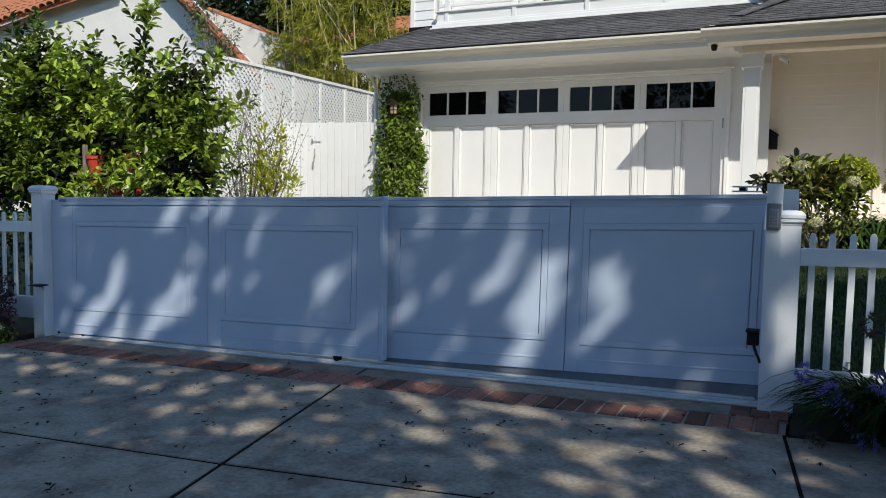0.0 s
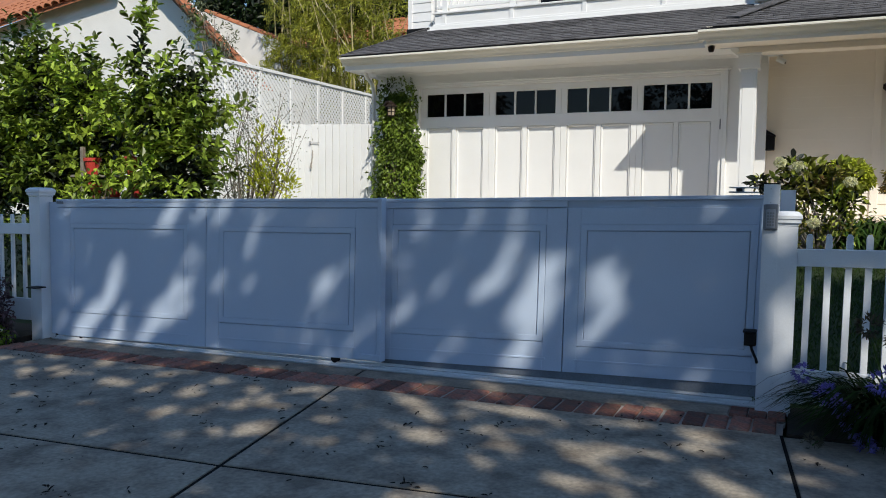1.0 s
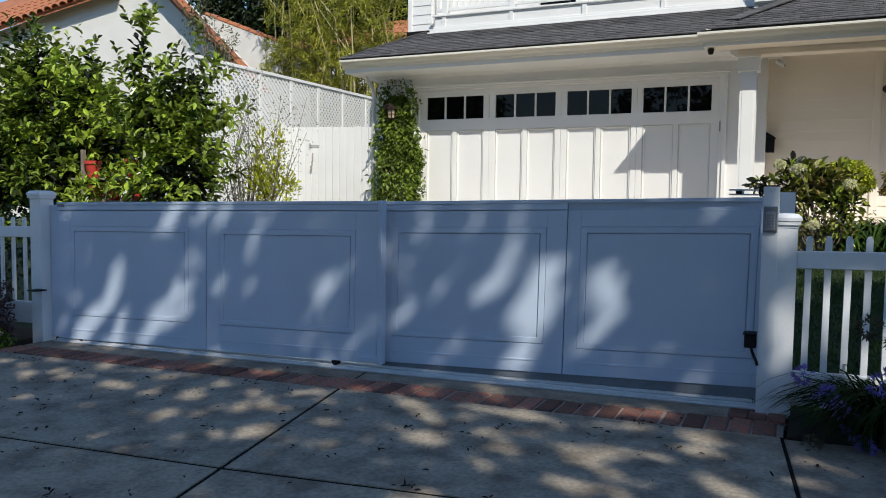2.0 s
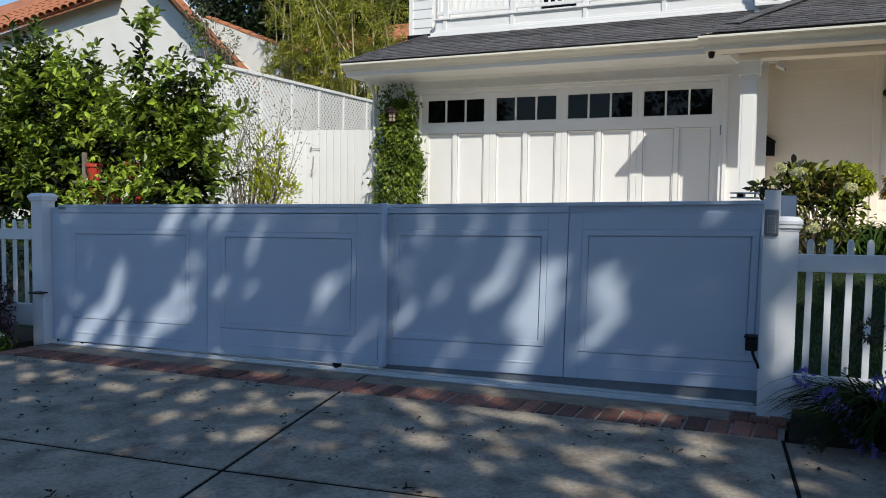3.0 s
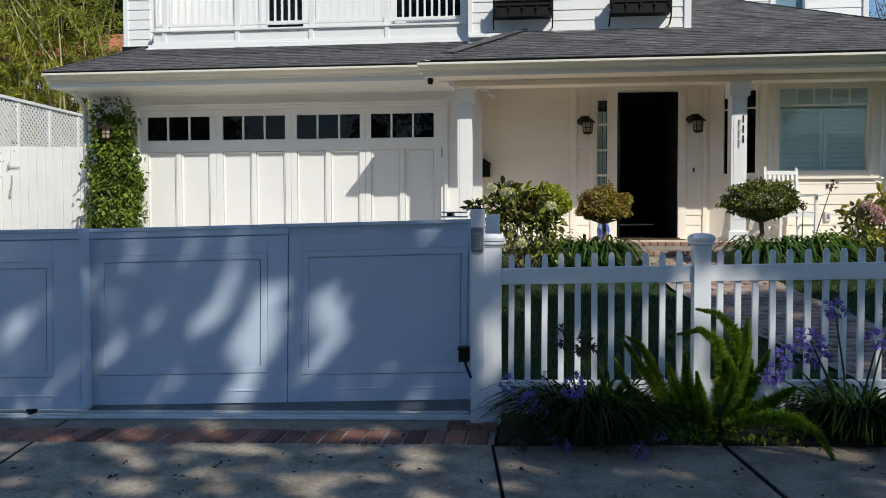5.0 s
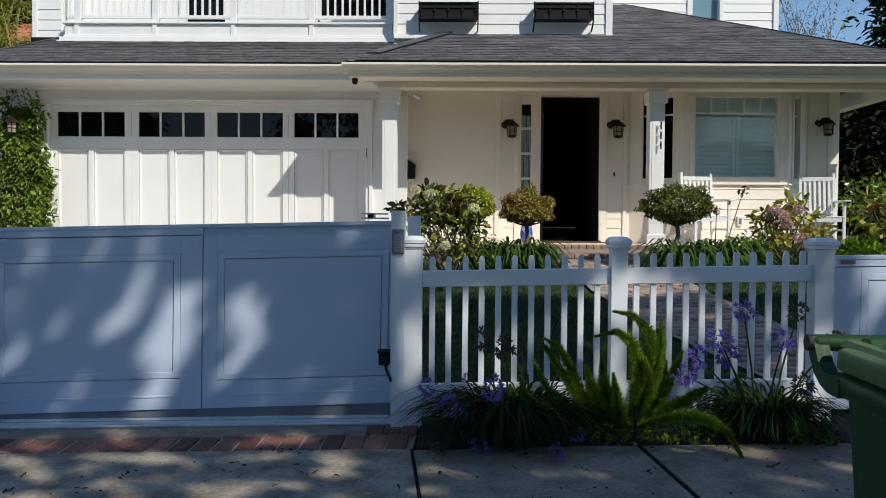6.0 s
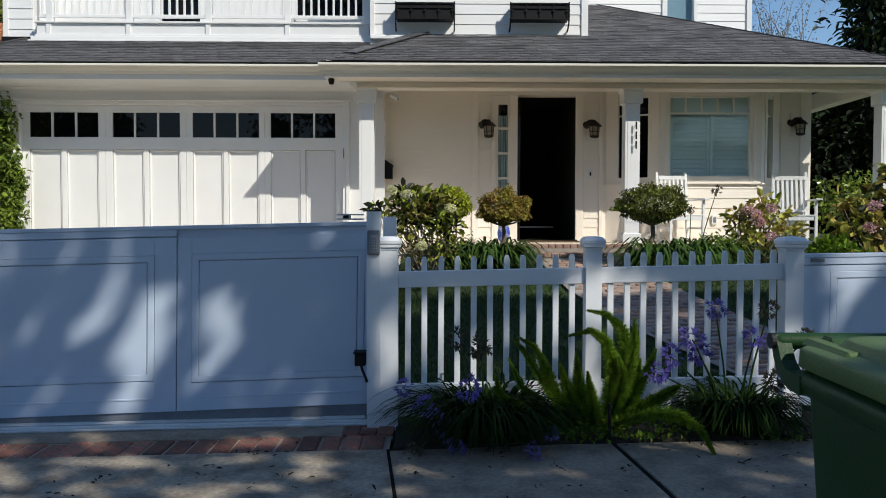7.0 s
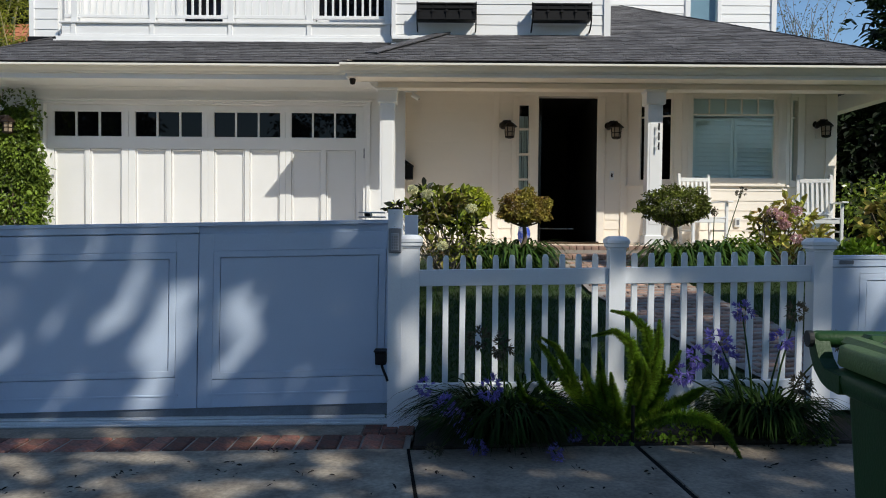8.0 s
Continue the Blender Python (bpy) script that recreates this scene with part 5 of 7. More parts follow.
leaves("lower_foliage", low, dl * 0.4 + rng.normal(0, 0.6, dl.shape), 0.06, 0.036, leaf_hydrangea, hyd)
for c in ((-0.02, 8.12, 1.69), (0.14, 8.12, 1.65), (0.6, 8.12, 1.5), (0.3, 8.12, 1.1)):
    blossom(hyd, c, 0.052, 220, petal_cream, 0.024, "flower_head")
shrub("clipped_shrub", "rounded bright lime-green shrub behind the hydrangea", "shrub", (0.62, 8.95, 0.7), [((0.6, 8.75, 1.56), (0.25, 0.2, 0.19))], 3200, (0.036, 0.026), leaf_gold, 3, 0.012, 0.7, 0.1)


def topiary(label, x, y, foot, top, low, wide, mat, seed, under=0.42):
    """A clipped dome on a bare, slightly crooked stem."""
    t = thing("topiary", label, "topiary", "topiary trees")
    part("stem", tube(bmesh.new(), [(x - 0.06, y, foot), (x - 0.05, y, foot + 0.2), (x + 0.02, y, foot + 0.4), (x, y, low + 0.05)], [0.034, 0.03, 0.027, 0.024], 8), bark, t, smooth=True)
    twigs(t, (x, y, low - 0.06), [(x + wide * 0.85 * math.cos(a), y + wide * 0.6 * math.sin(a), low + 0.1 + 0.06 * math.sin(a * 3)) for a in np.linspace(0, 6, 13)], 0.013, 0.004, bark, "branch")
    d = rng.normal(0, 1, (5200, 3))
    d /= np.linalg.norm(d, axis=1, keepdims=True)
    bump = np.array([noise.noise(Vector(v * 3.0) + Vector((seed, 1.3, 3.1))) for v in d])
    p = d * ((0.62 + 0.38 * rng.random(5200) ** 0.5) * (1 + 0.42 * bump))[:, None]
    p[:, 2] = np.where(p[:, 2] < 0, p[:, 2] * under, p[:, 2])
    h = (top - low) / (1 + under)
    p = np.array((x, y, low + under * h)) + p * (wide, wide * 0.85, h)
    leaves("crown", p, d * 0.6 + rng.normal(0, 0.5, d.shape) - (0, 0, 0.1), 0.038, 0.026, mat, t)
    return t


topiary("small clipped boxwood standard, browning, by the door", 1.275, 9.4, 0.76, 1.74, 1.37, 0.31, leaf_topiary, 2)
topiary("small clipped dark green boxwood standard before the numbered pillar", 3.05, 9.2, 0.8, 1.79, 1.38, 0.41, leaf_box, 5, 0.8)
shrub("hydrangea", "hydrangea with pink flower heads in front of the porch", "hydrangea", (4.3, 9.2, 0.75),
      [((4.15, 9.1, 1.36), (0.26, 0.22, 0.2)), ((4.45, 9.1, 1.45), (0.26, 0.22, 0.2)), ((4.58, 9.0, 1.2), (0.24, 0.22, 0.2)), ((4.33, 9.1, 1.6), (0.12, 0.12, 0.1)), ((3.98, 9.0, 1.45), (0.1, 0.1, 0.1)), ((4.1, 9.0, 1.15), (0.2, 0.2, 0.18))], 330, (0.115, 0.07), leaf_faded, 30, 0.011, 0.25, 0.35, up=0.1)
hyd = bpy.data.objects["hydrangea.001"]
for c in ((4.12, 8.75, 1.45), (4.3, 8.75, 1.52), (4.02, 8.75, 1.5), (4.16, 8.75, 1.36), (4.3, 8.75, 1.2)):
    blossom(hyd, c, 0.06, 130, petal_pink, 0.028, "flower_head")
shrub("hydrangea", "large hydrangea with faded pink heads by the porch end", "hydrangea", (5.7, 9.0, 0.8),
      [((5.5, 8.9, 1.45), (0.4, 0.35, 0.35)), ((6.0, 8.9, 1.6), (0.45, 0.4, 0.4)), ((5.3, 8.8, 1.2), (0.35, 0.3, 0.25)), ((6.4, 8.9, 1.4), (0.4, 0.4, 0.45)), ((5.85, 8.8, 1.95), (0.25, 0.25, 0.2))], 1150, (0.125, 0.08), leaf_faded, 26, 0.014, 0.35, 0.35, up=-0.1, inner=0.15)
hyd = bpy.data.objects["hydrangea.002"]
for c in ((5.35, 8.5, 1.55), (5.3, 8.5, 1.3), (5.95, 8.5, 1.75), (6.1, 8.5, 1.45)):
    blossom(hyd, c, 0.065, 120, petal_pink, 0.03, "flower_head")
shrub("low_shrub", "low yellow-green mound among the strap leaves", "shrub", (3.75, 9.0, 0.75), [((3.75, 8.9, 0.98), (0.27, 0.25, 0.26))], 1500, (0.05, 0.03), leaf_lime, 3, 0.01, 0.5, 0.2)


def strap_mesh(name, feet, ways, lengths, width, lift, mat, parent):
    """Arching strap leaves as strips of five folded segments."""
    n, segs = len(feet), 6
    feet, ways, lengths = np.asarray(feet), np.asarray(ways), np.asarray(lengths)
    side = np.stack([-ways[:, 1], ways[:, 0], np.zeros(n)], 1)
    verts, faces = [], []
    for j in range(segs + 1):
        f = j / segs
        out = lengths * (0.18 * f + 0.62 * f ** 1.7)
        high = lengths * lift * (1.25 * f - 1.05 * f ** 2.4)
        c = feet + ways * out[:, None]
        c[:, 2] += high
        w = width * (0.7 + 0.6 * f) * (1 - f ** 4)
        verts += [c - side * w / 2, c + side * w / 2]
    v = np.stack(verts, 1).reshape(-1, 3)
    k = np.arange(n)[:, None] * 2 * (segs + 1)
    f = np.concatenate([k + [2 * j, 2 * j + 1, 2 * j + 3, 2 * j + 2] for j in range(segs)], 1).reshape(-1, 4)
    me = bpy.data.meshes.new(name)
    me.from_pydata(v.tolist(), [], f.tolist())
    me.materials.append(mat)
    ob = new(name, me)
    ob.parent = parent
    return ob


def agapanthus(label, x, y, z, n, length, width, spread, heads=(), mat=None, lift=0.75):
    a = thing("agapanthus", label, "agapanthus", "agapanthus clumps")
    ang = rng.uniform(0, math.tau, n)
    rr = spread * np.sqrt(rng.random(n))
    feet = np.stack([x + rr * np.cos(ang), y + rr * 0.7 * np.sin(ang), np.full(n, z)], 1)
    th = ang + rng.normal(0, 0.5, n)
    strap_mesh("foliage", feet, np.stack([np.cos(th), np.sin(th), 0 * th], 1), length * rng.uniform(0.6, 1.15, n), width, lift * rng.uniform(0.6, 1.15, n), mat or leaf_strap, a)
    for hx, hy, hz, r, petal in heads:
        b, t = Vector((x + (hx - x) * 0.3, y, z + 0.1)), Vector((hx, hy, hz))
        stalk = part("stalk", tube(bmesh.new(), [b, b.lerp(t, 0.4) + Vector((0, 0, 0.06)), b.lerp(t, 0.75) + Vector((0, 0, 0.03)), t], [0.007, 0.006, 0.005, 0.004], 6), leaf_strap, a)
        m = 24
        d = rng.normal(0, 1, (m, 3))
        d /= np.linalg.norm(d, axis=1, keepdims=True)
        d[:, 2] += 0.2
        q = np.repeat(np.array(t) + d * (r * rng.uniform(0.4, 0.75, (m, 1))), 6, 0)
        leaves("flower_head", q, np.repeat(d, 6, 0) + rng.normal(0, 0.5, (m * 6, 3)), r * 0.5, r * 0.15, petal, stalk)
    return a


# borders below the porch
for i, bx in enumerate((0.55, 0.82, 1.07, 1.27)):
    agapanthus("clump of dark green strap leaves edging the lawn", bx, 9.15 + 0.1 * (i % 2), lot(bx, 9.15), 210, 0.66, 0.032, 0.19, lift=1.25)
for i, bx in enumerate((2.98, 3.2, 3.45, 3.72)):
    agapanthus("clump of dark green strap leaves beside the brick path", bx, 8.9 + 0.1 * (i % 2), lot(bx, 8.9), 210, 0.66, 0.032, 0.19, lift=1.25)
agapanthus("agapanthus with thin dry seed heads in front of the porch", 3.5, 9.1, lot(3.5, 9.1), 20, 0.5, 0.03, 0.1,
           [(3.72, 8.9, 1.72, 0.07, seed_brown), (3.42, 8.9, 1.5, 0.06, seed_brown), (3.98, 8.7, 1.42, 0.07, seed_brown)])
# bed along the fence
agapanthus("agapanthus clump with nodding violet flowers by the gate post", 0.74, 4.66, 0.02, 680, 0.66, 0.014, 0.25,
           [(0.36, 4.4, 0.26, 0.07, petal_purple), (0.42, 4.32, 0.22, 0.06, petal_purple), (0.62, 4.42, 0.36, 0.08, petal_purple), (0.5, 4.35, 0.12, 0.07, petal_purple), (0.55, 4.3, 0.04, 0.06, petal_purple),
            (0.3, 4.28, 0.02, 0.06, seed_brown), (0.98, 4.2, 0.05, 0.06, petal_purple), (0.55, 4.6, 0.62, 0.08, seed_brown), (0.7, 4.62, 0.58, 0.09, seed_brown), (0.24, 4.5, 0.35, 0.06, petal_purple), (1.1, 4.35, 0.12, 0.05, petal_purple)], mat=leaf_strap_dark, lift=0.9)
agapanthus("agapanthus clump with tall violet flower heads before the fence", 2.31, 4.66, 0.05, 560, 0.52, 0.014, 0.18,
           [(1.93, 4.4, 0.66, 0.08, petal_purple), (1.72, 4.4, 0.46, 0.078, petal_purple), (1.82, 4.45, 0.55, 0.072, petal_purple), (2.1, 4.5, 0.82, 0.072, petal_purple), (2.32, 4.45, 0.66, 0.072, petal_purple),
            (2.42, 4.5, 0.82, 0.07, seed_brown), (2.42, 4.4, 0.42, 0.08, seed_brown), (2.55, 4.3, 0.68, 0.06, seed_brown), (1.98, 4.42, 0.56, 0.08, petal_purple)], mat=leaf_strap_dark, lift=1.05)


def plume(parent, pts, radius, n, mat=None):
    """A foxtail plume: needles all round a curved stem."""
    P = [Vector(p) for p in pts]
    steps = np.linspace(0, len(P) - 1.001, n)
    i = steps.astype(int)
    f = steps - i
    A = np.array([tuple(P[k]) for k in i])
    B = np.array([tuple(P[k + 1]) for k in i])
    c = A + (B - A) * f[:, None]
    ax = (B - A) / np.linalg.norm(B - A, axis=1, keepdims=True)
    d = rng.normal(0, 1, (n, 3))
    d -= ax * (d * ax).sum(1, keepdims=True)
    d /= np.linalg.norm(d, axis=1, keepdims=True)
    taper = np.minimum(1, 1.35 * (1 - steps / (len(P) - 1)) + 0.16) * np.minimum(1, 0.45 + 2 * steps / (len(P) - 1))
    pl = leaves("plume", c, d + ax * 0.45 + rng.normal(0, 0.25, d.shape), radius * taper * rng.uniform(0.45, 1.35, n), radius * 0.052, mat or leaf_fern, parent)
    part("stem", tube(bmesh.new(), P, 0.005, 5), leaf_fern, pl)


fern = thing("foxtail_fern", "bright green foxtail fern with arching plumes before the fence post", "fern")
FRONDS = [[(1.46, 0.06), (1.56, 0.3), (1.61, 0.5), (1.59, 0.68), (1.49, 0.78), (1.37, 0.8)], [(1.44, 0.06), (1.49, 0.3), (1.51, 0.47), (1.46, 0.63), (1.36, 0.7), (1.22, 0.67)],
          [(1.48, 0.06), (1.58, 0.37), (1.63, 0.61), (1.62, 0.77)], [(1.49, 0.06), (1.63, 0.27), (1.75, 0.44), (1.80, 0.56)], [(1.5, 0.06), (1.67, 0.2), (1.84, 0.32), (1.9, 0.37)],
          [(1.37, 0.06), (1.2, 0.23), (1.07, 0.4), (0.96, 0.57), (0.9, 0.64)], [(1.36, 0.06), (1.15, 0.16), (0.96, 0.33), (0.88, 0.5)], [(1.37, 0.06), (1.24, 0.3), (1.17, 0.5)],
          [(1.39, 0.06), (1.3, 0.33), (1.27, 0.57)], [(1.33, 0.06), (1.07, 0.18), (0.88, 0.26)], [(1.46, 0.05), (1.53, 0.25), (1.56, 0.42), (1.52, 0.55)], [(1.4, 0.05), (1.38, 0.25), (1.34, 0.45)], [(1.48, 0.05), (1.62, 0.15), (1.72, 0.24)],
          [(1.32, 0.06), (1.18, 0.25), (1.1, 0.45), (1.02, 0.6), (0.92, 0.66)], [(1.3, 0.06), (1.0, 0.14), (0.82, 0.3), (0.78, 0.44)], [(1.52, 0.06), (1.66, 0.3), (1.7, 0.5)]]
for i, row in enumerate(FRONDS):
    n_ = len(row)
    plume(fern, [(fx, 4.63 - 0.16 * (k / n_) * (1 if i % 3 else -0.5), fz) for k, (fx, fz) in enumerate(row)], 0.056 if row[-1][0] > 1.15 else 0.046, 6500)
plume(fern, [(1.48, 4.58, 0.1), (1.6, 4.42, 0.2), (1.72, 4.32, 0.25), (1.83, 4.26, 0.24), (1.92, 4.22, 0.18), (1.97, 4.2, 0.09), (2.0, 4.19, 0.03)], 0.05, 4200)
shrub("ground_cover", "small leafy ground cover under the fern", "ground cover", (1.75, 4.56, 0.03), [((1.7, 4.56, 0.1), (0.3, 0.1, 0.1)), ((1.35, 4.55, 0.08), (0.2, 0.08, 0.08))], 420, (0.035, 0.025), leaf_lime, 3, 0.004, 0.3, 0.3)
shrub("ground_cover", "small leafy weeds at the foot of the fence", "ground cover", (2.52, 4.5, 0.05), [((2.52, 4.46, 0.09), (0.13, 0.08, 0.09))], 160, (0.04, 0.025), leaf_citrus, 3, 0.004, 0.3, 0.3)
stake = tagged(part("garden_stake", tube(bmesh.new(), [(1.47, 4.5, 0.0), (1.47, 4.5, 0.26)], 0.011, 8), black_metal), "thin black sprinkler stake among the ferns", "sprinkler")
shrub("dark_shrub", "dark reddish low shrub below the west fence", "shrub", (-7.0, 4.75, -0.15), [((-6.7, 4.66, 0.12), (0.14, 0.08, 0.34)), ((-6.64, 4.62, 0.02), (0.14, 0.08, 0.2)), ((-6.88, 4.66, 0.24), (0.22, 0.12, 0.36)), ((-7.3, 4.72, 0.2), (0.35, 0.16, 0.35)), ((-7.6, 4.75, 0.1), (0.4, 0.2, 0.28)), ((-8.3, 4.75, 0.1), (0.5, 0.2, 0.28))], 4200, (0.055, 0.032), material("purple_leaf", (0.07, 0.035, 0.04), 0.45, 0.2, 3, 30, 0.0, island=0.4), 8, 0.01, 0.3, 0.3)
shrub("flowering_ground_cover", "pale flowering ground cover at the foot of the post", "ground cover", (-6.9, 4.62, -0.15), [((-6.66, 4.6, -0.07), (0.16, 0.08, 0.1)), ((-6.95, 4.55, -0.09), (0.25, 0.1, 0.08))], 700, (0.035, 0.022), leaf_lime, 3, 0.004, 0.3, 0.3)
gc = bpy.data.objects["flowering_ground_cover"]
for k in range(9):
    blossom(gc, (-6.55 - 0.05 * k, 4.53 + 0.02 * (k % 3), 0.0 + 0.02 * (k % 2)), 0.02, 12, petal_cream, 0.022, "flower")
shrub("fence_climber", "leafy climber growing through the west pickets", "shrub", (-7.4, 5.15, -0.1), [((-7.4, 5.2, 0.75), (0.6, 0.12, 0.5))], 500, (0.06, 0.04), leaf_dark, 6, 0.008, 0.2, 0.3)

# lawn blades inside the fence
gx_, gy_ = rng.uniform(-0.1, 8.0, 56000), 5.15 + 4.6 * rng.random(56000) ** 1.2
path_mid = np.interp(gy_, [5.0, 5.6, 7.0, 8.3, 9.6], [3.65, 3.4, 2.8, 2.45, 2.3])
ok = np.abs(gx_ - path_mid) > 0.62
gx_, gy_ = gx_[ok], gy_[ok]
gzv = np.array([lot(a, b) for a, b in zip(gx_, gy_)])
tagged(leaves("grass", np.stack([gx_, gy_, gzv], 1), rng.normal(0, 0.35, (len(gx_), 3)) + (0, 0, 1), rng.uniform(0.03, 0.065, len(gx_)), 0.008, grass_blade), "short green lawn in tree shade", "grass", kind="stuff")

for lx, ly, lr, lab in ((7.2, 8.8, 0.45, "low leafy shrub at the end of the lawn"), (6.5, 9.4, 0.4, "low leafy shrub beside the large hydrangea"), (8.0, 9.3, 0.5, "low leafy shrub beyond the porch pillar"), (5.0, 8.7, 0.3, "low leafy shrub between the hydrangeas")):
    shrub("low_shrub", lab, "shrub", (lx, ly, lot(lx, ly)), [((lx, ly, lot(lx, ly) + lr * 0.7), (lr * 1.2, lr, lr * 0.8))], 900, (0.09, 0.05), leaf_dark if lr > 0.35 else leaf_lime, 6, 0.012, 0.3, 0.3, up=0.2)

# ---- side fence, board gate and neighbours ----


def lattice(name, x, y0, y1, z0, z1, parent, step=0.076, w=0.04):
    """Crossed diagonal slats inside a frame, in a plane of constant x."""
    verts, faces = [], []
    for lay, sgn in ((0.0, 1), (0.009, -1)):
        c = -(z1 - z0) - (y1 - y0)
        while c < (y1 - y0) + (z1 - z0):
            # slat along z = z0 + sgn * (y - y0) + c
            ts = []
            for yy in (y0, y1):
                zz = z0 + sgn * (yy - y0) + c
                if z0 <= zz <= z1:
                    ts.append((yy, zz))
            for zz in (z0, z1):
                yy = y0 + sgn * (zz - z0 - c)
                if y0 < yy < y1:
                    ts.append((yy, zz))
            if len(ts) >= 2:
                (ya, za), (yb, zb) = ts[0], ts[-1]
                L = math.hypot(yb - ya, zb - za)
                if L > 0.03:
                    ny, nz = -(zb - za) / L * w / 2, (yb - ya) / L * w / 2
                    k = len(verts)
                    for xx in (x + lay, x + lay + 0.008):
                        verts += [(xx, ya - ny, za - nz), (xx, ya + ny, za + nz), (xx, yb + ny, zb + nz), (xx, yb - ny, zb - nz)]
                    faces += [(k, k + 1, k + 2, k + 3), (k + 7, k + 6, k + 5, k + 4), (k, k + 4, k + 5, k + 1), (k + 2, k + 6, k + 7, k + 3), (k + 1, k + 5, k + 6, k + 2), (k, k + 3, k + 7, k + 4)]
            c += step * 1.414
    me = bpy.data.meshes.new(name)
    me.from_pydata(verts, [], faces)
    me.materials.append(white)
    ob = new(name, me)
    ob.parent = parent
    return ob


trellis = thing("lattice_fence", "tall white wooden lattice fence along the side of the lot", "lattice fence")
LX = -8.7
posts = [9.3, 10.2, 11.1, 12.03, 12.93, 13.85, 14.8, 15.7]
for a, b in zip(posts, posts[1:]):
    lattice("lattice", LX, a + 0.03, b - 0.03, 1.0 if a < 11.5 else 2.3, 3.49, trellis)
for a in posts:
    part("post", boxes((LX - 0.045, LX + 0.03, a - 0.035, a + 0.035, 0.7, 3.5), bevel=0.003), white, trellis)
part("top_rail", boxes((LX - 0.05, LX + 0.045, 9.26, 15.74, 3.49, 3.545), bevel=0.004), white, trellis)
part("mid_rail", boxes((LX - 0.04, LX + 0.03, 11.13, 15.7, 2.26, 2.3), bevel=0.004), white, trellis)
part("boards", boxes((LX - 0.04, LX - 0.02, 11.13, 15.7, 0.8, 2.26)), white, trellis)

bgate = thing("side_gate", "white vertical board gate with a latch between lattice and garage", "gate")
x = -8.62
while x < -6.7:
    w = min(0.148, -6.66 - x)
    part("board", boxes((x, x + w - 0.008, 11.74 + random.uniform(-0.004, 0.004), 11.765, 0.9, 2.585 - 0.02 * (x + 8.62) + random.uniform(-0.006, 0.006)), bevel=0.004), white, bgate)
    x += 0.15
part("gate_post", boxes((-8.74, -8.63, 11.7, 11.8, 0.85, 2.66), bevel=0.004), white, bgate)
part("brace", boxes((-8.62, -6.66, 11.77, 11.81, 1.0, 1.1), bevel=0.004), white, bgate)
part("brace", boxes((-8.62, -6.66, 11.77, 11.81, 2.3, 2.4), bevel=0.004), white, bgate)
part("latch", boxes((-8.05, -7.84, 11.712, 11.724, 2.228, 2.242), (-8.06, -8.035, 11.705, 11.736, 2.2, 2.275), bevel=0.003), steel, bgate)
part("pull_cord", boxes((-7.985, -7.965, 11.69, 11.71, 1.95, 2.1), (-8.0, -7.98, 11.69, 11.71, 1.86, 1.955), (-8.025, -7.995, 11.685, 11.712, 1.77, 1.865), bevel=0.004), material("grey_cord", (0.38, 0.35, 0.31), 0.8, 0.1, 9, 80, 0.2), bgate)

# clay tiled neighbour
TILE = bpy.data.meshes.new("roof_tile")
_b = bmesh.new()
ring0, ring1 = [], []
for k in range(7):
    a = math.pi * k / 6
    ring0.append(_b.verts.new((0.125 * math.cos(a), 0, 0.1 * math.sin(a))))
    ring1.append(_b.verts.new((0.10 * math.cos(a), 0.46, 0.08 * math.sin(a) - 0.01)))
for k in range(6):
    _b.faces.new((ring0[k], ring0[k + 1], ring1[k + 1], ring1[k]))
inner = [_b.verts.new((0.108 * math.cos(math.pi * k / 6), 0, 0.082 * math.sin(math.pi * k / 6))) for k in range(7)]
for k in range(6):
    _b.faces.new((ring0[k + 1], ring0[k], inner[k], inner[k + 1]))
_b.to_mesh(TILE)
_b.free()
TILE.materials.append(tile_red)


def tiles(parent, origin, along, upward, cols, rows, gap=0.27):
    """Rows of barrel tiles on a slope: along the eave, then up the roof."""
    ax, up_ = Vector(along).normalized(), Vector(upward).normalized()
    nrm = ax.cross(up_).normalized()
    if nrm.z < 0:
        nrm.negate()
    m = Matrix((ax, up_, nrm)).transposed().to_4x4()
    for i in range(cols):
        for j in range(rows):
            ob = new("roof_tile", TILE)
            ob.parent = parent
            ob.matrix_basis = Matrix.Translation(Vector(origin) + ax * gap * i + up_ * (0.4 * j) + nrm * (0.01 * j % 0.02)) @ m @ pose(0, 0, 0, 2, 0, random.uniform(-2, 2))


nb = thing("stucco_house", "white stucco house with red clay barrel tile roof next door", "house")
wall = prism([(-24, 0.5), (-10.9, 0.5), (-10.9, 3.95), (-14.62, 7.28), (-14.75, 6.2), (-24, 4.75)], "y", 13.6, 13.9)
part("wall", wall, stucco, nb)
part("side_wall", boxes((-11.2, -10.9, 13.9, 20, 0.5, 3.9)), stucco, nb)
# front hip below the gable, with the eave climbing to the east
roof_face("lower_roof", [(-24.7, 13.3, 4.66), (-14.63, 13.3, 6.06), (-15.0, 16.9, 8.44), (-24.7, 16.9, 7.3)], tile_red, nb)
tiles(nb, (-22.15, 13.24, 5.04), (3.0, 0, 0.416), (-0.1, 1.0, 0.62), 26, 9)
# east rake of the gable
roof_face("east_slope", [(-10.35, 13.25, 3.55), (-14.85, 13.25, 7.55), (-14.85, 13.66, 7.55), (-10.35, 13.66, 3.55)], tile_red, nb)
rk = Vector((-14.85 + 10.35, 0, 7.55 - 3.55)).normalized()
for i in range(14):
    ob = new("roof_tile", TILE)
    ob.parent = nb
    ob.matrix_basis = Matrix.Translation(Vector((-10.35, 13.28, 3.57)) + rk * 0.41 * i) @ Matrix((Vector((0, -1, 0)), rk, rk.cross(Vector((0, 1, 0))) * 1.0)).transposed().to_4x4()
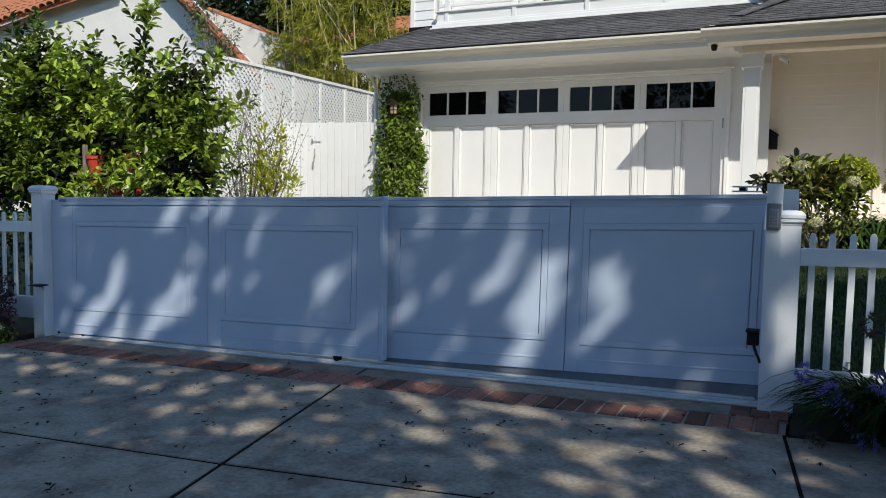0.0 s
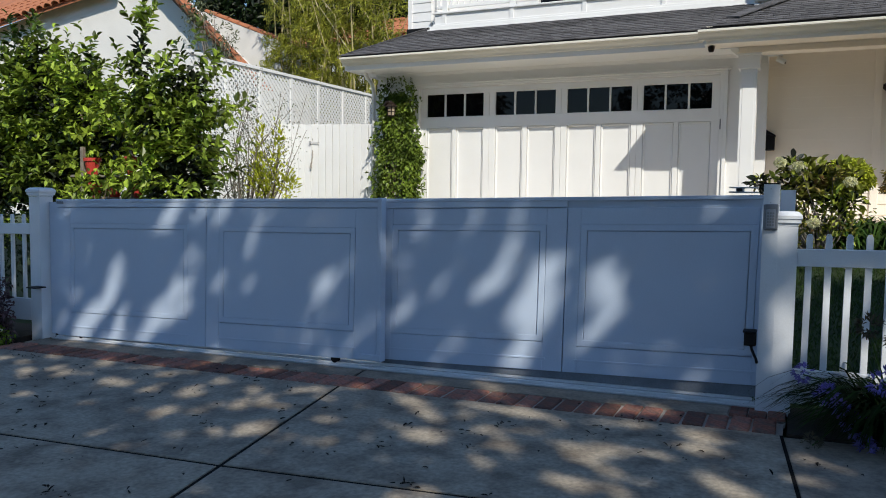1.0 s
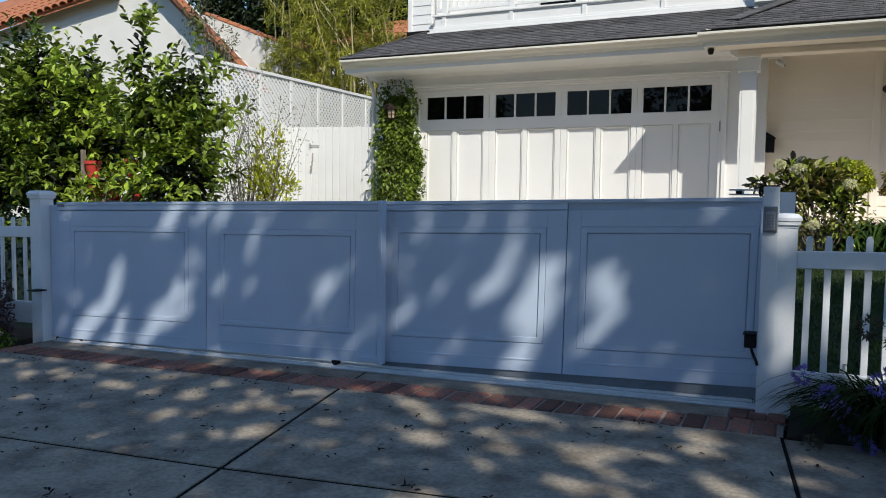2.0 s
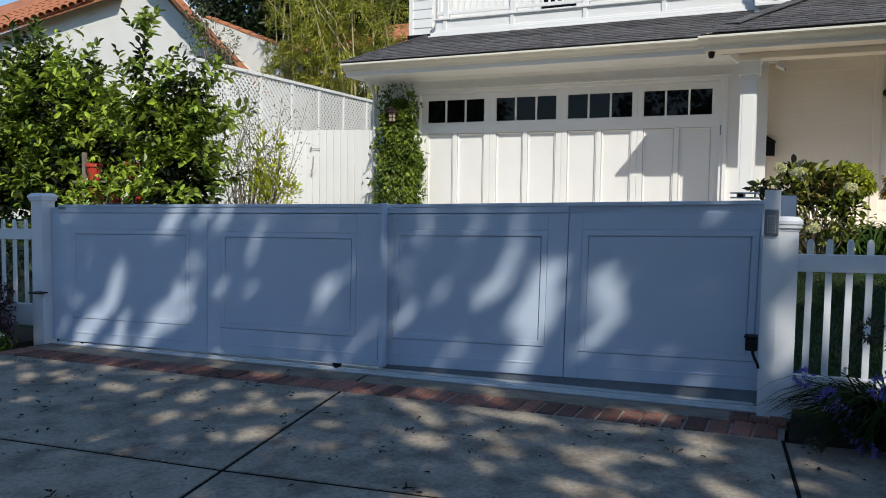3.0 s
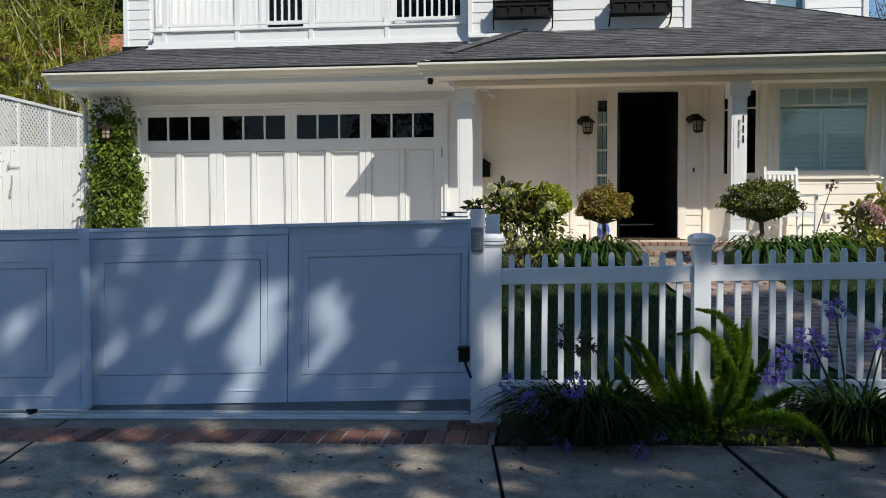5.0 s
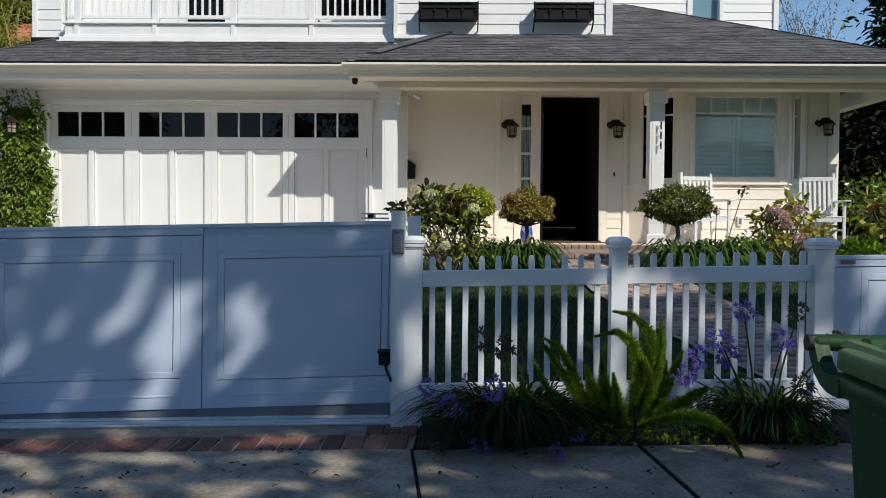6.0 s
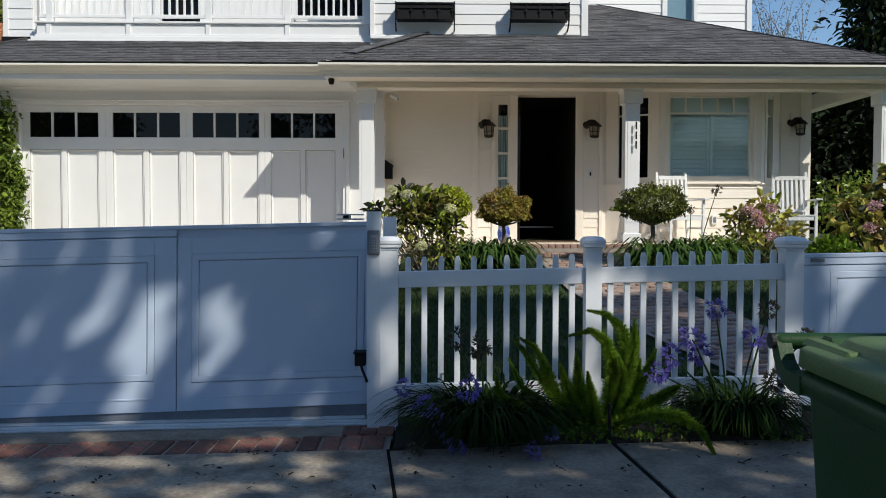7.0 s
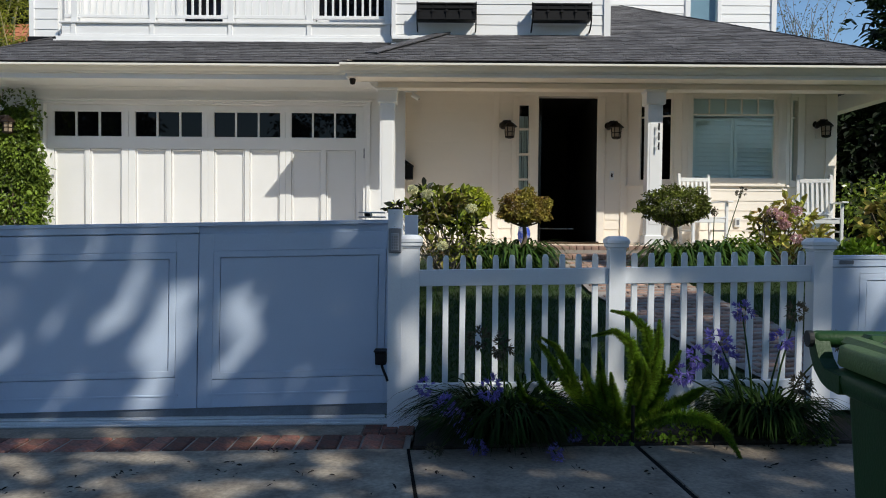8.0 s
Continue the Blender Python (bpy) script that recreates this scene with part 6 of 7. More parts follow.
part("verge_board", prism([(-10.4, 3.45), (-14.85, 7.4), (-14.85, 7.55), (-10.33, 3.55)], "y", 13.24, 13.29), material("stained_timber", (0.14, 0.075, 0.04), 0.7, 0.15, 4, 60, 0.3), nb)
nb2 = thing("stucco_house", "white stucco house with tile coping beyond the lattice fence", "house")
part("wall", prism([(-20, 1), (-11.6, 1), (-11.6, 4.95), (-15.3, 6.35), (-20, 6.35)], "y", 17.0, 17.3), stucco, nb2)
cp = Vector((-11.5 + 15.3, 0, 4.9 - 6.35)).normalized()
for i in range(10):
    ob = new("roof_tile", TILE)
    ob.parent = nb2
    ob.matrix_basis = Matrix.Translation(Vector((-11.5, 17.15, 4.93)) - cp * 0.4 * i) @ Matrix((Vector((0, 1, 0)), -cp, Vector((0, 1, 0)).cross(-cp))).transposed().to_4x4()
nb3 = thing("stucco_house", "distant house with a red tile roof behind the bamboo", "house")
part("wall", boxes((-18, -12.0, 24.2, 30, 1.0, 6.75)), stucco, nb3)
roof_face("roof", [(-18.4, 23.8, 6.75), (-11.7, 23.8, 6.75), (-13.5, 27, 8.2), (-17, 27, 8.2)], tile_red, nb3)
tiles(nb3, (-13.8, 23.75, 6.8), (1, 0, 0), (0, 1, 0.45), 8, 4)

# plants beyond the fence
bamboo_cane = material("bamboo_cane", (0.42, 0.36, 0.16), 0.45, 0.15, 3, 40, 0.0)
bam = thing("bamboo", "tall yellow-green bamboo grove behind the lattice", "bamboo")
culms = [(rng.uniform(-12.3, -8.7), 16.3 + rng.uniform(-0.4, 0.5), rng.uniform(4.9, 7.4)) for _ in range(46)]
for cx, cy, cz in culms:
    part("culm", tube(bmesh.new(), [(cx, cy, 0.9), (cx + 0.05, cy, 3.0), (cx + rng.normal(0, 0.2), cy, cz * 0.8), (cx + rng.normal(0, 0.5), cy - 0.2, cz)], [0.028, 0.025, 0.018, 0.006], 6), bamboo_cane, bam)
node = np.array(culms)[rng.integers(0, 46, 900)]
node = np.stack([node[:, 0] + rng.normal(0, 0.34, 900), node[:, 1] + rng.normal(0, 0.3, 900), 3.1 + (node[:, 2] - 2.9) * rng.random(900) ** 0.8], 1)
spray = rng.normal(0, 0.7, node.shape) + (0, -0.2, -0.1)
bp = np.repeat(node, 22, 0) + np.repeat(spray, 22, 0) * rng.uniform(0, 0.28, (19800, 1)) + rng.normal(0, 0.05, (19800, 3))
leaves("foliage", bp, np.repeat(spray, 22, 0) + rng.normal(0, 0.6, bp.shape) + (0, 0, -0.2), 0.15 * rng.uniform(0.6, 1.4, 19800), 0.026, leaf_bamboo, bam)
shrub("twining_vine", "tangled dark vine over the neighbour's verge", "vine", (-11.4, 13.0, 3.2), [((-11.9, 13.1, 5.2), (0.45, 0.25, 0.8)), ((-11.2, 13.1, 4.4), (0.4, 0.25, 0.6))], 900, (0.09, 0.03), leaf_grey, 26, 0.012, 0.1, 0.4, stem_mat=grey_twig)


def big_tree(name, label, foot, lumps, n, leaf, mat, r0=0.25):
    return shrub(name, label, "tree", foot, lumps, n, leaf, mat, 10, r0, 0.4, 0.35, up=0.0, inner=0.7)


big_tree("background_tree", "dark tree rising behind the bamboo", (-17, 27, 1), [((-18.5, 27, 8.2), (3.2, 2, 2.6)), ((-22, 27, 9.5), (3, 2, 2.5)), ((-13.2, 30, 9.8), (2.6, 2, 1.9)), ((-15.5, 28, 9.5), (3.0, 2, 2.6))], 14000, (0.3, 0.12), leaf_dark)
big_tree("hedge_tree", "dense evergreen beside the porch, leaves darkened for its shade", (9.8, 16.5, 0.9), [((9.3, 16.3, 2.8), (1.6, 1.0, 1.9)), ((11.2, 16.5, 3.0), (1.6, 1.0, 2.2)), ((8.2, 16.8, 2.4), (1.0, 0.8, 1.5)), ((12.8, 16.5, 2.6), (1.4, 1.0, 1.9)), ((9.0, 17.6, 2.6), (1.9, 0.5, 2.2)), ((11.6, 17.6, 2.6), (1.9, 0.5, 2.4))], 16000, (0.19, 0.11), leaf_hedge_shade, 0.12)
big_tree("magnolia_tree", "large dark-leaved magnolia behind the roof", (13.2, 20.5, 0.9), [((12.8, 20.2, 6.6), (1.6, 1.2, 1.5)), ((14.3, 20.5, 6.2), (2.0, 1.5, 2.4)), ((11.9, 20.0, 5.9), (0.7, 0.7, 0.4)), ((12.0, 20.2, 7.6), (0.9, 0.8, 0.5))], 8500, (0.26, 0.11), leaf_dark, 0.16)
shrub("garden_hedge", "bright leafy hedge at the end of the porch", "hedge", (7.4, 13.0, 0.95), [((7.6, 12.8, 1.7), (0.9, 0.5, 0.5)), ((8.8, 13.0, 1.6), (0.9, 0.5, 0.5))], 2200, (0.09, 0.055), leaf_citrus, 8, 0.02, 0.4, 0.3)
bare = thing("bare_tree", "thin bare-twigged tree behind the roof ridge", "tree")
tips = [(rng.uniform(10.6, 13.0), 25 + rng.normal(0, 0.4), rng.uniform(7.4, 9.2)) for _ in range(26)]
part("trunk", tube(bmesh.new(), [(11.8, 25, 0.9), (11.8, 25, 3), (11.7, 25, 5.2)], [0.15, 0.12, 0.08], 8), bark, bare)
twigs(bare, (11.7, 25, 5.2), tips, 0.03, 0.006, grey_twig, "twig", 0.15)
pt = np.array([np.array((11.7, 25, 5.2)) * (1 - f) + np.array(t) * f for t in tips for f in rng.uniform(0.6, 1.0, 22)])
leaves("foliage", pt + rng.normal(0, 0.12, pt.shape), rng.normal(0, 1, pt.shape), 0.1, 0.045, leaf_grey, bare)
far = np.stack([rng.uniform(-80, 80, 60000), rng.uniform(-52, -42, 60000), np.zeros(60000)], 1)
skyline = np.interp(far[:, 0], [-80, -29, -26, -16, -14, -9, -6, 8, 14, 40, 80], [13, 12, 6.8, 6.2, 9.5, 8.0, 11, 9, 7.6, 7.8, 12]) + 0.7 * np.sin(far[:, 0] * 1.3) + 0.4 * np.sin(far[:, 0] * 3.1)
far[:, 2] = rng.random(60000) * skyline
tagged(leaves("far_trees", far, rng.normal(0, 1, far.shape), 1.1, 0.75, leaf_dark), "line of dark trees across the street", "trees", kind="stuff")

# red pots on a timber stand behind the citrus trees
red_clay = material("red_glaze", (0.48, 0.05, 0.035), 0.4, 0.1, 5, 60, 0.1)
stand = thing("plant_stand", "weathered grey-brown timber plant stand", "plant stand")
for sx in (-8.65, -7.75):
    part("leg", boxes((sx - 0.025, sx + 0.025, 7.25, 7.3, 0.3, 1.9), bevel=0.003), grey_twig, stand)
part("shelf", boxes((-8.75, -7.6, 7.15, 7.45, 1.20, 1.23), bevel=0.003), grey_twig, stand)
part("shelf", boxes((-8.75, -7.6, 7.15, 7.45, 1.49, 1.52), bevel=0.003), grey_twig, stand)
for px, pz, k in ((-8.5, 1.52, 1.1), (-8.1, 1.23, 1.1), (-7.75, 1.52, 1.15), (-8.45, 1.23, 0.9), (-7.68, 1.23, 0.9)):
    pot = tagged(part("flower_pot", lathe([(0.06 * k, 0), (0.09 * k, 0.17 * k), (0.105 * k, 0.17 * k), (0.105 * k, 0.21 * k), (0.09 * k, 0.21 * k), (0.085 * k, 0.19 * k)], 16, (px, 7.3, pz)), red_clay, smooth=False), "red glazed flower pot on the timber stand", "flower pot", "red pots")

# ---- porch furniture and fixtures ----


def wall_lamp(x, y, z, label):
    """A lantern: back plate, arm, roof, four glass sides with bars, base."""
    w = thing("wall_lamp", label, "wall lamp", "wall lamps", at=(x, y, z))
    part("back_plate", lathe([(0.0, 0.0), (0.055, 0.0), (0.05, 0.012), (0.02, 0.02), (0.0, 0.022)], 14), bronze, w)
    w.children[-1].matrix_basis = pose(-0.055, 0.082, 0.1, 90)
    part("arm", tube(bmesh.new(), [(-0.055, 0.07, 0.06), (-0.06, 0.02, 0.07), (-0.06, -0.03, 0.1), (-0.035, -0.05, 0.135), (0.0, -0.045, 0.145), (0.03, -0.04, 0.13)], [0.03, 0.036, 0.038, 0.034, 0.024, 0.014], 10), bronze, w, smooth=True)
    part("roof", lathe([(0.012, 0.165), (0.022, 0.14), (0.05, 0.122), (0.1, 0.07), (0.103, 0.055), (0.0, 0.055)], 6, (0.03, -0.04, 0)), bronze, w)
    part("glass", lathe([(0.055, -0.1), (0.064, 0.06)], 6, (0.03, -0.04, 0)), lamp_glass, w)
    for k in range(6):
        a = math.tau * k / 6
        part("bar", tube(bmesh.new(), [(0.03 + 0.057 * math.cos(a), -0.04 + 0.057 * math.sin(a), -0.1), (0.03 + 0.066 * math.cos(a), -0.04 + 0.066 * math.sin(a), 0.06)], 0.0065, 5), bronze, w)
    part("base", lathe([(0.02, -0.125), (0.05, -0.115), (0.064, -0.1), (0.064, -0.088)], 12, (0.03, -0.04, 0)), bronze, w)
    part("band", lathe([(0.064, -0.03), (0.067, -0.024), (0.064, -0.018)], 6, (0.03, -0.04, 0)), bronze, w)
    w.scale = (1.15, 1.0, 0.98)
    part("candle", lathe([(0.014, -0.1), (0.014, 0.0), (0.004, 0.03)], 8, (0.03, -0.04, 0)), white, w)
    return w


wall_lamp(1.25, WALL - 0.09, 2.79, "dark bronze lantern on the wall beside the sidelight")
wall_lamp(2.89, WALL - 0.11, 2.79, "dark bronze lantern on the wall beside the open door")
wall_lamp(6.12, WALL - 0.09, 2.84, "dark bronze lantern at the corner of the porch wall")
wall_lamp(-6.24, GAR - 0.32, 2.74, "dark lantern half hidden in the vine on the garage")
for lx in (1.25, 2.91, 6.12):
    part("lamp_block", boxes((lx - 0.075, lx + 0.075, WALL - 0.024, WALL - 0.002, 2.72, 3.08), bevel=0.003), cream, house)


def rocking_chair(x, y, turn, label):
    """A slatted porch rocker: rockers, four legs, seat slats, arms, tall slatted back."""
    c = thing("rocking_chair", label, "rocking chair", "porch chairs", at=(x, y, FLOOR))
    for s in (-1, 1):
        part("rocker", tube(bmesh.new(), [(s * 0.25, -0.42, 0.07), (s * 0.25, -0.2, 0.02), (s * 0.25, 0.05, 0.012), (s * 0.25, 0.3, 0.03), (s * 0.25, 0.5, 0.09)], 0.018, 6), white, c)
        part("front_leg", boxes((s * 0.25 - 0.02, s * 0.25 + 0.02, -0.26, -0.22, 0.02, 0.62), bevel=0.004), white, c)
        bm = boxes((s * 0.23 - 0.02, s * 0.23 + 0.02, 0.18, 0.22, 0.03, 1.06), bevel=0.004)
        for v in bm.verts:
            v.co.y += 0.16 * max(0, v.co.z - 0.4)
        part("back_post", bm, white, c)
        part("arm", boxes((s * 0.27 - 0.045, s * 0.27 + 0.045, -0.32, 0.26, 0.62, 0.645), bevel=0.006), white, c)
        part("side_stretcher", boxes((s * 0.25 - 0.012, s * 0.25 + 0.012, -0.24, 0.2, 0.2, 0.23), bevel=0.003), white, c)
    for k in range(7):
        yy = -0.26 + 0.075 * k
        part("seat_slat", boxes((-0.25, 0.25, yy, yy + 0.055, 0.395 - 0.01 * k, 0.413 - 0.01 * k), bevel=0.004), white, c)
    part("front_apron", boxes((-0.23, 0.23, -0.25, -0.23, 0.33, 0.39), bevel=0.003), white, c)
    for z0, z1 in ((0.94, 1.0), (0.46, 0.5)):
        off = 0.16 * (z0 - 0.4)
        part("back_rail", boxes((-0.21, 0.21, 0.185 + off, 0.21 + off, z0, z1), bevel=0.004), white, c)
    for k in range(6):
        xx = -0.165 + 0.066 * k
        bm = boxes((xx - 0.018, xx + 0.018, 0.19, 0.205, 0.5, 0.94), bevel=0.003)
        for v in bm.verts:
            v.co.y += 0.16 * (v.co.z - 0.4)
        part("back_slat", bm, white, c)
    c.rotation_euler = (0, 0, radians(turn))
    return c


rocking_chair(4.05, 11.28, 8, "white slatted rocking chair on the porch before the bay")
rocking_chair(5.76, 11.32, -12, "white slatted rocking chair at the end of the porch")
mail = thing("mailbox", "black metal wall mailbox with a sloping lid", "mailbox")
part("box", prism([(-0.325, 2.03), (-0.21, 2.03), (-0.21, 2.22), (-0.325, 2.26)], "y", 11.84, 12.08), black_metal, mail)
part("lid", prism([(-0.325, 2.262), (-0.2, 2.222), (-0.195, 2.235), (-0.325, 2.32)], "y", 11.83, 12.085), black_metal, mail)
scam = thing("security_camera", "small white security camera under the porch ceiling", "camera")
part("mount", boxes((-0.32, -0.13, 11.44, 11.5, 3.285, 3.3), bevel=0.003), white, scam)
scb = lathe([(0.0, -0.06), (0.036, -0.06), (0.036, 0.05), (0.03, 0.06), (0.0, 0.055)], 14)
bmesh.ops.rotate(scb, cent=(0, 0, 0), matrix=Matrix.Rotation(radians(120), 3, "Y"), verts=scb.verts)
bmesh.ops.translate(scb, vec=(-0.15, 11.46, 3.22), verts=scb.verts)
part("housing", scb, white, scam)
part("lens", boxes((-0.115, -0.095, 11.44, 11.48, 3.17, 3.2), bevel=0.004), black_metal, scam)
part("arm", tube(bmesh.new(), [(-0.2, 11.46, 3.29), (-0.19, 11.46, 3.26), (-0.17, 11.46, 3.23)], 0.012, 6), white, scam)
tagged(part("motion_sensor", lathe([(0.0, -0.055), (0.03, -0.05), (0.04, -0.02), (0.045, 0.02), (0.03, 0.03), (0.0, 0.03)], 14, (-0.99, 10.72, 3.31)), bronze), "small brown motion sensor under the porch eave", "sensor")
bell = thing("doorbell", "narrow white doorbell plate with a dark button", "doorbell")
part("plate", boxes((2.86, 2.925, WALL - 0.022, WALL - 0.012, 2.05, 2.19), bevel=0.003), white, bell)
part("button", boxes((2.88, 2.905, WALL - 0.03, WALL - 0.022, 2.09, 2.15), bevel=0.003), black_metal, bell)
outl = thing("outlet_cover", "small grey outdoor socket on the clapboards", "socket")
part("cover", boxes((4.67, 4.75, BAY - 0.045, BAY - 0.012, 1.33, 1.47), bevel=0.004), white, outl)
part("face", boxes((4.69, 4.73, BAY - 0.05, BAY - 0.045, 1.36, 1.44), bevel=0.002), grey_plastic, outl)
blue = material("blue_glaze", (0.05, 0.09, 0.45), 0.2, 0.3, 14, 40, 0.05, stain=(0.5, 0.52, 0.6))
tagged(part("ceramic_jar", lathe([(0.05, 0), (0.085, 0.06), (0.095, 0.14), (0.08, 0.22), (0.05, 0.26), (0.055, 0.28), (0.03, 0.28)], 20, (1.46, 11.3, FLOOR)), blue, smooth=True), "blue and white glazed jar beside the door", "jar")
tagged(part("door_mat", boxes((1.8, 2.65, 11.4, 11.95, FLOOR, FLOOR + 0.015), bevel=0.004), material("coir", (0.12, 0.075, 0.04), 0.95, 0.2, 20, 120, 0.5)), "brown coir mat at the front door", "door mat")

# ---- bin ----
bin_green = material("bin_plastic", (0.018, 0.056, 0.016), 0.48, 0.12, 3, 160, 0.12, spec=0.22)
lid_green = material("bin_lid_plastic", (0.095, 0.15, 0.05), 0.5, 0.15, 3, 160, 0.12, spec=0.3)
grip_black = material("grip_rubber", (0.01, 0.012, 0.011), 0.6, 0.1, 8, 120, 0.1)


def round_box(rows, radius, segs=6, shift=None):
    """A box with rounded corners, drawn as rings of (half width, half depth, height)."""
    bm = bmesh.new()
    rings = []
    for hx, hy, hz in rows:
        r = min(radius, hx * 0.8, hy * 0.8)
        ring = []
        for cx, cy, a0 in ((1, 1, 0), (-1, 1, 90), (-1, -1, 180), (1, -1, 270)):
            for k in range(segs + 1):
                a = radians(a0 + 90 * k / segs)
                ring.append(bm.verts.new((cx * (hx - r) + r * math.cos(a), cy * (hy - r) + r * math.sin(a), hz)))
        rings.append(ring)
    for r0, r1 in zip(rings, rings[1:]):
        for k in range(len(r0)):
            bm.faces.new((r0[k], r0[(k + 1) % len(r0)], r1[(k + 1) % len(r0)], r1[k]))
    bm.faces.new(list(reversed(rings[0])))
    bm.faces.new(rings[-1])
    return bm


wheelie = thing("wheelie_bin", "dark green plastic wheeled bin with a domed lid", "bin", at=(1.617, 1.38, -0.014))
part("body", round_box([(0.272, 0.29, 0.03), (0.284, 0.302, 0.034), (0.29, 0.308, 0.06), (0.336, 0.362, 0.94), (0.337, 0.363, 0.966)], 0.06), bin_green, wheelie, smooth=True)
part("rim", round_box([(0.33, 0.356, 0.948), (0.352, 0.386, 0.95), (0.359, 0.393, 0.956), (0.365, 0.399, 0.985), (0.362, 0.396, 0.995), (0.346, 0.378, 0.998), (0.338, 0.37, 1.012)], 0.06), bin_green, wheelie, smooth=True)
lid = part("lid", round_box([(0.34, 0.366, 1.012), (0.357, 0.383, 1.0125), (0.36, 0.386, 1.016), (0.358, 0.384, 1.048), (0.357, 0.383, 1.055), (0.348, 0.374, 1.06), (0.3, 0.33, 1.066), (0.292, 0.322, 1.07),
                             (0.284, 0.314, 1.086), (0.276, 0.306, 1.09), (0.21, 0.24, 1.094), (0.204, 0.234, 1.091), (0.196, 0.226, 1.078), (0.19, 0.22, 1.076), (0.02, 0.02, 1.078)], 0.075), lid_green, wheelie, "green domed lid with dusty scuffs", smooth=True)
part("lid_hinge", boxes((-0.27, 0.27, 0.372, 0.435, 1.04, 1.075), bevel=0.014), bin_green, lid)
for s in (-1, 1):
    part("lid_rib", boxes((s * 0.3 - 0.028, s * 0.3 + 0.028, 0.16, 0.395, 1.045, 1.073), bevel=0.013), lid_green, lid)
for s in (-1, 1):
    part("hinge_arm", prism([(0.3, 0.95), (0.36, 0.951), (0.4, 0.962), (0.436, 0.984), (0.46, 1.015), (0.475, 1.05), (0.47, 1.072), (0.445, 1.074), (0.43, 1.045), (0.41, 1.015), (0.38, 0.996), (0.3, 0.994)], "x", s * 0.349 - 0.018, s * 0.349 + 0.018), bin_green, wheelie)
part("handle", tube(bmesh.new(), [(-0.372, 0.455, 1.056), (-0.355, 0.455, 1.056), (-0.1, 0.455, 1.056), (0.1, 0.455, 1.056), (0.355, 0.455, 1.056), (0.372, 0.455, 1.056)], [0.016, 0.021, 0.021, 0.021, 0.021, 0.016], 14), bin_green, wheelie, smooth=True)
for s in (-1, 1):
    part("grip_cap", tube(bmesh.new(), [(s * 0.366, 0.455, 1.056), (s * 0.378, 0.455, 1.056)], 0.0205, 14), grip_black, wheelie)
    wb_ = lathe([(0.02, -0.03), (0.1, -0.03), (0.105, 0.0), (0.1, 0.03), (0.02, 0.03)], 20)
    bmesh.ops.rotate(wb_, cent=(0, 0, 0), matrix=Matrix.Rotation(radians(90), 3, "Y"), verts=wb_.verts)
    bmesh.ops.translate(wb_, vec=(s * 0.3, 0.33, 0.105), verts=wb_.verts)
    wh = part("wheel", wb_, black_metal, wheelie)
wheelie.rotation_euler = (0, 0, radians(-3))

# fallen leaves on the concrete
dead_leaf = material("dead_leaf", (0.022, 0.016, 0.011), 0.85, 0.2, 9, 40, 0.2, island=0.5, spec=0.2)
spots = np.stack([rng.uniform(-7.5, 3.4, 170), rng.uniform(1.6, 4.45, 170)], 1)
pick = spots[rng.integers(0, 170, 820)] + rng.normal(0, 0.06, (820, 2)) * rng.choice([0.4, 1.0, 6.0], (820, 1))
n = len(pick)
lp = np.stack([pick[:, 0], pick[:, 1], SLOPE * pick[:, 0] + 0.006], 1)
tagged(leaves("leaf_litter", lp, np.stack([rng.normal(0, 1, n), rng.normal(0, 1, n), rng.uniform(0.0, 0.5, n)], 1), rng.uniform(0.01, 0.045, n), rng.uniform(0.005, 0.018, n), dead_leaf, fold=0.3, oval=True), "small dark dead leaves scattered on the concrete", "leaf litter", kind="stuff")

# ---- brick path and steps ----
path = thing("brick_path", "curving red brick garden path up to the steps", "path", kind="structure")
bed = bmesh.new()
edge = [(float(np.interp(v, [5.05, 5.6, 7.0, 8.3, 9.72], [3.65, 3.4, 2.8, 2.45, 2.32])), v) for v in np.linspace(5.05, 9.78, 14)]
left_, right_ = [[bed.verts.new((x + o, v, lot(x + o, v) + 0.029)) for x, v in edge] for o in (-0.56, 0.62)]
for k in range(13):
    bed.faces.new((left_[k], right_[k], right_[k + 1], left_[k + 1]))
part("mortar_bed", bed, mortar, path)
curve_y = [5.05, 5.6, 7.0, 8.3, 9.72]
curve_x = [3.65, 3.4, 2.8, 2.45, 2.32]
y, row = 5.1, 0
while y < 9.7:
    cx = float(np.interp(y, curve_y, curve_x))
    turn = math.degrees(math.atan2(np.interp(y + 0.1, curve_y, curve_x) - cx, 0.1))
    half = 0.5
    for k in range(5):
        off = -half + 0.1 + 0.208 * k + (0.1 if row % 2 else 0.0)
        bx = cx + off
        brick(path, bx, y, lot(bx, y) + 0.035 + rb.uniform(-0.004, 0.004), 90 - turn * 0.5 + rb.uniform(-1.5, 1.5), mesh=BRICK_PATH)
    y += 0.108
    row += 1
steps = thing("brick_steps", "two red brick steps up to the porch", "steps", kind="structure")
part("core", boxes((1.72, 2.92, 9.78, 10.92, 0.6, 0.9), (1.5, 3.1, 10.5, 10.95, 0.6, 1.0)), mortar, steps)
for k in range(12):
    brick(steps, 1.78 + 0.1 * k, 9.87, 0.96, rb.uniform(-1, 1), mesh=BRICK_PATH)
    for r in range(5):
        if r % 1 == 0 and k < 6:
            brick(steps, 1.83 + 0.2 * k, 10.03 + 0.105 * r, 0.955 + rb.uniform(-0.003, 0.003), 90, mesh=BRICK_PATH)
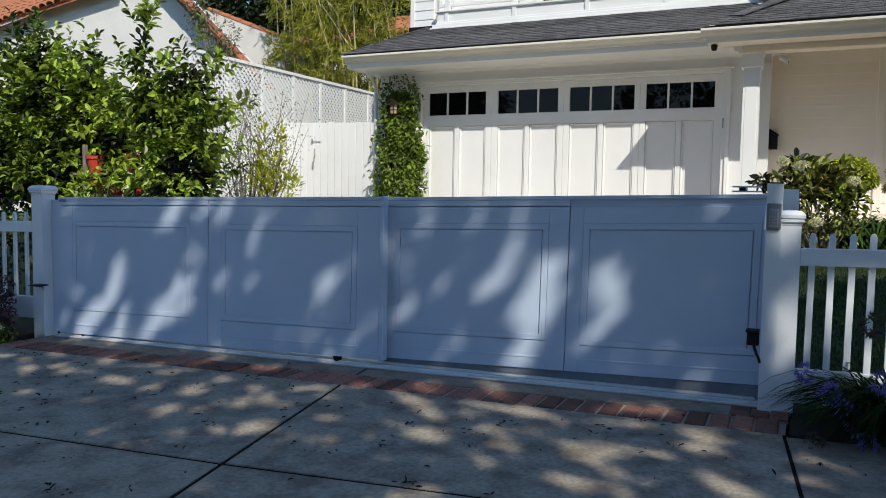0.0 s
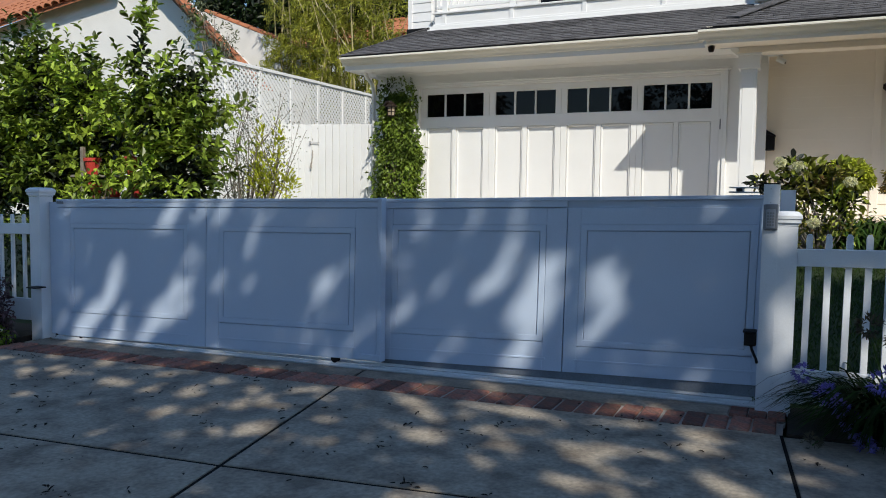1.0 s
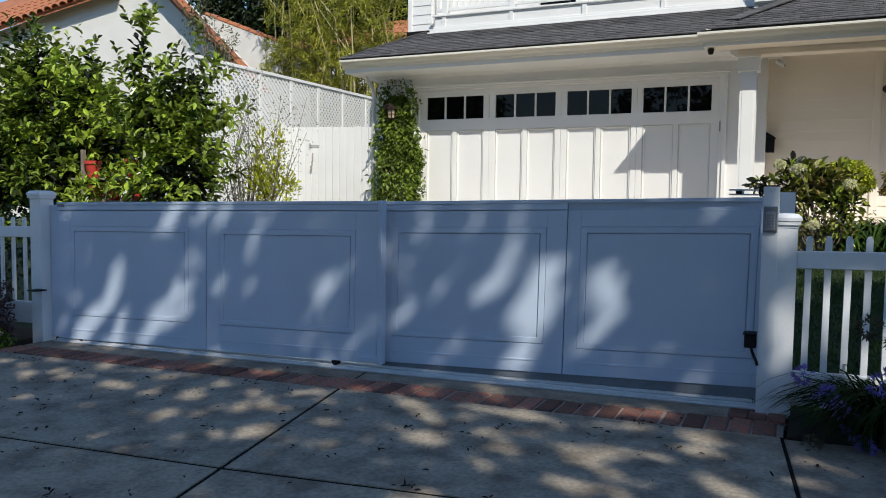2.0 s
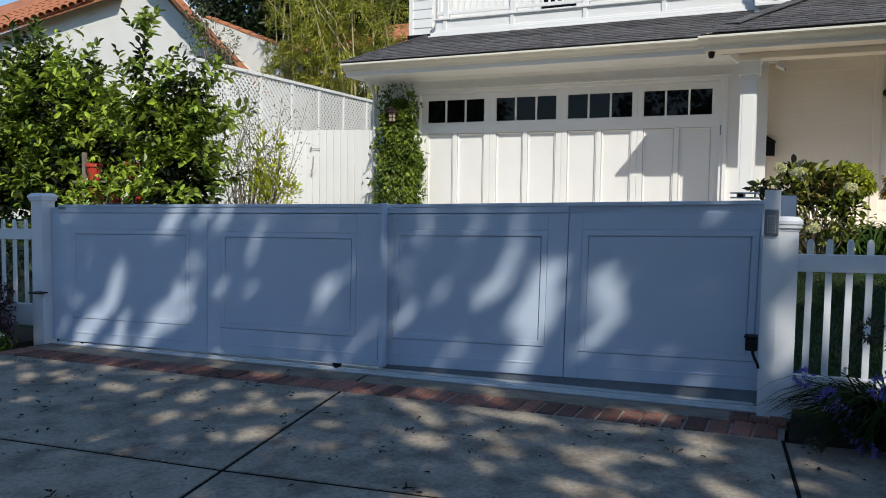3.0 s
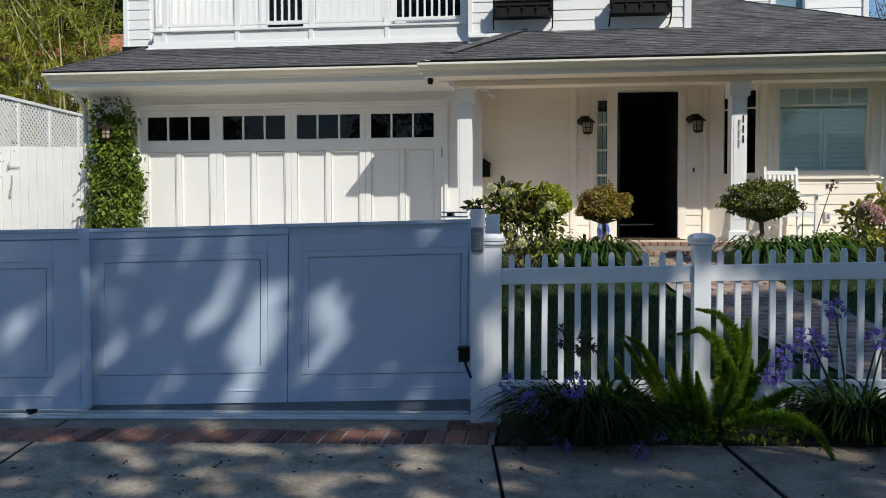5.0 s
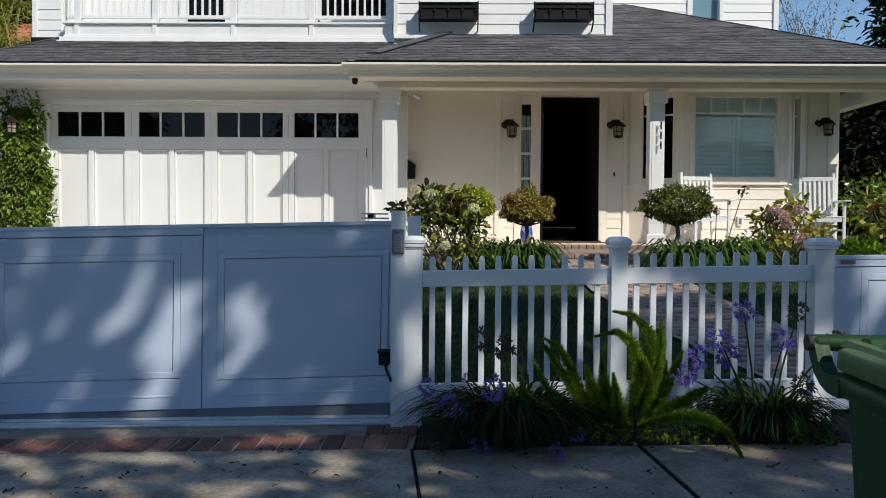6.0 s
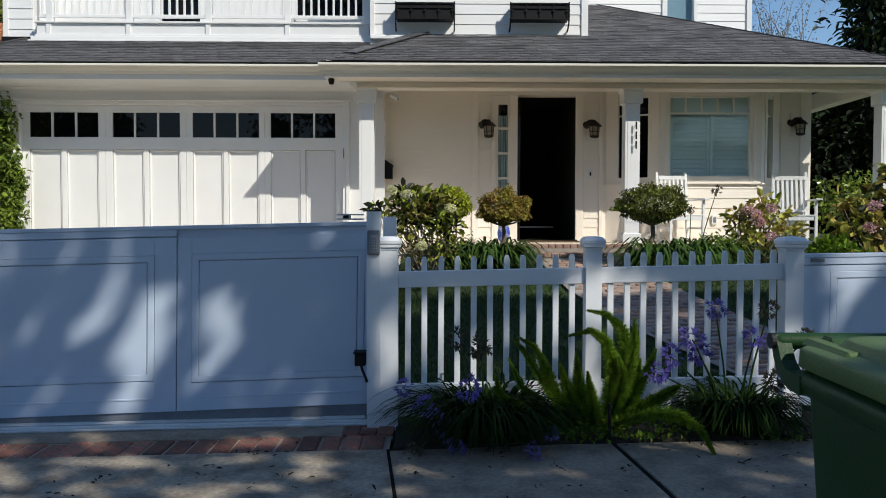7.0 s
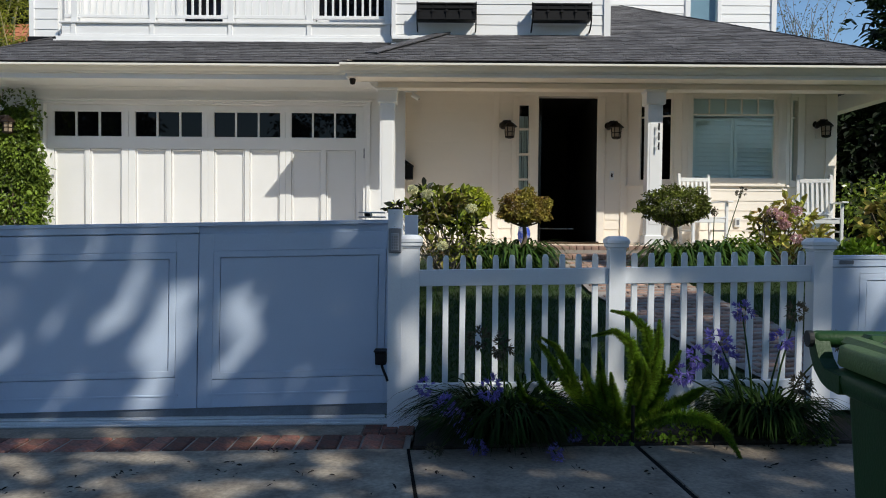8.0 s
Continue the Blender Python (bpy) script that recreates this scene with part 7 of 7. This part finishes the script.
for k in range(16):
    brick(steps, 1.55 + 0.1 * k, 10.6, 1.055, rb.uniform(-1, 1), mesh=BRICK_PATH)
    if k < 8:
        for r in range(2):
            brick(steps, 1.6 + 0.2 * k, 10.76 + 0.105 * r, 1.052, 90, mesh=BRICK_PATH)
for k in range(6):
    for r in range(2):
        brick(steps, 1.82 + 0.2 * k, 9.8, 0.86 - 0.075 * r, 90, mesh=BRICK_PATH)

# ---- roof shingles ----
SHINGLE = bpy.data.meshes.new("shingle")
_b = box(bmesh.new(), -0.5, 0.5, 0.0, 1.0, -0.5, 0.5)
_b.to_mesh(SHINGLE)
_b.free()
SHINGLE.materials.append(shingle)


def shingle_roof(parent, face, left, right, y0, y1, limit, seed):
    """Courses of laminated shingles; those nearest the eave are pieces of their own, the rest one mesh."""
    g = random.Random(seed)
    tilt = math.degrees(math.atan(PITCH))
    c, s = math.cos(math.atan(PITCH)), math.sin(math.atan(PITCH))
    count, verts, faces = 0, [], []
    y = y0
    while y < y1:
        x = left(y) - g.uniform(0, 0.25)
        while x < right(y):
            w = g.uniform(0.11, 0.22)
            xa, xb = max(x, left(y)), min(x + w - g.choice((0.002, 0.002, 0.006)), right(y))
            thick = g.choice((0.007, 0.01, 0.015))
            if xb - xa > 0.03:
                m = Matrix.Translation(((xa + xb) / 2, y, face(0, y) + 0.018)) @ pose(0, 0, 0, tilt - 2.0) @ Matrix.Diagonal((xb - xa, 0.1, thick, 1))
                if count < limit:
                    ob = new("shingle", SHINGLE)
                    ob.parent = parent
                    ob.matrix_basis = m
                else:
                    k = len(verts)
                    verts += [tuple(m @ v.co) for v in SHINGLE.vertices]
                    faces += [tuple(k + i for i in f.vertices) for f in SHINGLE.polygons]
                count += 1
            x += w
        y += 0.12 * c
    if verts:
        me = bpy.data.meshes.new("upper_shingles")
        me.from_pydata(verts, [], faces)
        me.materials.append(shingle)
        ob = new("upper_shingles", me)
        ob.parent = parent
        ob["kind"] = "stuff"


shingle_roof(part_roof, roof_garage, lambda y: -6.91 + 0.5 * (y - 10.94), lambda y: -1.02 + 0.82 * (y - 10.94), 10.92, 12.5, 290, 3)
shingle_roof(porch_roof, roof_porch, lambda y: -1.0 + 0.68 * (y - 10.43), lambda y: 7.12 - 0.705 * (y - 10.43), 10.41, 15.2, 290, 8)
part("step_flashing", boxes((-6.45, -5.9, UP - 0.06, UP - 0.03, 4.2, 4.3)), black_metal, house)
for i in range(2, 13):
    f = i / 13
    a = Vector((-0.97 + 1.47 * f, 10.45 + 2.15 * f, 0))
    a.z = roof_porch(0, a.y) + 0.035
    ob = new("hip_cap", SHINGLE)
    ob.parent = porch_roof
    ob.matrix_basis = Matrix.Translation(a) @ pose(0, 0, 0, 22, 8, -35) @ Matrix.Diagonal((0.22, 0.26, 0.014, 1))
for i in range(34):
    f = i / 34
    a = Vector((7.12 - 3.4 * f, 10.43 + 4.82 * f, 0))
    a.z = roof_porch(0, a.y) + 0.012
    ob = new("hip_cap", SHINGLE)
    ob.parent = porch_roof
    ob.matrix_basis = Matrix.Translation(a) @ pose(0, 0, 0, 20, 0, 35) @ Matrix.Diagonal((0.16, 0.22, 0.012, 1))
for i in range(1, 12):
    a = Vector((-6.9 + 0.86 * i / 12, 10.94 + 1.72 * i / 12, 0))
    a.z = roof_garage(0, a.y) + 0.022
    ob = new("hip_cap", SHINGLE)
    ob.parent = part_roof
    ob.matrix_basis = Matrix.Translation(a) @ pose(0, 0, 0, 20, 0, -27) @ Matrix.Diagonal((0.18, 0.24, 0.014, 1))
